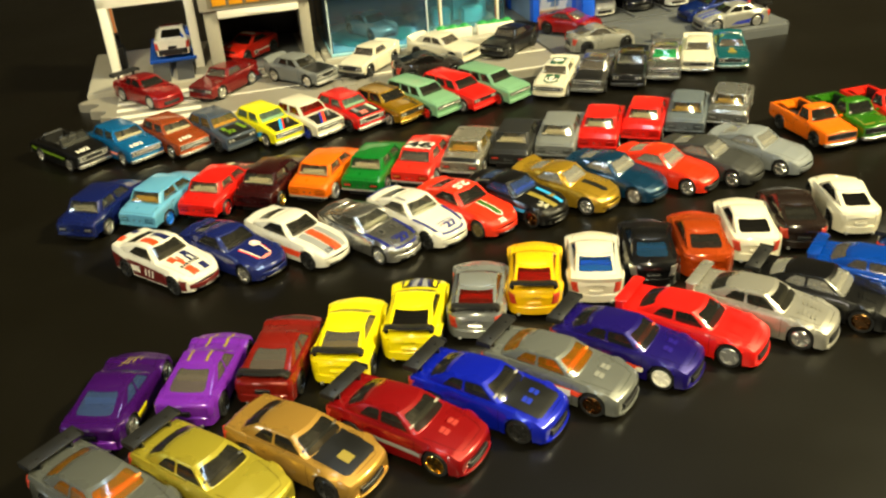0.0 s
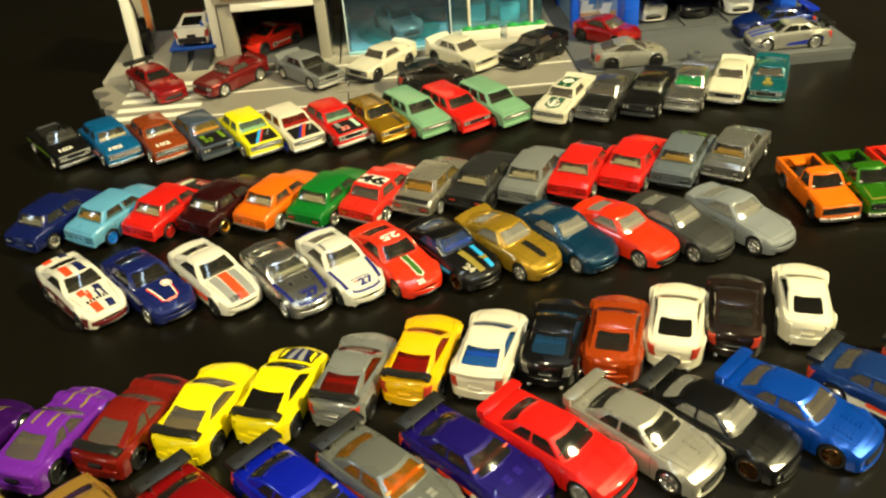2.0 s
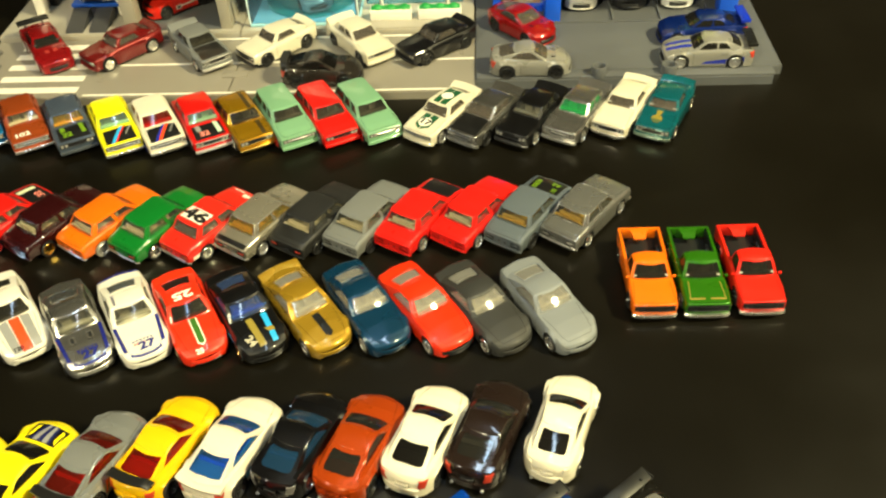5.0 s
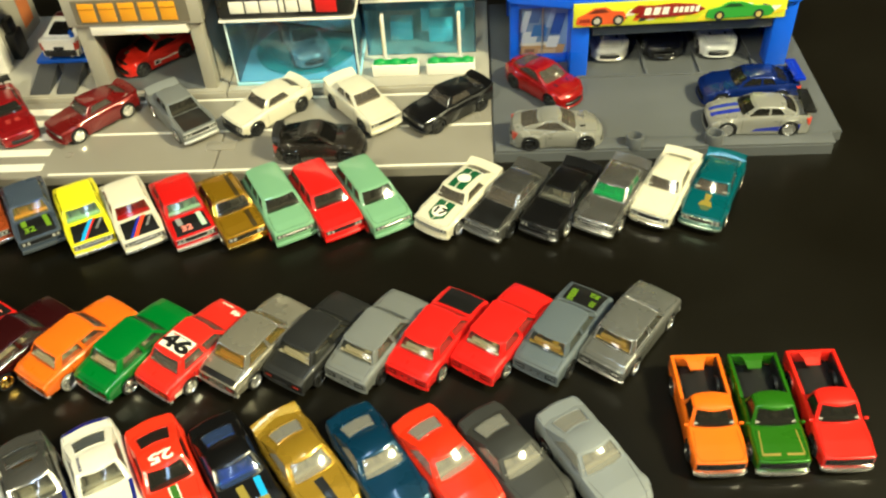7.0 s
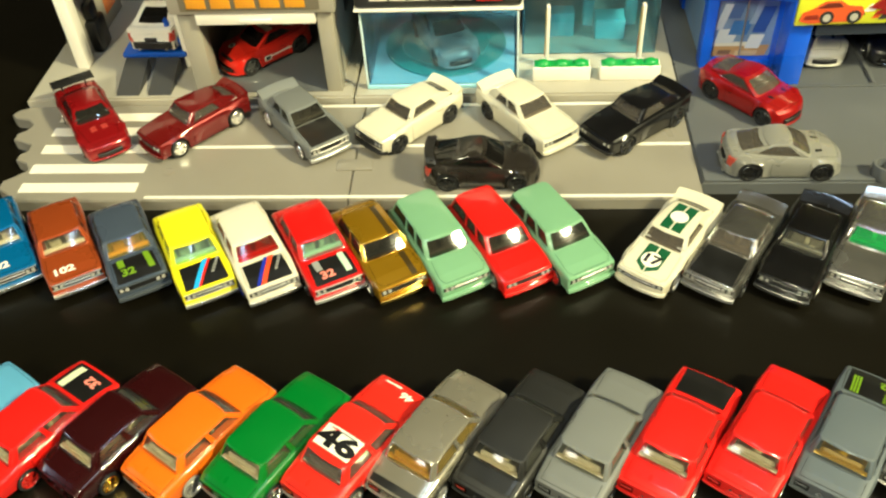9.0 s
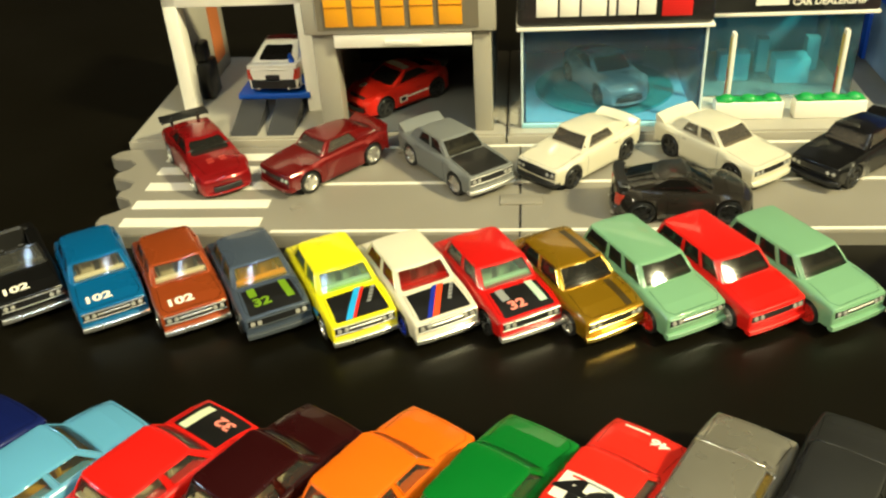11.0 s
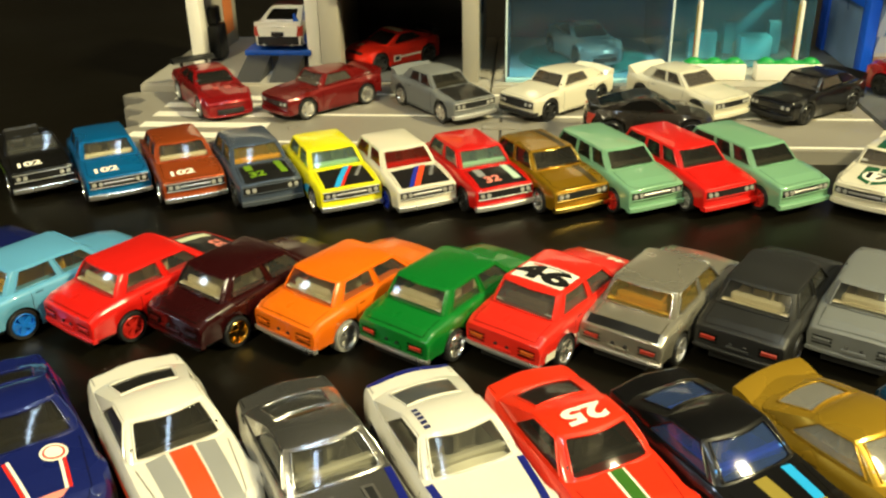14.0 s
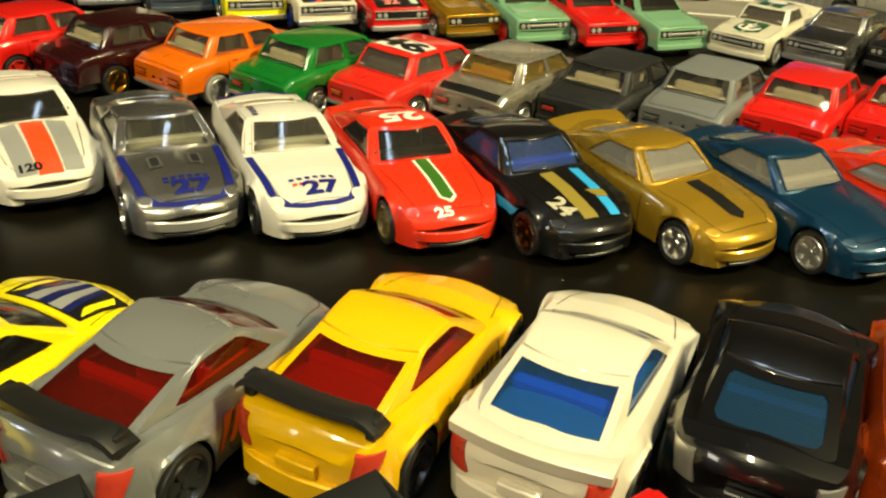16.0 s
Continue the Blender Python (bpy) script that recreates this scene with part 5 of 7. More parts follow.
def sign_text(word, u, v, z, size, material, parent):
    cu = bpy.data.curves.new("word", "FONT")
    cu.body, cu.size, cu.align_x, cu.extrude, cu.offset = word, size, "LEFT", 0.0001, size * 0.03
    ob = bpy.data.objects.new("word", cu)
    me = bpy.data.meshes.new_from_object(ob)
    bpy.data.objects.remove(ob)
    me.materials.clear()
    me.materials.append(None)
    part("sign_lettering", me, material, parent, at=pose(u, v, z, 90))


sign_text("CAR DEALERSHIP", D0 + 0.0475, DV - 0.0043, 0.0680, 0.0052, WHITE_PL, deal)
part("sign_mark", bevel_box(D0 + 0.028, D0 + 0.0455, DV - 0.0043, DV - 0.0040, 0.0681, 0.0716, 0), WHITE_PL, deal, "plain white bar on the sign")

for p0, p1 in ((0.3140, 0.3510), (0.3570, 0.3955)):
    box = thing("toy_planter", "white plastic planter with a green moulded hedge", "toy planter", "planters before the shop")
    part("trough", bevel_box(p0, p1, 0.1145, 0.1245, 0.0126, 0.0225, 0.0008), WHITE_PL, box)
    part("hedge_base", bevel_box(p0 + 0.001, p1 - 0.001, 0.1160, 0.1232, 0.0222, 0.0234, 0.0004), GREEN_PL, box)
    n = 3
    for k in range(n):
        bm = bmesh.new()
        bmesh.ops.create_icosphere(bm, subdivisions=2, radius=1)
        cu_, rr = p0 + 0.0065 + (p1 - p0 - 0.013) * k / (n - 1), 0.0046
        for v in bm.verts:
            w = 1 + 0.12 * noise.noise(v.co * 2.3 + Vector((k, p0 * 90, 0)))
            v.co = Vector((cu_ + v.co.x * rr * w * 1.15, 0.1195 + v.co.y * 0.0042 * w, 0.0222 + v.co.z * 0.0038 * w))
        part("hedge_clump", bm, GREEN_PL, box)
for pu in (0.3236, 0.3835):
    pole = thing("toy_sign_pole", "slim white plastic sign pole on a round foot", "toy sign", "sign poles before the shop")
    part("foot", lathe([(0.0001, 0.0126), (0.0075, 0.0126), (0.0078, 0.0140), (0.0050, 0.0156), (0.0001, 0.0158)], 24, "z"), WHITE_PL, pole, at=pose(pu, 0.1324, 0))
    part("banner", bevel_box(pu - 0.0011, pu + 0.0011, 0.1296, 0.1352, 0.0156, 0.0570, 0.0005), WHITE_PL, pole)
    part("banner_print", bevel_box(pu - 0.0016, pu - 0.0012, 0.1308, 0.1340, 0.0240, 0.0545, 0), surface("straw_print", "c8b060", 0.5, 0, 0, 200, 0.3, 0.02), pole)
    part("banner_print", bevel_box(pu - 0.0018, pu - 0.0016, 0.1312, 0.1336, 0.0200, 0.0360, 0), surface("brown_red_print", "a8402c", 0.5, 0, 0, 200, 0.3, 0.02), pole)

# ---- blue playset garage on its grey base ----
base = thing("toy_playset_base", "dark grey plastic playset base with a raised front lip", "toy base")
part("base_plate", outline_slab([(0.4078, 0.016), (0.6465, 0.016), (0.6465, 0.030), (0.6570, 0.032), (0.6570, 0.235), (0.4078, 0.235)], 0.0, 0.0085, 0.0008), DARK_GREY, base)
part("front_lip", bevel_box(0.4090, 0.6480, 0.0165, 0.0290, 0.0084, 0.0100, 0.0006), DARK_GREY, base)
for su in (0.5078, 0.5637):
    part("socket", lathe([(0.0042, 0.0084), (0.0062, 0.0084), (0.0064, 0.0172), (0.0062, 0.0175), (0.0049, 0.0175), (0.0047, 0.0172), (0.0045, 0.0105), (0.0001, 0.0105)], 24, "z"), DARK_GREY, base, at=pose(su, 0.0212, 0))
for ju in (0.480, 0.530, 0.572, 0.615):
    part("bay_rib", bevel_box(ju - 0.0012, ju + 0.0012, 0.112, 0.200, 0.0084, 0.0105, 0.0004), DARK_GREY, base)
part("bay_step", bevel_box(0.475, 0.635, 0.110, 0.113, 0.0084, 0.0096, 0.0003), DARK_GREY, base)

play = thing("toy_parking_house", "bright blue plastic parking house with a printed banner", "toy building")
part("pillar", bevel_box(0.4690, 0.4830, 0.112, 0.130, 0.0084, 0.0690, 0.001), BLUE_PL, play)
part("pillar", bevel_box(0.6230, 0.6390, 0.120, 0.137, 0.0084, 0.0645, 0.001), BLUE_PL, play)
part("side_wall", bevel_box(0.6330, 0.6390, 0.137, 0.226, 0.0084, 0.0660, 0.001), BLUE_PL, play)
part("side_wall", bevel_box(0.4690, 0.4740, 0.130, 0.226, 0.0084, 0.0680, 0.001), BLUE_PL, play)
# back wall charcoal, darker than the blue walls around it
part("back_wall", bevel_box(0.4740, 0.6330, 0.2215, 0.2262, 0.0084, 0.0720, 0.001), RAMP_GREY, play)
part("frame_post", bevel_box(0.4235, 0.4305, 0.134, 0.146, 0.0084, 0.0640, 0.001), BLUE_PL, play)
part("frame_head", bevel_box(0.4235, 0.4690, 0.134, 0.146, 0.0570, 0.0650, 0.001), BLUE_PL, play)
part("frame_sill", bevel_box(0.4305, 0.4690, 0.134, 0.146, 0.0084, 0.0140, 0.001), BLUE_PL, play)
part("side_frame", bevel_box(0.4235, 0.4300, 0.146, 0.226, 0.0500, 0.0640, 0.001), BLUE_PL, play)
part("side_frame", bevel_box(0.4235, 0.4300, 0.212, 0.226, 0.0084, 0.0500, 0.001), BLUE_PL, play)
PRINT = surface("blue_orange_print", "7c98c4", 0.35, 0, 0.3, 260, 0.6, 0.02)
part("window_print", bevel_box(0.4305, 0.4690, 0.1400, 0.1412, 0.0140, 0.0570, 0), PRINT, play, "pale printed window with abstract shapes")
part("window_print", bevel_box(0.4256, 0.4270, 0.146, 0.212, 0.0090, 0.0500, 0), PRINT, play, "pale printed side window")
for k, (u0, u1, z0, z1, c) in enumerate(((0.431, 0.466, 0.0142, 0.0220, "c8a070"), (0.431, 0.455, 0.0216, 0.0245, "e8e6de"), (0.432, 0.444, 0.024, 0.034, "d8e0ea"), (0.440, 0.452, 0.030, 0.040, "3c78c4"), (0.431, 0.436, 0.034, 0.052, "c4d2e6"), (0.438, 0.446, 0.042, 0.055, "4a6aa8"), (0.452, 0.461, 0.020, 0.030, "e2e8f0"), (0.455, 0.463, 0.032, 0.050, "3058b0"), (0.452, 0.456, 0.038, 0.055, "9cb4d8"), (0.446, 0.460, 0.0150, 0.0185, "d8c09a"), (0.435, 0.443, 0.0160, 0.0190, "8a6a50"))):
    bm = bevel_box(u0, u1, 0.1394 - k * 0.00008, 0.1398 - k * 0.00008, z0, z1, 0)
    for v in bm.verts:
        v.co.x += 0.25 * (v.co.z - z0)
        v.co.x = min(v.co.x, 0.4685)
    part("print_shape", bm, tampo(c), play)
part("window_mullion", bevel_box(0.4488, 0.4496, 0.1375, 0.1385, 0.0140, 0.0570, 0), SILVER_TRIM, play)
# sloping roof with the banner along its front edge
bm = bmesh.new()
ro = [(0.4215, 0.130, 0.0635), (0.4690, 0.1100, 0.0680), (0.6400, 0.1165, 0.0635), (0.6420, 0.228, 0.0720), (0.4215, 0.228, 0.0715)]
lo = [bm.verts.new(p) for p in ro]
hi = [bm.verts.new((x, y, z + 0.008)) for x, y, z in ro]
bm.faces.new(lo[::-1])
bm.faces.new(hi)
for k in range(5):
    bm.faces.new((lo[k], lo[(k + 1) % 5], hi[(k + 1) % 5], hi[k]))
bmesh.ops.recalc_face_normals(bm, faces=bm.faces)
bmesh.ops.bevel(bm, geom=list(bm.edges), offset=0.0015, segments=2, affect="EDGES")
part("roof", bm, BLUE_PL, play)
BAN = pose(0.4695, 0.1085, 0, 0, 0, 2.1)
banner = part("banner", bevel_box(0.0, 0.158, -0.0014, 0.0016, 0.0545, 0.0730, 0.0004), surface("lime_yellow_print", "d8dc28", 0.35, 0, 0.3, 200, 0.1, 0.02), play, "lime banner with orange, green and white shapes", at=BAN)
rng = random.Random(7)


def banner_shape(points, up, colour):
    """A flat printed outline on the banner, in millimetres along and up."""
    bm = bmesh.new()
    back = [bm.verts.new((x * .001, -0.0014, 0.0545 + z * .001)) for x, z in points]
    front = [bm.verts.new((x * .001, -0.0015 - up * 0.0001, 0.0545 + z * .001)) for x, z in points]
    bm.faces.new(front)
    for k in range(len(points)):
        bm.faces.new((back[k], back[(k + 1) % len(points)], front[(k + 1) % len(points)], front[k]))
    bmesh.ops.recalc_face_normals(bm, faces=bm.faces)
    part("print_shape", bm, tampo(colour), banner)


def round_shape(x, z, rx, rz, up, colour, n=14):
    banner_shape([(x + rx * math.cos(6.283 * k / n), z + rz * math.sin(6.283 * k / n)) for k in range(n)], up, colour)


for k in range(22):
    x0, z0, w = 34 + 116 * ((k * 0.618) % 1), rng.uniform(0.8, 10), rng.uniform(5, 12)
    c = rng.choice(("e86020", "f0a818", "f6f2e4", "c8281c", "f6d020", "3a3a38") if x0 < 92 else ("38a030", "f0d020", "d82a18", "f6f2e4", "e89020", "5a5c5a"))
    banner_shape([(x0, z0), (x0 + 0.6 * w, z0 + 0.3), (x0 + w, z0 + rng.uniform(2.5, 6)), (x0 + 0.4 * w, z0 + rng.uniform(3, 6.5))], 1 + 0.2 * k, c)
# orange car, dark wheels, red flame with a pale tag, green car
banner_shape([(2, 3.2), (3, 8.4), (9, 11.2), (15, 15.6), (24, 16.0), (29, 12.6), (37, 11.8), (39, 8), (38, 3.6), (30, 2.2), (8, 1.6)], 7, "dc5a28")
banner_shape([(11, 11.4), (16, 14.6), (23, 14.8), (26, 12.0)], 9, "6a2a1c")
banner_shape([(4, 4.4), (5, 7.0), (12, 7.4), (13, 4.2)], 9, "8a2a18")
for x in (17.5, 33.5):
    round_shape(x, 5.2, 4.2, 4.4, 10, "2c2a2a")
    round_shape(x, 5.2, 2.3, 2.5, 11, "b8b4ac")
banner_shape([(41, 11.0), (47, 16.0), (60, 15.2), (74, 16.6), (90, 15.0), (97, 11.0), (88, 7.4), (72, 6.2), (56, 5.6), (46, 7.2), (50, 9.6)], 12, "8c1c16")
for k in range(3):
    banner_shape([(52 + 6.6 * k, 8.4), (56.6 + 6.6 * k, 8.4), (57.6 + 6.6 * k, 14.2), (53 + 6.6 * k, 14.2)], 14, "f6f2e4")
for k in range(5):
    banner_shape([(73.6 + 4.0 * k, 9.4), (76.4 + 4.0 * k, 9.4), (77.0 + 4.0 * k, 13.8), (74.2 + 4.0 * k, 13.8)], 14, "f6f2e4")
banner_shape([(98, 4.0), (100, 9.4), (108, 11.4), (114, 15.2), (124, 15.0), (134, 11.6), (146, 10.4), (149, 6), (146, 2.8), (104, 2.0)], 9, "3a9a34")
banner_shape([(110, 11.2), (115, 14.0), (122, 13.8), (126, 11.4)], 11, "1c4a20")
for x in (108.5, 137.5):
    round_shape(x, 4.6, 3.8, 4.0, 12, "24262a")
    round_shape(x, 4.6, 2.0, 2.2, 13, "c8b060")
part("clear_strip", bevel_box(0.016, 0.152, 0.004, 0.0055, 0.0440, 0.0545, 0.0003), tint("5a6478", 0.62), play, at=BAN)


def on_roof(u, v, up):
    """A point of the parking house's roof, raised by up."""
    return Vector((u, v, 0.0760 - 0.0263 * (u - 0.469) + 0.076 * (v - 0.1100) + up))


def roof_patch(u0, u1, v0, v1, skew, point, up, name, colour, parent, label=""):
    a = [(u0, v0), (u1, v0 + (0.5 if point else 0) * (v1 - v0)), (u1 + skew, v1), (u0 + skew, v1)]
    bm = bmesh.new()
    lo_, hi_ = [bm.verts.new(on_roof(u, v, up - 0.0012)) for u, v in a], [bm.verts.new(on_roof(u, v, up)) for u, v in a]
    bm.faces.new(hi_)
    bm.faces.new(lo_[::-1])
    for k in range(4):
        bm.faces.new((lo_[k], lo_[(k + 1) % 4], hi_[(k + 1) % 4], hi_[k]))
    return part(name, bm, tampo(colour), parent, label)


board = roof_patch(0.474, 0.622, 0.1175, 0.1400, 0.003, False, 0.0016, "roof_print", "7aa4e4", play, "pale blue roof panel with orange flame shapes")
for k in range(34):
    u0 = 0.476 + 0.138 * ((k * 0.618) % 1)
    v0 = rng.uniform(0.1176, 0.127)
    c = rng.choice(("f08a18", "e04a18", "f6b828", "f6f2e4", "d8301c", "f09a20", "2440a0", "e86a18"))
    roof_patch(u0, min(0.621, u0 + rng.uniform(0.005, 0.020)), v0, min(0.1395, v0 + rng.uniform(0.004, 0.009)), rng.uniform(-0.004, 0.006), k % 3 > 0, 0.0019 + 0.00004 * k, "print_shape", c, board)
for k in range(7):
    su = 0.484 + k * 0.0215
    bm = bevel_box(su, su + 0.0018, 0, 0.004, 0.0004, 0.0050, 0.0003)
    for v in bm.verts:
        v.co = on_roof(v.co.x, 0.1140 + v.co.y, v.co.z - 0.001)
    part("roof_stud", bm, BLUE_PL, play)

# far corner of the table
crate = tagged(part("plastic_crate", bevel_box(0, 0.26, 0, 0.16, 0, 0.10, 0.012, 3), surface("orange_crate_plastic", "c8401c", 0.5, 0, 0, 40, 0.1, 0.05), None, at=pose(0.70, 1.10, 0, 0, 0, -20)), "orange plastic box at the table's far corner", "box")

# ---- printing inks ----
INK = {k: tampo(v) for k, v in dict(white="eee8d8", black="141414", red="d82818", orange="ee4a20", green="35661c", blue="1c2c9c", navy="161c50", navyblue="161e70", sky="2aa0e0", gold="8a7a30", grey="8e8e8c", yellow="f0e010", lime="6a8c1a",
                                    maroon="4a0c0c", wine="5e1410", tiger="d8581c", teal="2a7a90", pink="e88878", pale="b8b29a", cream="d8dcb8", brown="3a2c10", dgreen="145030", mint="b8d0b8", olive="4c5a38").items()}
GOLD_RIM = surface("gold_plate", (0.65, 0.45, 0.12), 0.2, 1.0, 0, 300, 0.05, 0.01, 0.05)
BRONZE_RIM = surface("bronze_plate", (0.28, 0.15, 0.06), 0.25, 1.0, 0, 300, 0.05, 0.01, 0.05)
BLACK_RIM = surface("black_rim_plastic", (0.015, 0.015, 0.015), 0.3, 0, 0.3)
WHITE_RIM = surface("white_rim_plastic", "e8e4d8", 0.3, 0, 0.3)
RED_RIM = surface("red_rim_plastic", "b02018", 0.3, 0, 0.3)
BLUE_RIM = surface("blue_rim_plastic", "1a6ac8", 0.3, 0, 0.3)
NAVY_RIM = surface("navy_rim_plastic", "182a90", 0.3, 0, 0.3)

# ---- row of boxy saloons and estates beside the toy road, facing the viewer ----
GC = "toy cars in the row beside the road"
HOOD = [(18.2, 10.8), (33.4, 11.4), (33.4, -11.4), (18.2, -10.8)]


def stripe(x0, x1, ya, yb, w):
    """Slanted bonnet stripe: y runs from ya to yb, w wide."""
    return [(x0, ya), (x1, yb), (x1, yb + w), (x0, ya + w)]


toy_car("black open-top toy saloon with cream number 102", "sedan", (-0.2711, 0.6296, 0), -35, paint("0c0c0c"), "clear", "dark", CHROME, group=GC, roofless=True,
        prints=[("text", "deck", "102", 28.8, -5.0, 5.3, 90, INK["white"], 1.5), ("sides", [(-30, 9.4), (18, 8.6), (18, 10.4), (-30, 12.4)], INK["lime"])])
toy_car("metallic blue toy saloon with white number 102", "sedan", (-0.2300, 0.6374, 0), -39, paint("0b66a0", 0.35), "clear", "beige", CHROME, group=GC, grille=SILVER_TRIM,
        prints=[("text", "deck", "102", 28.8, -4.6, 5.3, 90, INK["white"], 1.5), ("sides", [(-20, 7.2), (18, 7.2), (18, 9.4), (-20, 9.4)], INK["pink"])])
toy_car("metallic copper brown toy saloon with white number 102", "sedan", (-0.1936, 0.6474, 0), -41, paint("a4481c", 0.4), "clear", "beige", CHROME, group=GC, grille=SILVER_TRIM,
        prints=[("text", "deck", "102", 28.8, -4.6, 5.3, 90, INK["white"], 1.5)])
toy_car("slate blue toy saloon with black bonnet and lime number 32", "sedan", (-0.1584, 0.6565, 0), -41.5, paint("465060", 0.2), "yellow", "yellow", BLACK_RIM, group=GC, bumper=matt("3a4048"),
        prints=[("deck", HOOD, INK["black"]), ("deck", stripe(17.6, 29, 5.4, 6.4, 3.2), INK["lime"], 0.2), ("text", "deck", "32", 27.6, -4.4, 6.2, 90, INK["lime"], 1.2), ("deck", [(18, -8.6), (23.5, -8.4), (23.5, -5.0), (18, -5.2)], INK["lime"], 0.2)])
toy_car("yellow toy saloon with black bonnet and blue red stripes", "sedan", (-0.1212, 0.6640, 0), -43, paint("e8dc10"), "mint", "beige", CHROME, group=GC, grille=SILVER_TRIM,
        prints=[("deck", HOOD, INK["black"]), ("deck", stripe(17.2, 33.4, 5.0, -4.6, 1.5), INK["red"], 0.18), ("deck", stripe(17.2, 33.4, 2.0, -7.6, 2.9), INK["sky"], 0.2), *[("deck", [(18.4 + 1.9 * k, 8.9 - 1.1 * k), (19.7 + 1.9 * k, 8.3 - 1.1 * k), (19.7 + 1.9 * k, 10.1 - 1.1 * k), (18.4 + 1.9 * k, 10.7 - 1.1 * k)], INK["grey"], 0.2) for k in range(5)], ("sides", [(4, 6), (16, 6.0), (20, 11.5), (14, 11.5)], INK["sky"])])
toy_car("white toy saloon with black bonnet and red blue stripes", "sedan", (-0.0906, 0.6757, 0), -42, paint("dad2bc"), "red", "red", NAVY_RIM, group=GC, grille=SILVER_TRIM,
        prints=[("deck", HOOD, INK["black"]), ("deck", stripe(17.2, 33.4, 1.4, -8.2, 2.2), INK["blue"], 0.18), ("deck", stripe(17.2, 33.4, 3.8, -5.8, 2.9), INK["orange"], 0.2), *[("deck", [(18.4 + 1.9 * k, 8.9 - 1.1 * k), (19.7 + 1.9 * k, 8.3 - 1.1 * k), (19.7 + 1.9 * k, 10.1 - 1.1 * k), (18.4 + 1.9 * k, 10.7 - 1.1 * k)], INK["grey"], 0.2) for k in range(5)], ("sides", [(2, 9), (16, 9.0), (20, 11.5), (2, 12.0)], INK["red"]), ("sides", [(-26, 10.5), (2, 10.5), (2, 12.6), (-26, 12.6)], INK["blue"])])
toy_car("red toy saloon with black bonnet and number 32", "sedan", (-0.0583, 0.6879, 0), -43, paint("c8140e"), "mint", "beige", BLACK_RIM, group=GC, bumper=SILVER_TRIM,
        prints=[("deck", HOOD, INK["black"]), ("deck", stripe(17.6, 30.5, 5.4, 6.2, 3.4), INK["mint"], 0.2), ("text", "deck", "32", 28.6, -3.4, 6.2, 90, INK["pink"], 1.2), ("deck", [(18, -8.5), (25, -8.2), (25, -4.6), (18, -5.0)], INK["grey"], 0.2)])
toy_car("metallic gold toy saloon with a dark bonnet stripe", "sedan", (-0.0274, 0.6977, 0), -41, paint("9c740e", 0.55), "smoke", "dark", CHROME, group=GC, bumper=GOLD_RIM, trim=GOLD_RIM,
        prints=[("deck", stripe(17, 33.2, 5.4, 5.6, 3.2), INK["brown"]), ("roof", [(-15.5, 4.6), (9, 4.6), (9, 7.6), (-15.5, 7.6)], INK["brown"])])
MINT = paint("74a07c")
toy_car("mint green toy estate car with red wheels", "wagon", (0.0036, 0.7096, 0), -43, MINT, "smoke", "grey", RED_RIM, group=GC, bumper=MINT, grille=SILVER_TRIM)
toy_car("bright red toy estate car with chrome wheels", "wagon", (0.0330, 0.7222, 0), -43, paint("d01810"), "smoke", "grey", SILVER_TRIM, group=GC, bumper=paint("d01810"))
toy_car("mint green toy estate car with red wheels", "wagon", (0.0622, 0.7346, 0), -42, MINT, "smoke", "grey", RED_RIM, group=GC, bumper=MINT, grille=SILVER_TRIM)
WHITE_C = paint("d2cbb4")
TEAL_C, BONNET = paint("0a5c66", 0.35), [(12.4, 10.6), (33, 11.4), (33, -11.4), (12.4, -10.6)]
SATIN_BUMPER = surface("satin_silver_plastic", (0.30, 0.30, 0.29), 0.34, 0.7, 0, 300, 0.08, 0.02)


def beside(label, style, x, y, h, mat, **k):
    return toy_car(label, style, (x, y, 0), h, mat, group=GC, wing="duck", **k)


beside("cream toy coupe with green panels and number 17", "muscle", 0.1207, 0.7487, -107, WHITE_C, glass="haze", inner="grey", rim=SILVER_TRIM, bumper=WHITE_C, grille=SILVER_TRIM, tail=RED_LENS,
       prints=[*[("deck", [(12.6, y0), (27.0, y0), (32.0 - 0.75 * abs(y1), y1), (12.6, y1)] if y0 > 0 else [(12.6, y1), (32.0 - 0.75 * abs(y1), y1), (27.0, y0), (12.6, y0)], INK["dgreen"]) for y0, y1 in ((6.2, 0.45), (-6.2, -0.45))], ("disc", "deck", 22.6, 0, 5.2, INK["white"], 0.2), ("text", "deck", "17", 22.6, 0, 8.0, 90, INK["black"], 1.25),
               *[("roof", [(-18.0, y0), (4.8, y0), (4.8, y1), (-18.0, y1)], INK["dgreen"]) for y0, y1 in ((0.45, 5.8), (-5.8, -0.45))], ("disc", "roof", -6.4, 0, 4.8, INK["white"], 0.22), ("sides", [(12, 6.2), (18, 6.4), (17.4, 9.2), (12, 9.0)], INK["orange"])])
beside("bare grey metal toy coupe with black bonnet", "hardtop", 0.1532, 0.7558, -106, polished(0.36), trim=CHROME, glass="haze", inner="grey", rim=BLACK_RIM, bumper=SATIN_BUMPER, grille=SILVER_TRIM, prints=[("deck", BONNET, INK["black"])])
beside("gloss black toy coupe with clear windscreen", "hardtop", 0.1867, 0.7660, -103, paint("0a0a0b"), glass="clear", inner="grey", rim=CHROME, bumper=surface("smoked_chrome", (0.12, 0.12, 0.12), 0.25, 0.8, 0, 300, 0.08, 0.02))
beside("bare silver toy coupe with green windows", "hardtop", 0.2189, 0.7793, -102, polished(0.50), trim=CHROME, glass="green", inner="green", rim=CHROME, bumper=SATIN_BUMPER, grille=SILVER_TRIM)
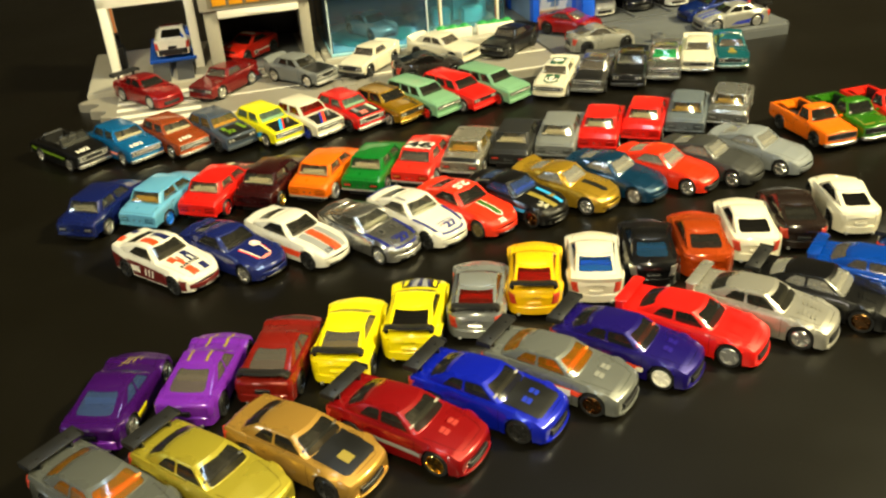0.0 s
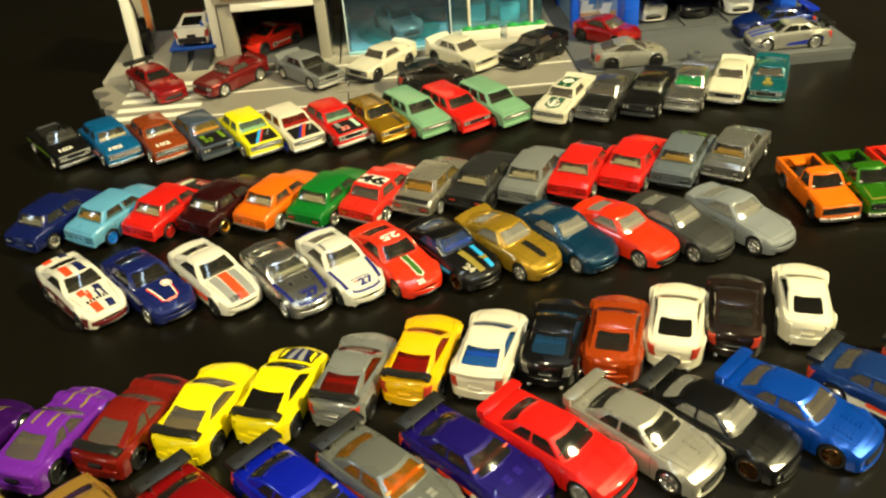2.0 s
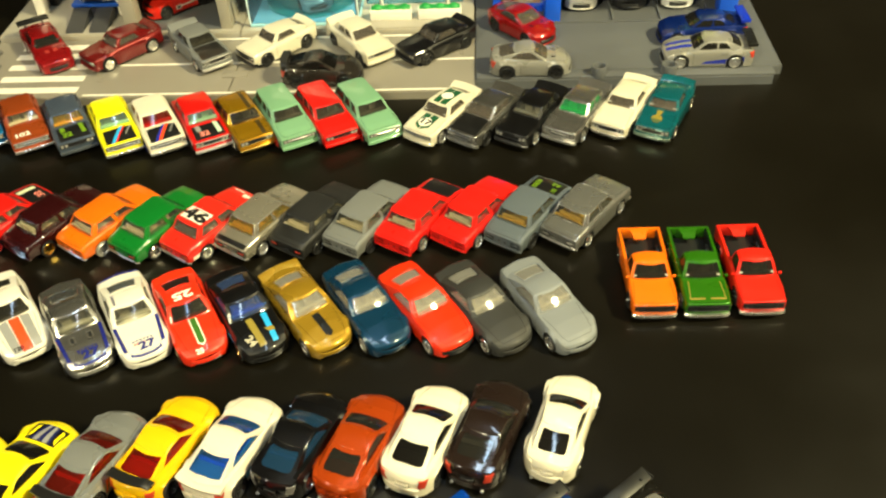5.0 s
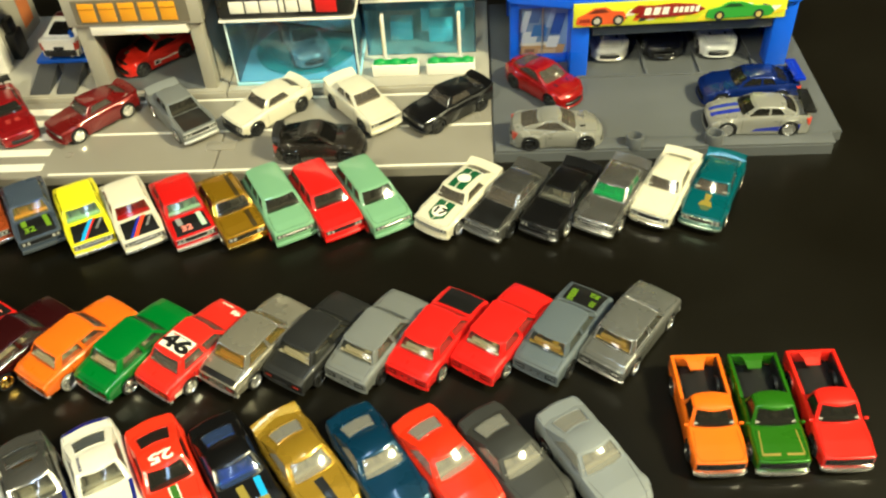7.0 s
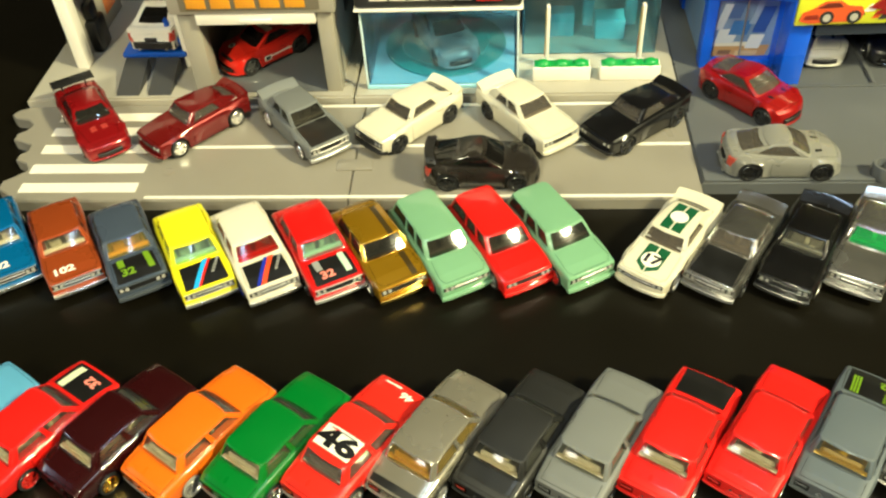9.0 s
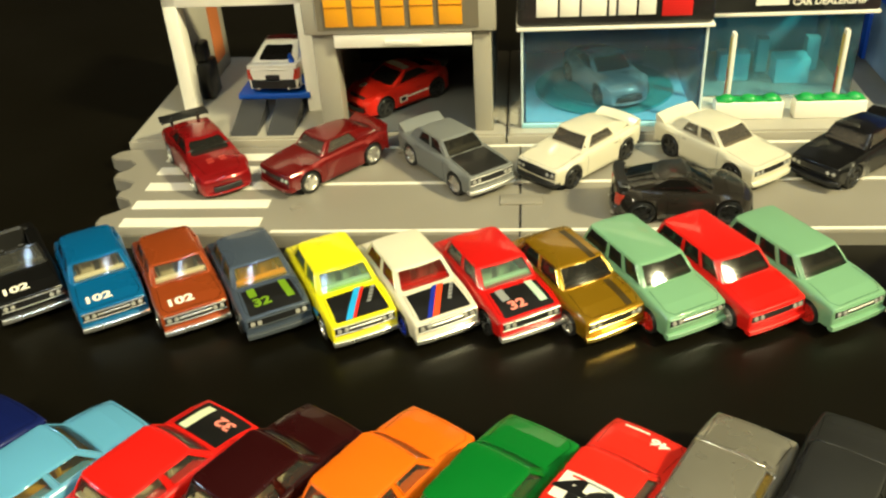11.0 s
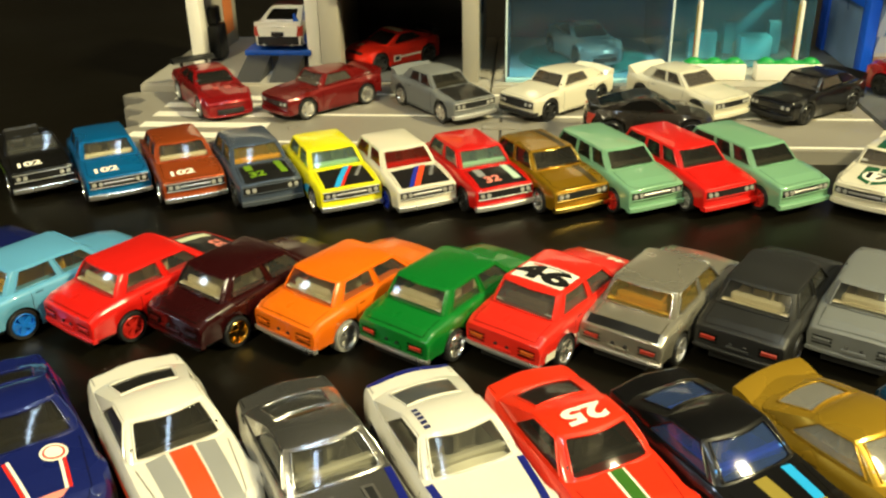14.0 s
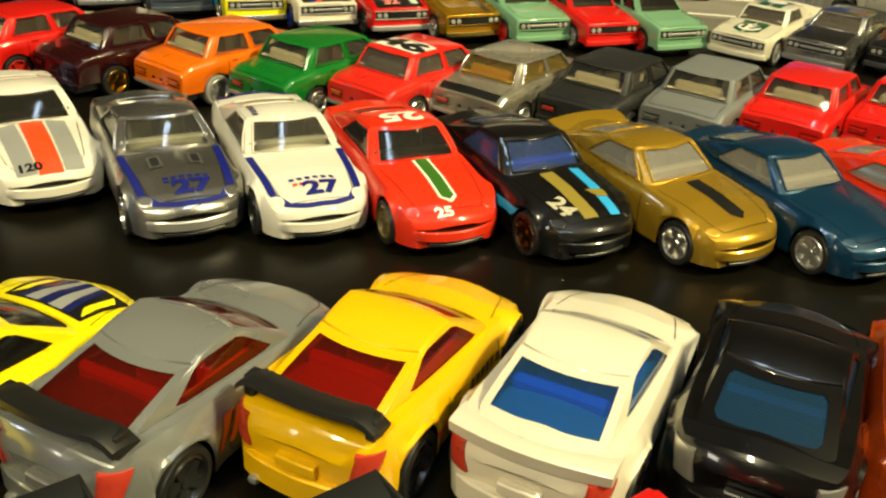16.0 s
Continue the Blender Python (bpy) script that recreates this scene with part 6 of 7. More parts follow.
beside("cream white toy coupe with a tall rear lip", "muscle", 0.2514, 0.7970, -101, WHITE_C, glass="haze", inner="grey", rim=BLACK_RIM)
beside("metallic teal toy coupe with gold bonnet badge", "muscle", 0.2815, 0.8024, -98, TEAL_C, glass="haze", inner="grey", rim=CHROME, bumper=surface("pale_green_chrome", (0.42, 0.55, 0.46), 0.25, 0.85, 0, 300, 0.08, 0.02),
       prints=[("deck", [(13.5, 2.0), (20, 1.2), (20, -1.8), (13.5, -2.6)], INK["gold"]), ("deck", [(20, 2.8), (24.5, 4.2), (24.5, -4.6), (20, -3.2)], INK["gold"]), ("deck", [(24.5, 4.2), (28.6, 2.0), (28.6, -1.4), (24.5, -4.6)], INK["olive"])])

# ---- row of boxy saloons seen from behind ----
GD = "toy saloons in the row seen from behind"
HOOD_D = [(17.2, 11), (33.2, 11.4), (33.2, -11.4), (17.2, -11)]


def saloon(label, x, y, colour_mat, h, **k):
    k.setdefault("bumper", colour_mat)
    return toy_car(label, "sedan", (x, y, 0), h, colour_mat, group=GD, **k)


saloon("dark blue toy saloon with pale interior", -0.1995, 0.5199, paint("101c58", 0.2), 78.5, glass="clear", inner="grey", tail=SILVER_TRIM)
saloon("sky blue toy saloon with yellow interior and blue wheels", -0.1600, 0.5303, paint("5c9cc0"), 74, glass="clear", inner="yellow", rim=BLUE_RIM, tail=paint("5c9cc0"))
saloon("red toy saloon with black bonnet and cream stripe", -0.1245, 0.5424, paint("d01a12"), 75.5, glass="clear", inner="beige", rim=RED_RIM, tail=paint("d01a12"), prints=[("deck", HOOD_D, INK["black"]), ("deck", [(17.8, 5), (31.5, 5), (31.5, 9), (17.8, 9)], INK["cream"], 0.2), ("text", "deck", "32", 27.5, -4, 6.4, 90, INK["pink"], 1.2)])
saloon("dark maroon toy saloon with beige interior", -0.0891, 0.5525, paint("2a0608", 0.1), 75, glass="clear", inner="beige", rim=GOLD_RIM, tail=paint("2a0608", 0.1))
saloon("bright orange toy saloon with beige interior", -0.0532, 0.5634, paint("e06808"), 74, glass="clear", inner="beige", rim=SILVER_TRIM, bumper=SILVER_TRIM, tail=paint("e06808"), tyre=surface("grey_tyre_plastic", "8c8a84", 0.5))
saloon("green toy saloon with beige interior", -0.0185, 0.5708, paint("0a6a22"), 75.5, glass="clear", inner="beige", bumper=SILVER_TRIM)
saloon("red and white toy racing saloon with black number 46", 0.0155, 0.5805, paint("d8281a"), 74, glass="haze", inner="grey", bumper=SILVER_TRIM, tail=AMBER,
       prints=[("roof", [(-16.0, 9.6), (-4.6, 9.8), (-4.6, -9.8), (-16.0, -9.6)], INK["white"]), ("text", "roof", "46", -11.0, 0, 11.8, -90, INK["black"], 1.7), ("roof", [(-6.4, 1.4), (-5.5, 1.4), (-5.5, -7), (-6.4, -7)], INK["grey"], 0.2), ("roof", [(-6.4, 7), (-5.5, 7), (-5.5, 2.4), (-6.4, 2.4)], INK["red"], 0.2), ("deck", [(31.6, 9), (32.6, 9), (32.6, 0), (31.6, 0)], INK["white"]), ("text", "deck", "46", 29, -5.0, 5.4, 90, INK["white"], 1.2),
               ("sides", [(-31, 4.5), (29, 4.5), (29, 9.4), (-31, 9.4)], INK["white"])])
saloon("silver toy saloon with black tail panel and amber interior", 0.0483, 0.5943, raw("aaa494"), 76, trim=CHROME, glass="yellow", inner="yellow", rim=SILVER_TRIM, bumper=SILVER_TRIM, grille=SILVER_TRIM, prints=[("deck", [(-34, 12), (-31, 12), (-31, -12), (-34, -12)], INK["black"])])
saloon("matt black toy saloon with beige interior", 0.0823, 0.6063, matt("1a1a19"), 76.5, glass="clear", inner="beige", rim=BLACK_RIM)
saloon("plain grey toy saloon with beige interior", 0.1148, 0.6173, matt("6a6c6a"), 77.5, glass="clear", inner="beige", rim=BLACK_RIM, tail=matt("6a6c6a"))
saloon("red toy saloon with cut-away bonnet showing a dark engine", 0.1468, 0.6288, paint("d81c14"), 77, glass="clear", inner="beige", tail=paint("d81c14"), prints=[("deck", [(17.4, 11), (34, 11.4), (34, -11.4), (17.4, -11)], INK["black"])])
saloon("bright red toy saloon with beige interior", 0.1820, 0.6423, paint("d81c14"), 73.5, glass="clear", inner="beige", tail=paint("d81c14"))
saloon("slate grey toy saloon with black bonnet and lime bars", 0.2150, 0.6523, matt("525a60"), 75, glass="clear", inner="yellow", rim=BLACK_RIM, tail=matt("525a60"), prints=[("deck", HOOD_D, INK["black"]), *[("deck", stripe(17.6, 29, y, y + 0.8, 0.9), INK["lime"], 0.2) for y in (5.0, 6.3, 7.6)], ("text", "deck", "32", 28.6, -5.0, 5.4, 90, INK["lime"], 1.2), *[("deck", [(18.6 + 1.4 * k, -8.2), (19.4 + 1.4 * k, -8.2), (19.4 + 1.4 * k, -5.0), (18.6 + 1.4 * k, -5.0)], INK["lime"], 0.2) for k in range(4)]])
saloon("silver grey toy saloon with amber interior", 0.2508, 0.6646, raw("8c8c88"), 71, trim=SILVER_TRIM, glass="clear", inner="yellow", bumper=SILVER_TRIM, tail=SILVER_TRIM)

# ---- row of long-nosed fastback sports cars ----
GE = "toy sports cars in the middle row"


def sports(label, x, y, mat, h, **k):
    return toy_car(label, "fastback", (x, y, 0), h, mat, group=GE, **k)


WH = paint("d6d1c4")
sports("white toy sports car with orange and navy stripes over maroon sides", -0.1321, 0.4428, WH, -32.2, glass="smoke", inner="grey", rim=BLACK_RIM, bumper=paint("5e1410"),
       prints=[("deck", stripe(23.5, 31.5, -6.4, -5.9, 4.6), INK["orange"]), ("deck", [(9.8, -7.6), (15.5, -7.2), (15.5, -3.2), (9.8, -3.4)], INK["orange"]), ("deck", [(15.5, -4.4), (21.0, -4.2), (21.0, -2.0), (15.5, -2.0)], INK["orange"]), ("deck", [(12.0, -2.6), (19.0, -2.6), (19.0, -1.2), (12.0, -1.2)], INK["orange"]), ("deck", stripe(9.8, 15.0, 2.2, 2.2, 4.4), INK["navy"]), ("deck", stripe(15.0, 21.0, 1.2, 1.2, 1.6), INK["navy"]), ("deck", stripe(15.0, 21.0, 4.6, 4.6, 1.6), INK["navy"]), ("deck", stripe(25.5, 31.5, 2.0, 1.8, 4.4), INK["navy"]),
               *[("deck", [(20.8 + 0.25 * (k % 2), -7.0 + 2.0 * k), (23.2, -7.0 + 2.0 * k), (23.2, -5.7 + 2.0 * k), (20.8 + 0.25 * (k % 2), -5.7 + 2.0 * k)], INK["black"], 0.2) for k in range(7)], ("roof", [(-13.5, -6.4), (0.5, -6.8), (0.5, -2.0), (-13.5, -2.0)], INK["orange"]), ("roof", [(-13.5, 1.6), (0.5, 1.6), (0.5, 6.2), (-13.5, 5.8)], INK["navy"]), ("deck", [(-34, -8.0), (-28.6, -7.6), (-28.6, -2.6), (-34, -2.8)], INK["orange"]), ("deck", [(-34, 2.2), (-28.6, 2.0), (-28.6, 7.0), (-34, 7.2)], INK["navy"]),
               ("sides", [(-34, 4), (0, 4), (0, 13.2), (-34, 14.8)], INK["wine"]), ("sides", [(0, 4), (33.5, 4), (33.5, 10.0), (0, 13.2)], INK["wine"]), ("sides", [(-13, 7.0), (-6, 7.0), (-6, 11.2), (-13, 11.2)], INK["white"], 0.25), *[("sides", [(-2 + 3 * k, 6.4), (-0.8 + 3 * k, 6.4), (0.4 + 3 * k, 11.2), (-0.8 + 3 * k, 11.2)], INK["white"], 0.25) for k in range(3)]])
sports("navy blue toy sports car with red and white outline stripes", -0.0938, 0.4532, paint("141e5c", 0.15), -32, glass="smoke", inner="dark", rim=CHROME,
       prints=[("deck", stripe(12, 27, -6.4, -4.6, 0.8), INK["white"]), ("deck", stripe(12, 27, -7.4, -5.6, 0.8), INK["red"]), ("deck", stripe(12, 27, 5.6, 3.8, 0.8), INK["white"]), ("deck", stripe(12, 27, 6.6, 4.8, 0.8), INK["red"]), ("deck", [(27, -4.6), (29, -2.5), (29, 2.5), (27, 4.6)], INK["pink"], 0.1),
               ("disc", "deck", 14.5, 4.6, 3.4, INK["white"], 0.22), ("disc", "deck", 14.5, 4.6, 2.7, INK["red"], 0.27), ("disc", "deck", 14.5, 4.6, 2.2, INK["white"], 0.32), ("text", "deck", "5", 14.5, 4.6, 4.0, 90, INK["navy"])])
sports("white toy sports car with orange centre and grey side stripes", -0.0571, 0.4672, WH, -34.5, glass="smoke", inner="dark", rim=BLACK_RIM,
       prints=[("deck", stripe(9.5, 34.0, -3.0, -2.8, 6.0), INK["orange"]), ("deck", stripe(9.5, 33.6, -9.0, -8.0, 5.0), INK["grey"]), ("deck", stripe(9.5, 33.6, 3.8, 3.6, 5.0), INK["grey"]), ("text", "deck", "120", 31.4, -4.6, 3.6, 90, INK["black"], 1.15), ("sides", [(-30, 6), (20, 6.6), (20, 10.6), (-30, 11.6)], INK["orange"])])
sports("bare metal toy sports car with blue band and number 27", -0.0130, 0.4716, polished(0.44), -39, glass="clear", inner="grey", rim=CHROME, bumper=SILVER_TRIM,
       prints=[("deck", stripe(9, 28, -13.4, -12.0, 2.0), INK["navyblue"]), ("deck", stripe(9, 28, 11.4, 10.0, 2.0), INK["navyblue"]), ("deck", [(28, -12.0), (32.4, -9.0), (31.4, -7.4), (28, -10.0)], INK["navyblue"]), ("deck", [(28, 10.0), (31.4, 7.4), (32.4, 9.0), (28, 12.0)], INK["navyblue"]), ("deck", [(31.4, -7.4), (32.4, -9.0), (33.6, -4.0), (32.2, -3.6)], INK["navyblue"]), ("deck", [(32.2, 3.6), (33.6, 4.0), (32.4, 9.0), (31.4, 7.4)], INK["navyblue"]), ("deck", [(32.2, -3.6), (33.6, -4.0), (33.6, 4.0), (32.2, 3.6)], INK["navyblue"]), ("text", "deck", "27", 27.8, 1.4, 7.0, 90, INK["navyblue"], 1.35), *[("deck", [(23.2 + 1.3 * q, -5 + 2.0 * k), (24.0 + 1.3 * q, -4.8 + 2.0 * k), (24.0 + 1.3 * q, -3.5 + 2.0 * k), (23.2 + 1.3 * q, -3.7 + 2.0 * k)], INK["navyblue"]) for k in range(6) for q in (0, 1)], *[("deck", [(13, y), (18.5, y), (18.5, y + 3.4), (13, y + 3.4)], CHROME, 0.35) for y in (-6.8, 3.4)], *[("deck", [(13.8, y), (17.8, y), (17.8, y + 2.0), (13.8, y + 2.0)], UNDER, 0.42) for y in (-6.1, 4.1)], ("roof", [(-13, 5), (-11, 5), (-11, -5), (-13, -5)], INK["brown"])])
sports("white toy sports car with navy band and number 27", 0.0155, 0.4884, WH, -42, glass="clear", inner="grey", rim=BLACK_RIM,
       prints=[("deck", stripe(9, 28, -13.4, -12.0, 2.0), INK["navyblue"]), ("deck", stripe(9, 28, 11.4, 10.0, 2.0), INK["navyblue"]), ("deck", [(28, -12.0), (32.4, -9.0), (31.4, -7.4), (28, -10.0)], INK["navyblue"]), ("deck", [(28, 10.0), (31.4, 7.4), (32.4, 9.0), (28, 12.0)], INK["navyblue"]), ("deck", [(31.4, -7.4), (32.4, -9.0), (33.6, -4.0), (32.2, -3.6)], INK["navyblue"]), ("deck", [(32.2, 3.6), (33.6, 4.0), (32.4, 9.0), (31.4, 7.4)], INK["navyblue"]), ("deck", [(32.2, -3.6), (33.6, -4.0), (33.6, 4.0), (32.2, 3.6)], INK["navyblue"]), ("text", "deck", "27", 27.8, 1.4, 7.0, 90, INK["navyblue"], 1.3),
               *[("deck", [(23.0, -6.0 + 2.1 * k), (24.0, -5.8 + 2.1 * k), (24.0, -4.5 + 2.1 * k), (23.0, -4.7 + 2.1 * k)], INK["navyblue"]) for k in range(6)], *[("deck", [(25.0, -5.4 + 1.7 * k), (26.0, -5.4 + 1.7 * k), (26.0, -4.2 + 1.7 * k), (25.0, -4.2 + 1.7 * k)], INK["red"]) for k in range(7)], ("deck", [(-34.6, 11.6), (-31.0, 12.4), (-31.0, -12.4), (-34.6, -11.6)], INK["navyblue"], 0.2), *[("roof", [(-10.5 + 1.9 * k, -8.2), (-9.2 + 1.9 * k, -8.2), (-9.2 + 1.9 * k, -6.6), (-10.5 + 1.9 * k, -6.6)], INK["navy"]) for k in range(5)]])
sports("orange red toy sports car with green stripe and number 25", 0.0466, 0.5003, paint("de3014"), -41.9, glass="smoke", inner="dark", rim=surface("bronze_rim_plastic", "7a6c48", 0.35, 0.5),
       prints=[("deck", stripe(9.8, 27.5, -2.4, -2.4, 4.8), INK["white"]), ("deck", stripe(9.8, 27.2, -1.7, -1.7, 3.4), INK["green"], 0.2), ("deck", [(27.5, -2.4), (29.6, -0.3), (29.6, 0.3), (27.5, 2.4)], INK["white"]), ("deck", [(27.2, -1.7), (28.6, -0.2), (28.6, 0.2), (27.2, 1.7)], INK["green"], 0.2), ("text", "deck", "25", 32.4, -3.0, 3.9, 90, INK["white"], 1.2), ("text", "roof", "25", -4.6, 0.0, 8.2, -90, INK["white"], 1.5)])
sports("gloss black toy sports car with blue and olive stripes", 0.0790, 0.5120, paint("0a0a0b"), -39.3, glass="bluish", inner="blue", rim=BRONZE_RIM,
       prints=[("deck", stripe(11, 31, -4.4, -3.6, 4.0), INK["gold"]), ("deck", stripe(10, 31, 5.4, 4.4, 3.4), INK["sky"]), ("deck", [(21, 3), (24, 5.0), (24, 8.6), (21, 8.6)], INK["gold"], 0.2), ("text", "deck", "24", 25.5, -7.0, 6.2, 12, INK["pale"], 1.15), ("sides", [(-20, 8.4), (20, 8.4), (20, 11.0), (-20, 11.2)], INK["sky"])])
sports("metallic gold toy sports car with black bonnet stripe", 0.1123, 0.5256, paint("a88424", 0.5), -35, glass="mist", inner="grey", rim=CHROME, wing="duck",
       prints=[("deck", stripe(11.5, 27, -2.6, -2.2, 4.8), INK["black"]), ("deck", [(27, -2.2), (29, -0.3), (29, 0.3), (27, 2.6)], INK["black"])])
sports("metallic dark petrol blue toy sports car with grey interior", 0.1457, 0.5385, paint("0a3450", 0.35), -39, glass="mist", inner="grey", rim=SILVER_TRIM)
sports("orange red toy sports car with grey interior", 0.1802, 0.5481, paint("d82e0e"), -35.5, glass="mist", inner="grey", rim=CHROME, bumper=BLACK_PLASTIC)
sports("matt charcoal toy sports car with grey interior", 0.2122, 0.5588, matt("2c2c2a"), -37, glass="mist", inner="grey", rim=CHROME)
sports("plain grey toy sports car with grey interior", 0.2486, 0.5724, matt("74787a"), -41, glass="mist", inner="grey", rim=CHROME)

# ---- row of rounded sports coupes seen from behind ----
GF = "toy coupes in the row seen from behind"


def rear_coupe(label, style, x, y, mat, h=87, **k):
    return toy_car(label, style, tail_at(style, x - 0.0010, y, h), h, mat, group=GF, **k)


PURPLE, LILAC = paint("380a5c", 0.3), paint("6a24a0", 0.1)
rear_coupe("metallic dark purple toy coupe with gold prints", "hatch", -0.1151, 0.2826, PURPLE, 86, glass="bluish", inner="grey", rim=CHROME, bumper=LILAC, tail=PURPLE, prints=[*[("deck", stripe(15 + 2 * k, 24 + k, 6 - 3 * k, 2 - 2 * k, 0.7), INK["gold"]) for k in range(4)], ("deck", stripe(17, 19, -5, 6, 0.8), INK["gold"]), ("sides", [(-22, 5), (-6, 5), (-4, 9), (-24, 9)], INK["yellow"])])
rear_coupe("lilac purple toy coupe with twin yellow stripes", "hatch", -0.0772, 0.2980, LILAC, 86, glass="haze", inner="grey", rim=BLACK_RIM, tail=LILAC, lights=LILAC,
           prints=[("deck", stripe(14, 31, -5.5, -5, 1.4), INK["gold"]), ("deck", stripe(14, 31, 4.1, 3.6, 1.4), INK["gold"]), ("roof", [(-8, -5.2), (1.5, -5.2), (1.5, -3.8), (-8, -3.8)], INK["gold"]), ("roof", [(-8, 3.8), (1.5, 3.8), (1.5, 5.2), (-8, 5.2)], INK["gold"])])
rear_coupe("dark red toy coupe with low black wing", "hatch", -0.0437, 0.3130, paint("7a1810", 0.2), 85, glass="haze", inner="dark", rim=BLACK_RIM, wing="gt", prints=[("deck", [(24, 9), (30, 8), (30, -8), (24, -9)], INK["black"])], tail=paint("7a1810", 0.2))
YEL = paint("ecd80c")
rear_coupe("yellow toy coupe with louvred rear window and black wing", "coupe", -0.0105, 0.3264, YEL, 86, glass="haze", inner="dark", rim=BLACK_RIM, wing="gt", tail=YEL, plate=YEL)
rear_coupe("yellow toy coupe with black bonnet print and wing", "coupe", 0.0223, 0.3440, YEL, 87, glass="dark", inner="dark", rim=BLACK_RIM, wing="gt", tail=YEL, plate=YEL,
           prints=[("deck", [(15.5, 9.6), (28, 10.6), (28, -10.6), (15.5, -9.6)], INK["black"]), ("deck", [(16, -4.6), (28, -2.6), (28, 2.6), (16, 4.6)], INK["grey"], 0.2), ("deck", [(16, -1.4), (28, -1.0), (28, 1.0), (16, 1.4)], INK["navy"], 0.24), ("deck", [(16, -6.4), (28, -4.2), (28, -2.6), (16, -4.6)], INK["navy"], 0.22), ("deck", [(16, 4.6), (28, 2.6), (28, 4.2), (16, 6.4)], INK["navy"], 0.22),
                   ("deck", [(16.6, -8.8), (19.0, -7.0), (27, -6.8), (25.4, -8.8)], INK["yellow"], 0.22), ("deck", [(16.6, 8.8), (25.4, 8.8), (27, 6.8), (19.0, 7.0)], INK["yellow"], 0.22)])
rear_coupe("silver grey toy coupe with red windows and black wing", "coupe", 0.0547, 0.3613, paint("848684", 0.35), 87, glass="red", inner="red", rim=BLACK_RIM, wing="gt", prints=[*[("sides", [(-12 + 3.1 * k, 6.5), (-10.4 + 3.1 * k, 6.5), (-7.2 + 3.1 * k, 12.6), (-9.6 + 3.1 * k, 12.6)], INK["tiger"], 0.18) for k in range(10)], *[("sides", [(-10.6 + 3.1 * k, 7), (-9.9 + 3.1 * k, 7), (-7.0 + 3.1 * k, 12.2), (-7.6 + 3.1 * k, 12.2)], INK["black"], 0.22) for k in range(0, 10, 2)]], plate=SILVER_TRIM)
rear_coupe("golden yellow toy coupe with red windows and black wing", "coupe", 0.0852, 0.3816, paint("e8b408"), 87, glass="red", inner="red", rim=BLACK_RIM, wing="gt", plate=paint("e8b408"), prints=[*[("sides", [(0 + 2.2 * k, 8.8), (1.5 + 2.2 * k, 8.8), (2.0 + 2.2 * k, 10.8), (0.5 + 2.2 * k, 10.8)], INK["brown"], 0.18) for k in range(7)], *[("sides", [(-16 + 2.0 * k, 7.0), (-14.7 + 2.0 * k, 7.0), (-14.2 + 2.0 * k, 8.6), (-15.5 + 2.0 * k, 8.6)], INK["orange"], 0.18) for k in range(6)]])
rear_coupe("white toy coupe with blue windows and red lamps", "coupe", 0.1185, 0.3916, paint("d8d0bc"), 87, glass="blue", inner="blue", rim=BLACK_RIM, wing="duck", plate=paint("d8d0bc"), prints=[("sides", [(-22, 6), (-10, 6), (-6, 10), (-20, 11.5)], INK["teal"], 0.18), ("sides", [(-19, 7), (-15, 7), (-13, 9.5), (-17, 10)], INK["tiger"], 0.24), ("sides", [(-9, 6.5), (4, 6), (8, 8.6), (-6, 9.6)], INK["teal"], 0.18), ("sides", [(-24, 6.4), (-22, 6.2), (-20, 9), (-22, 9.4)], INK["navy"], 0.24)])
rear_coupe("gloss black toy coupe with blue windows", "soft_coupe", 0.1507, 0.4058, paint("08080a"), 87, glass="blue", inner="dark", rim=CHROME, tail=SILVER_TRIM)
rear_coupe("metallic copper orange toy coupe", "soft_coupe", 0.1815, 0.4132, paint("aa3e0c", 0.3), 88, glass="smoke", inner="dark", rim=BLACK_RIM, tail=paint("aa3e0c", 0.3), plate=paint("aa3e0c", 0.3))
rear_coupe("cream white toy coupe with red tail lamps", "soft_coupe", 0.2114, 0.4290, paint("e0d8c0"), 87, glass="dark", inner="dark", rim=BLACK_RIM, plate=paint("e0d8c0"))
rear_coupe("dark brown black toy coupe with red tail lamps", "soft_coupe", 0.2411, 0.4421, paint("221814", 0.2), 87, glass="smoke", inner="grey", rim=BLACK_RIM)
rear_coupe("cream white toy coupe with wide rear wings", "hip_coupe", 0.2778, 0.4572, paint("e0d8c0"), 89, glass="dark", inner="dark", rim=BLACK_RIM, tail=paint("e0d8c0"), plate=paint("e0d8c0"))

# ---- front row of winged racing coupes ----
GG = "winged toy coupes in the front row"


def winged(label, x, y, mat, h, **k):
    k.setdefault("rim", CHROME)
    return toy_car(label, "racer", (x, y, 0), h, mat, group=GG, **k)


VENT = {"pink": paint("b84038", 0.2), "grey": paint("8e8e86", 0.2), "navy": paint("2a1c84", 0.2), "blue": paint("2438b8", 0.2)}


def vents(c, x0=19):
    return [("deck", [(x0 + 2.3 * i, y), (x0 + 2.3 * i + 1.9, y), (x0 + 2.3 * i + 1.9, y + 3.6), (x0 + 2.3 * i, y + 3.6)], VENT[c], 0.35) for i in (0, 1) for y in (1.6, -5.2)]


def louvres(mat):
    return [("deck", [(18 + 2.0 * k, y), (19.0 + 2.0 * k, y), (19.0 + 2.0 * k, y + 5.2), (18 + 2.0 * k, y + 5.2)], mat, 0.55) for k in range(5) for y in (1.8, -7.0)]


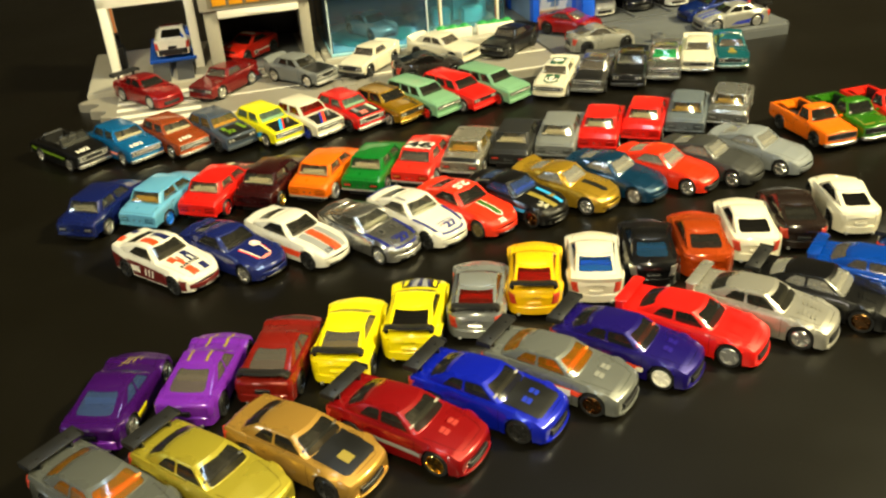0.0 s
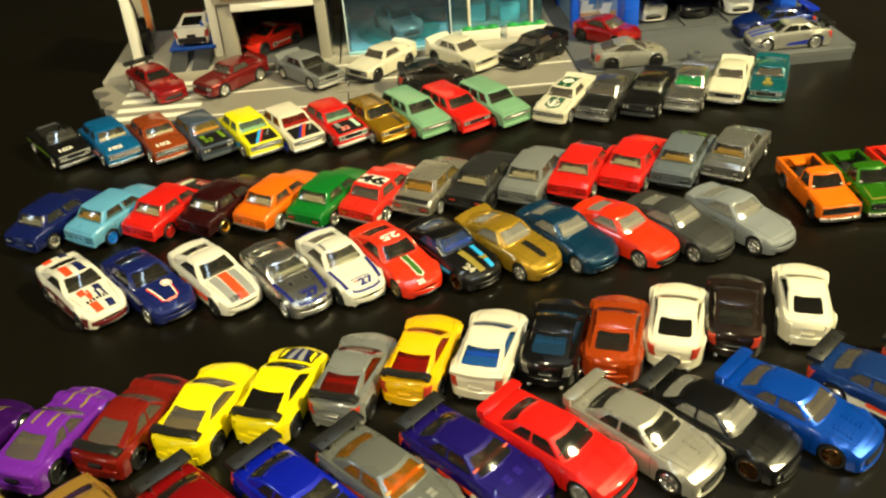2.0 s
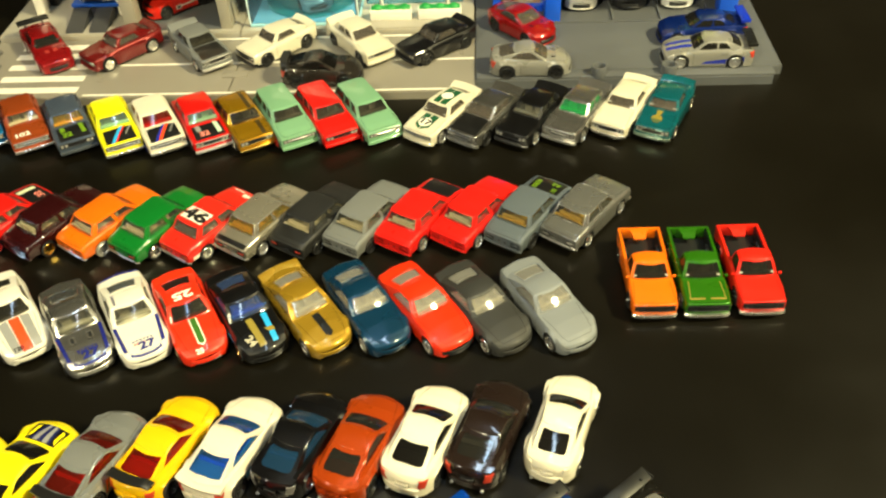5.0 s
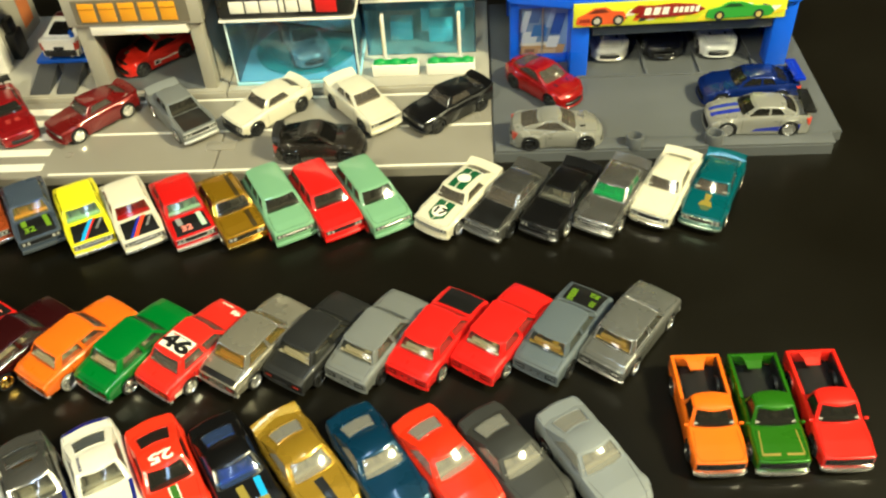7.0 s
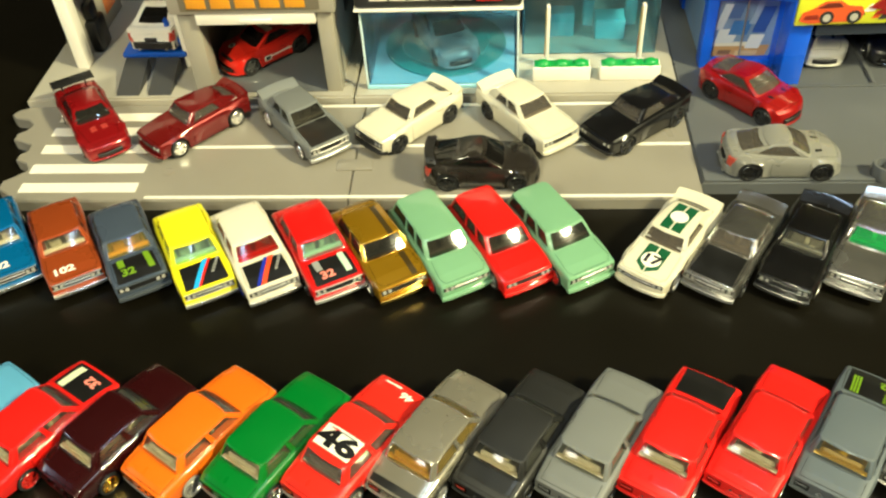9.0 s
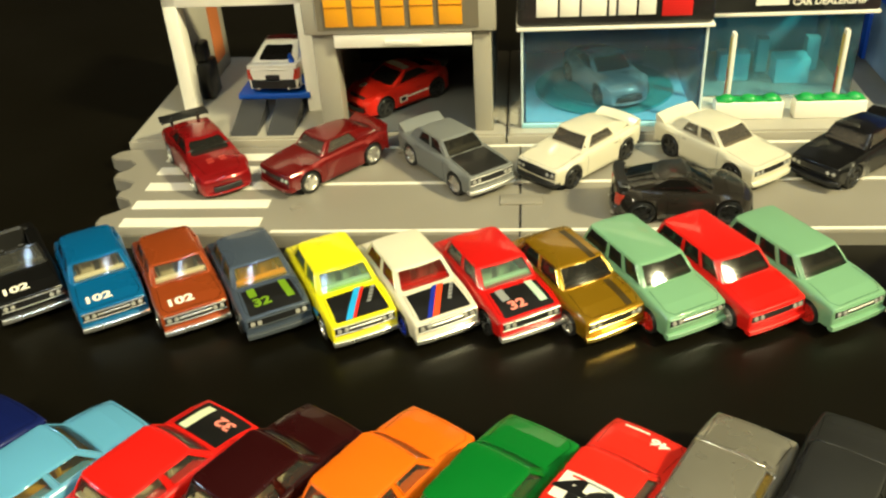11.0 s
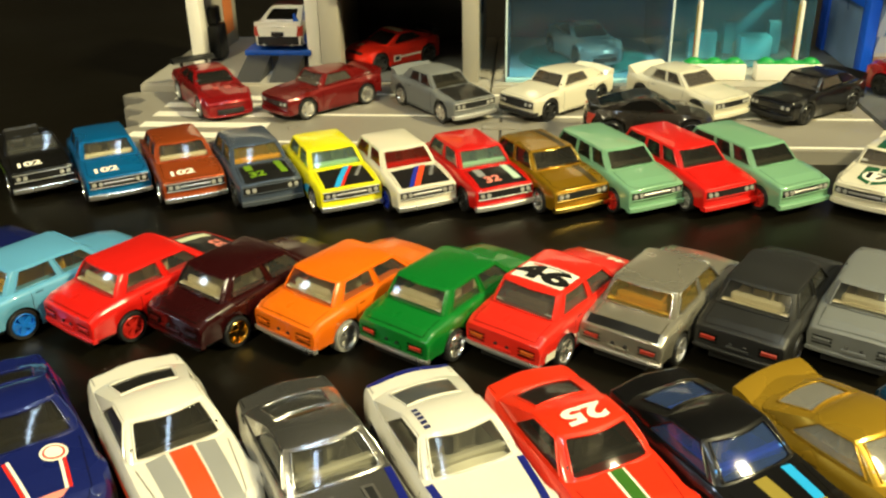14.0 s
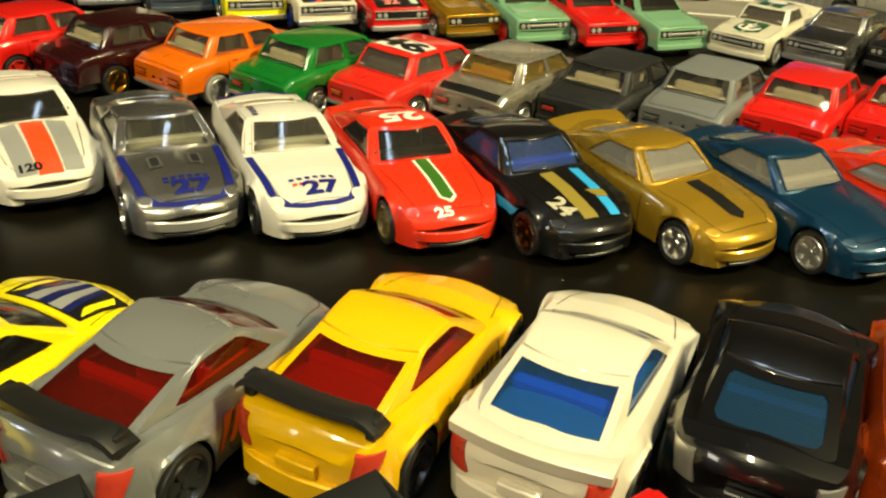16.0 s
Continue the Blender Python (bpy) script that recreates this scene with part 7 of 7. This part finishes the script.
GREYM, BLUEM, REDM = paint("5a5c58", 0.35), paint("0a1cae", 0.3), paint("8a0c10", 0.35)
HOODB = [(12.5, 10.6), (31, 10.0), (31, -10.0), (12.5, -10.6)]
winged("dark grey toy coupe with orange windows and tall black wing", -0.0930, 0.2476, GREYM, -31, glass="orange", inner="orange", wing="tall", rim=GOLD_RIM, prints=[("sides", [(-24, 9), (16, 8), (16, 11), (-24, 12)], INK["orange"])])
winged("olive gold toy coupe with tall black wing", -0.0540, 0.2601, paint("b0a034", 0.5), -30, glass="smoke", inner="dark", wing="tall")
winged("bronze gold toy coupe with worn black bonnet", -0.0177, 0.2769, paint("b0863c", 0.5), -29, glass="smoke", inner="dark", rim=BLACK_RIM, prints=[("deck", HOODB, INK["black"]), ("deck", [(21, -4.5), (27, -4.5), (27, 0.5), (21, 0.5)], INK["gold"], 0.2)])
winged("metallic dark red toy coupe with tall black wing", 0.0254, 0.2904, REDM, -28.5, glass="smoke", inner="grey", wing="tall", rim=GOLD_RIM, prints=[*vents("pink"), ("sides", [(-22, 9), (16, 7), (16, 9.4), (-22, 11)], INK["grey"])])
winged("metallic blue toy coupe with black bonnet and tall wing", 0.0606, 0.3095, BLUEM, -28.5, glass="smoke", inner="grey", wing="tall", rim=BLACK_RIM, prints=[("deck", HOODB, INK["black"]), *vents("blue")])
winged("grey toy coupe with amber windows and orange side print", 0.0938, 0.3266, paint("6a6c68", 0.35), -29, glass="orange", inner="orange", wing="tall", rim=BRONZE_RIM, prints=[*vents("grey"), ("sides", [(-26, 10.4), (24, 8.2), (24, 11.4), (-26, 12.6)], INK["orange"]), ("sides", [(4, 7.8), (12, 7.6), (12, 11.2), (4, 11.4)], INK["white"], 0.25)])
winged("dark purple toy coupe with orange side print and white wheels", 0.1274, 0.3449, paint("1c1068", 0.3), -29.5, glass="smoke", inner="red", wing="tall", rim=WHITE_RIM, prints=[*vents("navy"), ("sides", [(-8, 6.4), (10, 6.2), (13, 9.6), (-10, 11.4)], INK["orange"]), ("sides", [(9, 6.4), (13, 6.6), (14, 9.4), (10.5, 9.2)], INK["white"], 0.25)])
RED8 = paint("d01812")
winged("bright red toy coupe with body-coloured wing", 0.1618, 0.3607, RED8, -30, glass="smoke", inner="dark", wing="hoop", rim=SILVER_TRIM, prints=louvres(RED8))
SIL9 = paint("a6a297", 0.55)
winged("silver grey toy coupe with bonnet louvres and wing", 0.1992, 0.3738, SIL9, -31.5, glass="smoke", inner="grey", wing="hoop", prints=louvres(SIL9))
BLK = paint("070708")
winged("gloss black toy coupe with clear windows and black wing", 0.2322, 0.3868, BLK, -31.5, glass="mist", inner="grey", wing="tall", rim=BRONZE_RIM, prints=louvres(BLK))
B11 = paint("0648b4", 0.45)
winged("metallic blue toy coupe with body-coloured wing", 0.2673, 0.4002, B11, -31, glass="haze", inner="grey", wing="hoop", rim=BRONZE_RIM, prints=louvres(B11))
winged("blue toy coupe with pale lettering bars and orange side flash", 0.3096, 0.4184, paint("1c3e80", 0.5), -31.5, glass="haze", inner="grey", wing="tall",
       prints=[("deck", HOODB, INK["black"]), *[("deck", [(14.5 + 3.4 * k, -1.5 + 0.8 * k), (16.5 + 3.4 * k, -1.5 + 0.8 * k), (17.6 + 3.4 * k, 6.2 - 0.5 * k), (15.6 + 3.4 * k, 6.6 - 0.5 * k)], INK["pale"], 0.2) for k in range(3)], *[("deck", [(16.2 + 3.4 * k, 0.6), (19.8 + 3.4 * k, 1.2), (19.8 + 3.4 * k, 2.3), (16.2 + 3.4 * k, 1.7)], INK["pale"], 0.22) for k in range(2)], *[("deck", [(19 + 2.0 * k, -6.5), (20.2 + 2.0 * k, -6.5), (20.2 + 2.0 * k, -3.4), (19 + 2.0 * k, -3.4)], INK["pink"], 0.2) for k in range(3)], ("deck", [(26, -3), (29, -2), (29, 6), (26.5, 5)], INK["gold"], 0.2), ("sides", [(-26, 7), (18, 6), (18, 9), (-26, 11.5)], INK["white"]), ("sides", [(-6, 8.6), (22, 7), (22, 9), (-6, 11)], INK["orange"], 0.25)])
winged("smoky black toy coupe with clear windows and tall wing", 0.3455, 0.4373, paint("1c1b18", 0.4), -31.5, glass="mist", inner="beige", wing="tall", rim=BRONZE_RIM, prints=louvres(paint("2a2820", 0.5)))

# ---- three pickups ----
GH = "toy pickups parked together"
for px, py, h, c, lab in ((0.3098, 0.5856, -71, "e46a08", "bright orange toy pickup with black bed liner"), (0.3391, 0.5952, -71, "2a660a", "metallic green toy pickup with black bed liner"), (0.3692, 0.6067, -70.5, "d82214", "bright red toy pickup with black bed liner")):
    toy_car(lab, "pickup", nose_at("pickup", px, py, h), h, paint(c, 0.25 if c[0] == "2" else 0.0), "smoke", "grey", CHROME if c[0] == "2" else BLACK_RIM, group=GH, plate=False, lights=BLACK_PLASTIC, surround=BLACK_PLASTIC,
            prints=[("deck", [(17, 9.6), (32, 10.6), (32, 10.0), (17, 9.0)], INK["gold"]), ("deck", [(17, -9.0), (32, -10.0), (32, -10.6), (17, -9.6)], INK["gold"]), ("deck", [(30.6, 9.8), (32, 9.8), (32, 1.6), (30.6, 1.6)], INK["gold"]), ("deck", [(30.6, -1.6), (32, -1.6), (32, -9.8), (30.6, -9.8)], INK["gold"])] if c[0] == "2" else ())

# ---- cars on the toy street ----
GB = "toy cars standing on the toy road"
ROADZ, BASEZ = 0.0076, 0.0086


def on_road(label, style, x, y, h, mat, z=ROADZ, **k):
    return toy_car(label, style, (x, y, z), h, mat, group=GB, **k)


on_road("metallic dark red toy coupe with black wing on the crossing", "racer", -0.2441, 0.7435, -37, REDM, glass="smoke", inner="dark", wing="tall", rim=SILVER_TRIM, prints=vents("pink"))
on_road("metallic dark red toy fastback with chrome wheels", "muscle", -0.1795, 0.7623, -114, paint("6e0e0c", 0.3), glass="haze", inner="grey", wing="duck", bumper=paint("6e0e0c", 0.3))
on_road("grey toy fastback with black bonnet", "hardtop", -0.1125, 0.7805, -34, matt("6c6e6c"), glass="smoke", inner="grey", wing="duck", bumper=SILVER_TRIM, prints=[("deck", BONNET, INK["black"])])
on_road("cream white toy fastback with black rear window", "muscle", -0.0511, 0.8057, -116, WHITE_C, glass="haze", inner="dark", rim=BLACK_RIM, wing="duck", bumper=BLACK_PLASTIC)
on_road("metallic charcoal toy coupe with black wing", "coupe", 0.0066, 0.7745, 17, paint("2c2824", 0.35), glass="dark", inner="dark", rim=BLACK_RIM, wing="gt")
on_road("cream white toy coupe with chrome grille", "hardtop", 0.0172, 0.8282, -35, WHITE_C, glass="haze", inner="dark", rim=BLACK_RIM, wing="duck", bumper=WHITE_C)
on_road("gloss black toy coupe with dark windows", "muscle", 0.0814, 0.8441, -122, paint("0a0a0c"), glass="haze", inner="dark", rim=BLACK_RIM, wing="duck", bumper=BLACK_PLASTIC)
on_road("metallic red toy coupe on the grey base", "coupe", 0.1433, 0.8914, -31, paint("92100e", 0.25), BASEZ, glass="haze", inner="dark", rim=BLACK_RIM, prints=[("deck", [(16.5, 5.4), (20.5, 5.0), (20.5, 6.6), (16.5, 7.4)], INK["black"]), ("deck", [(16.5, -5.4), (20.5, -5.0), (20.5, -6.6), (16.5, -7.4)], INK["black"])])
on_road("silver toy coupe on the grey base", "coupe", 0.1669, 0.8326, 17, paint("9a9890", 0.35), BASEZ, glass="haze", inner="dark", rim=BLACK_RIM, prints=[("deck", [(16.5, 5.4), (20.5, 5.0), (20.5, 6.6), (16.5, 7.4)], INK["black"]), ("deck", [(16.5, -5.4), (20.5, -5.0), (20.5, -6.6), (16.5, -7.4)], INK["black"])])
on_road("metallic blue toy coupe with blue wing", "racer", 0.2914, 0.9220, -160, paint("0c2468", 0.35), BASEZ, glass="smoke", inner="dark", rim=CHROME, wing="tall", wing_mat=paint("1030b8"))
on_road("silver toy coupe with blue bonnet stripes", "racer", 0.3004, 0.8852, -164, paint("9c9a92", 0.35), BASEZ, glass="smoke", inner="dark", rim=SILVER_TRIM, wing="tall",
        prints=[("deck", stripe(13, 33, 2, 1.6, 4), INK["blue"]), ("deck", stripe(13, 33, -6, -5.6, 4), INK["blue"]), ("sides", [(-28, 5.5), (6, 5), (2, 7.4), (-28, 11)], INK["blue"])])


def in_street(u, v):
    p = STREET @ Vector((u, v, 0))
    return p.x, p.y


x, y = in_street(0.131, 0.150)
toy_car("red toy racing car with a white roof edge inside the garage", "coupe", (x, y, 0.0135), -117, paint("cc2414"), "dark", "dark", BLACK_RIM, wing="gt", group=GB, prints=[("roof", [(-4.2, 8.6), (1.0, 9.0), (1.0, -9.0), (-4.2, -8.6)], INK["white"]), ("disc", "deck", 22.0, -5.0, 2.6, INK["white"], 0.2), ("deck", [(21.2, -6.2), (22.8, -6.2), (22.8, -3.8), (21.2, -3.8)], INK["black"], 0.26), ("sides", [(-16, 7.6), (4, 7.2), (4, 8.4), (-16, 9.0)], INK["white"]), ("sides", [(4, 5.4), (10, 5.2), (10, 9.2), (4, 9.4)], INK["white"]), ("sides", [(5.2, 6.2), (8.8, 6.0), (8.8, 8.4), (5.2, 8.6)], INK["black"], 0.22), ("deck", [(30.0, 9), (32.0, 7), (32.0, -7), (30.0, -9)], INK["black"])])
x, y = in_street(0.0605, 0.172)
patrol = toy_car("white and black toy patrol car standing on the lift", "hatch", (x, y, 0.0251), 106, paint("ece6da"), "dark", "dark", BLACK_RIM, bumper=BLACK_PLASTIC, group=GB, wing="duck", prints=[("sides", [(-30, 4), (30, 4), (30, 9), (-30, 9)], INK["black"]), ("roof", [(-8.5, 8), (-2.5, 8), (-2.5, -8), (-8.5, -8)], INK["maroon"], 0.9), ("deck", [(-32, 9), (-30.5, 9), (-30.5, -9), (-32, -9)], INK["red"])])
patrol.scale = (1.14, 1.14, 1.14)
x, y = in_street(0.2555, 0.152)
toy_car("silver toy coupe on the showroom turntable", "coupe", (x, y, 0.0177), -50, paint("8a9a9c", 0.25), "dark", "dark", BLACK_RIM, group=GB)
for k, (u, c, lab) in enumerate(((0.5035, "dcd8cc", "pearl white toy coupe inside the parking house"), (0.5465, "0c0c0e", "gloss black toy coupe inside the parking house"), (0.5895, "d4d4d0", "pale silver toy coupe inside the parking house"))):
    x, y = in_street(u, 0.163)
    toy_car(lab, "coupe", (x, y, BASEZ), -73, paint(c), "dark", "dark", BLACK_RIM, group=GB, prints=[("deck", [(16.5, 5.4), (20.5, 5.0), (20.5, 6.6), (16.5, 7.4)], INK["black"]), ("deck", [(16.5, -5.4), (20.5, -5.0), (20.5, -6.6), (16.5, -7.4)], INK["black"])])

# dust on the tabletop
rng = random.Random(3)
bm = bmesh.new()
for k in range(60):
    x, y, q = rng.uniform(-0.35, 0.60), rng.uniform(0.12, 0.95), rng.uniform(0.00008, 0.00022)
    a = rng.uniform(0, 6.28)
    bm.faces.new([bm.verts.new((x + q * rng.uniform(0.6, 1.5) * math.cos(a + 1.57 * i), y + q * rng.uniform(0.6, 1.5) * math.sin(a + 1.57 * i), 0.00015 + 0.0001 * (i % 2))) for i in range(4)])
tagged(part("dust", bm, surface("pale_dust", (0.16, 0.14, 0.11), 0.9), None), "fine pale dust specks lying on the black tabletop", "dust", kind="stuff")
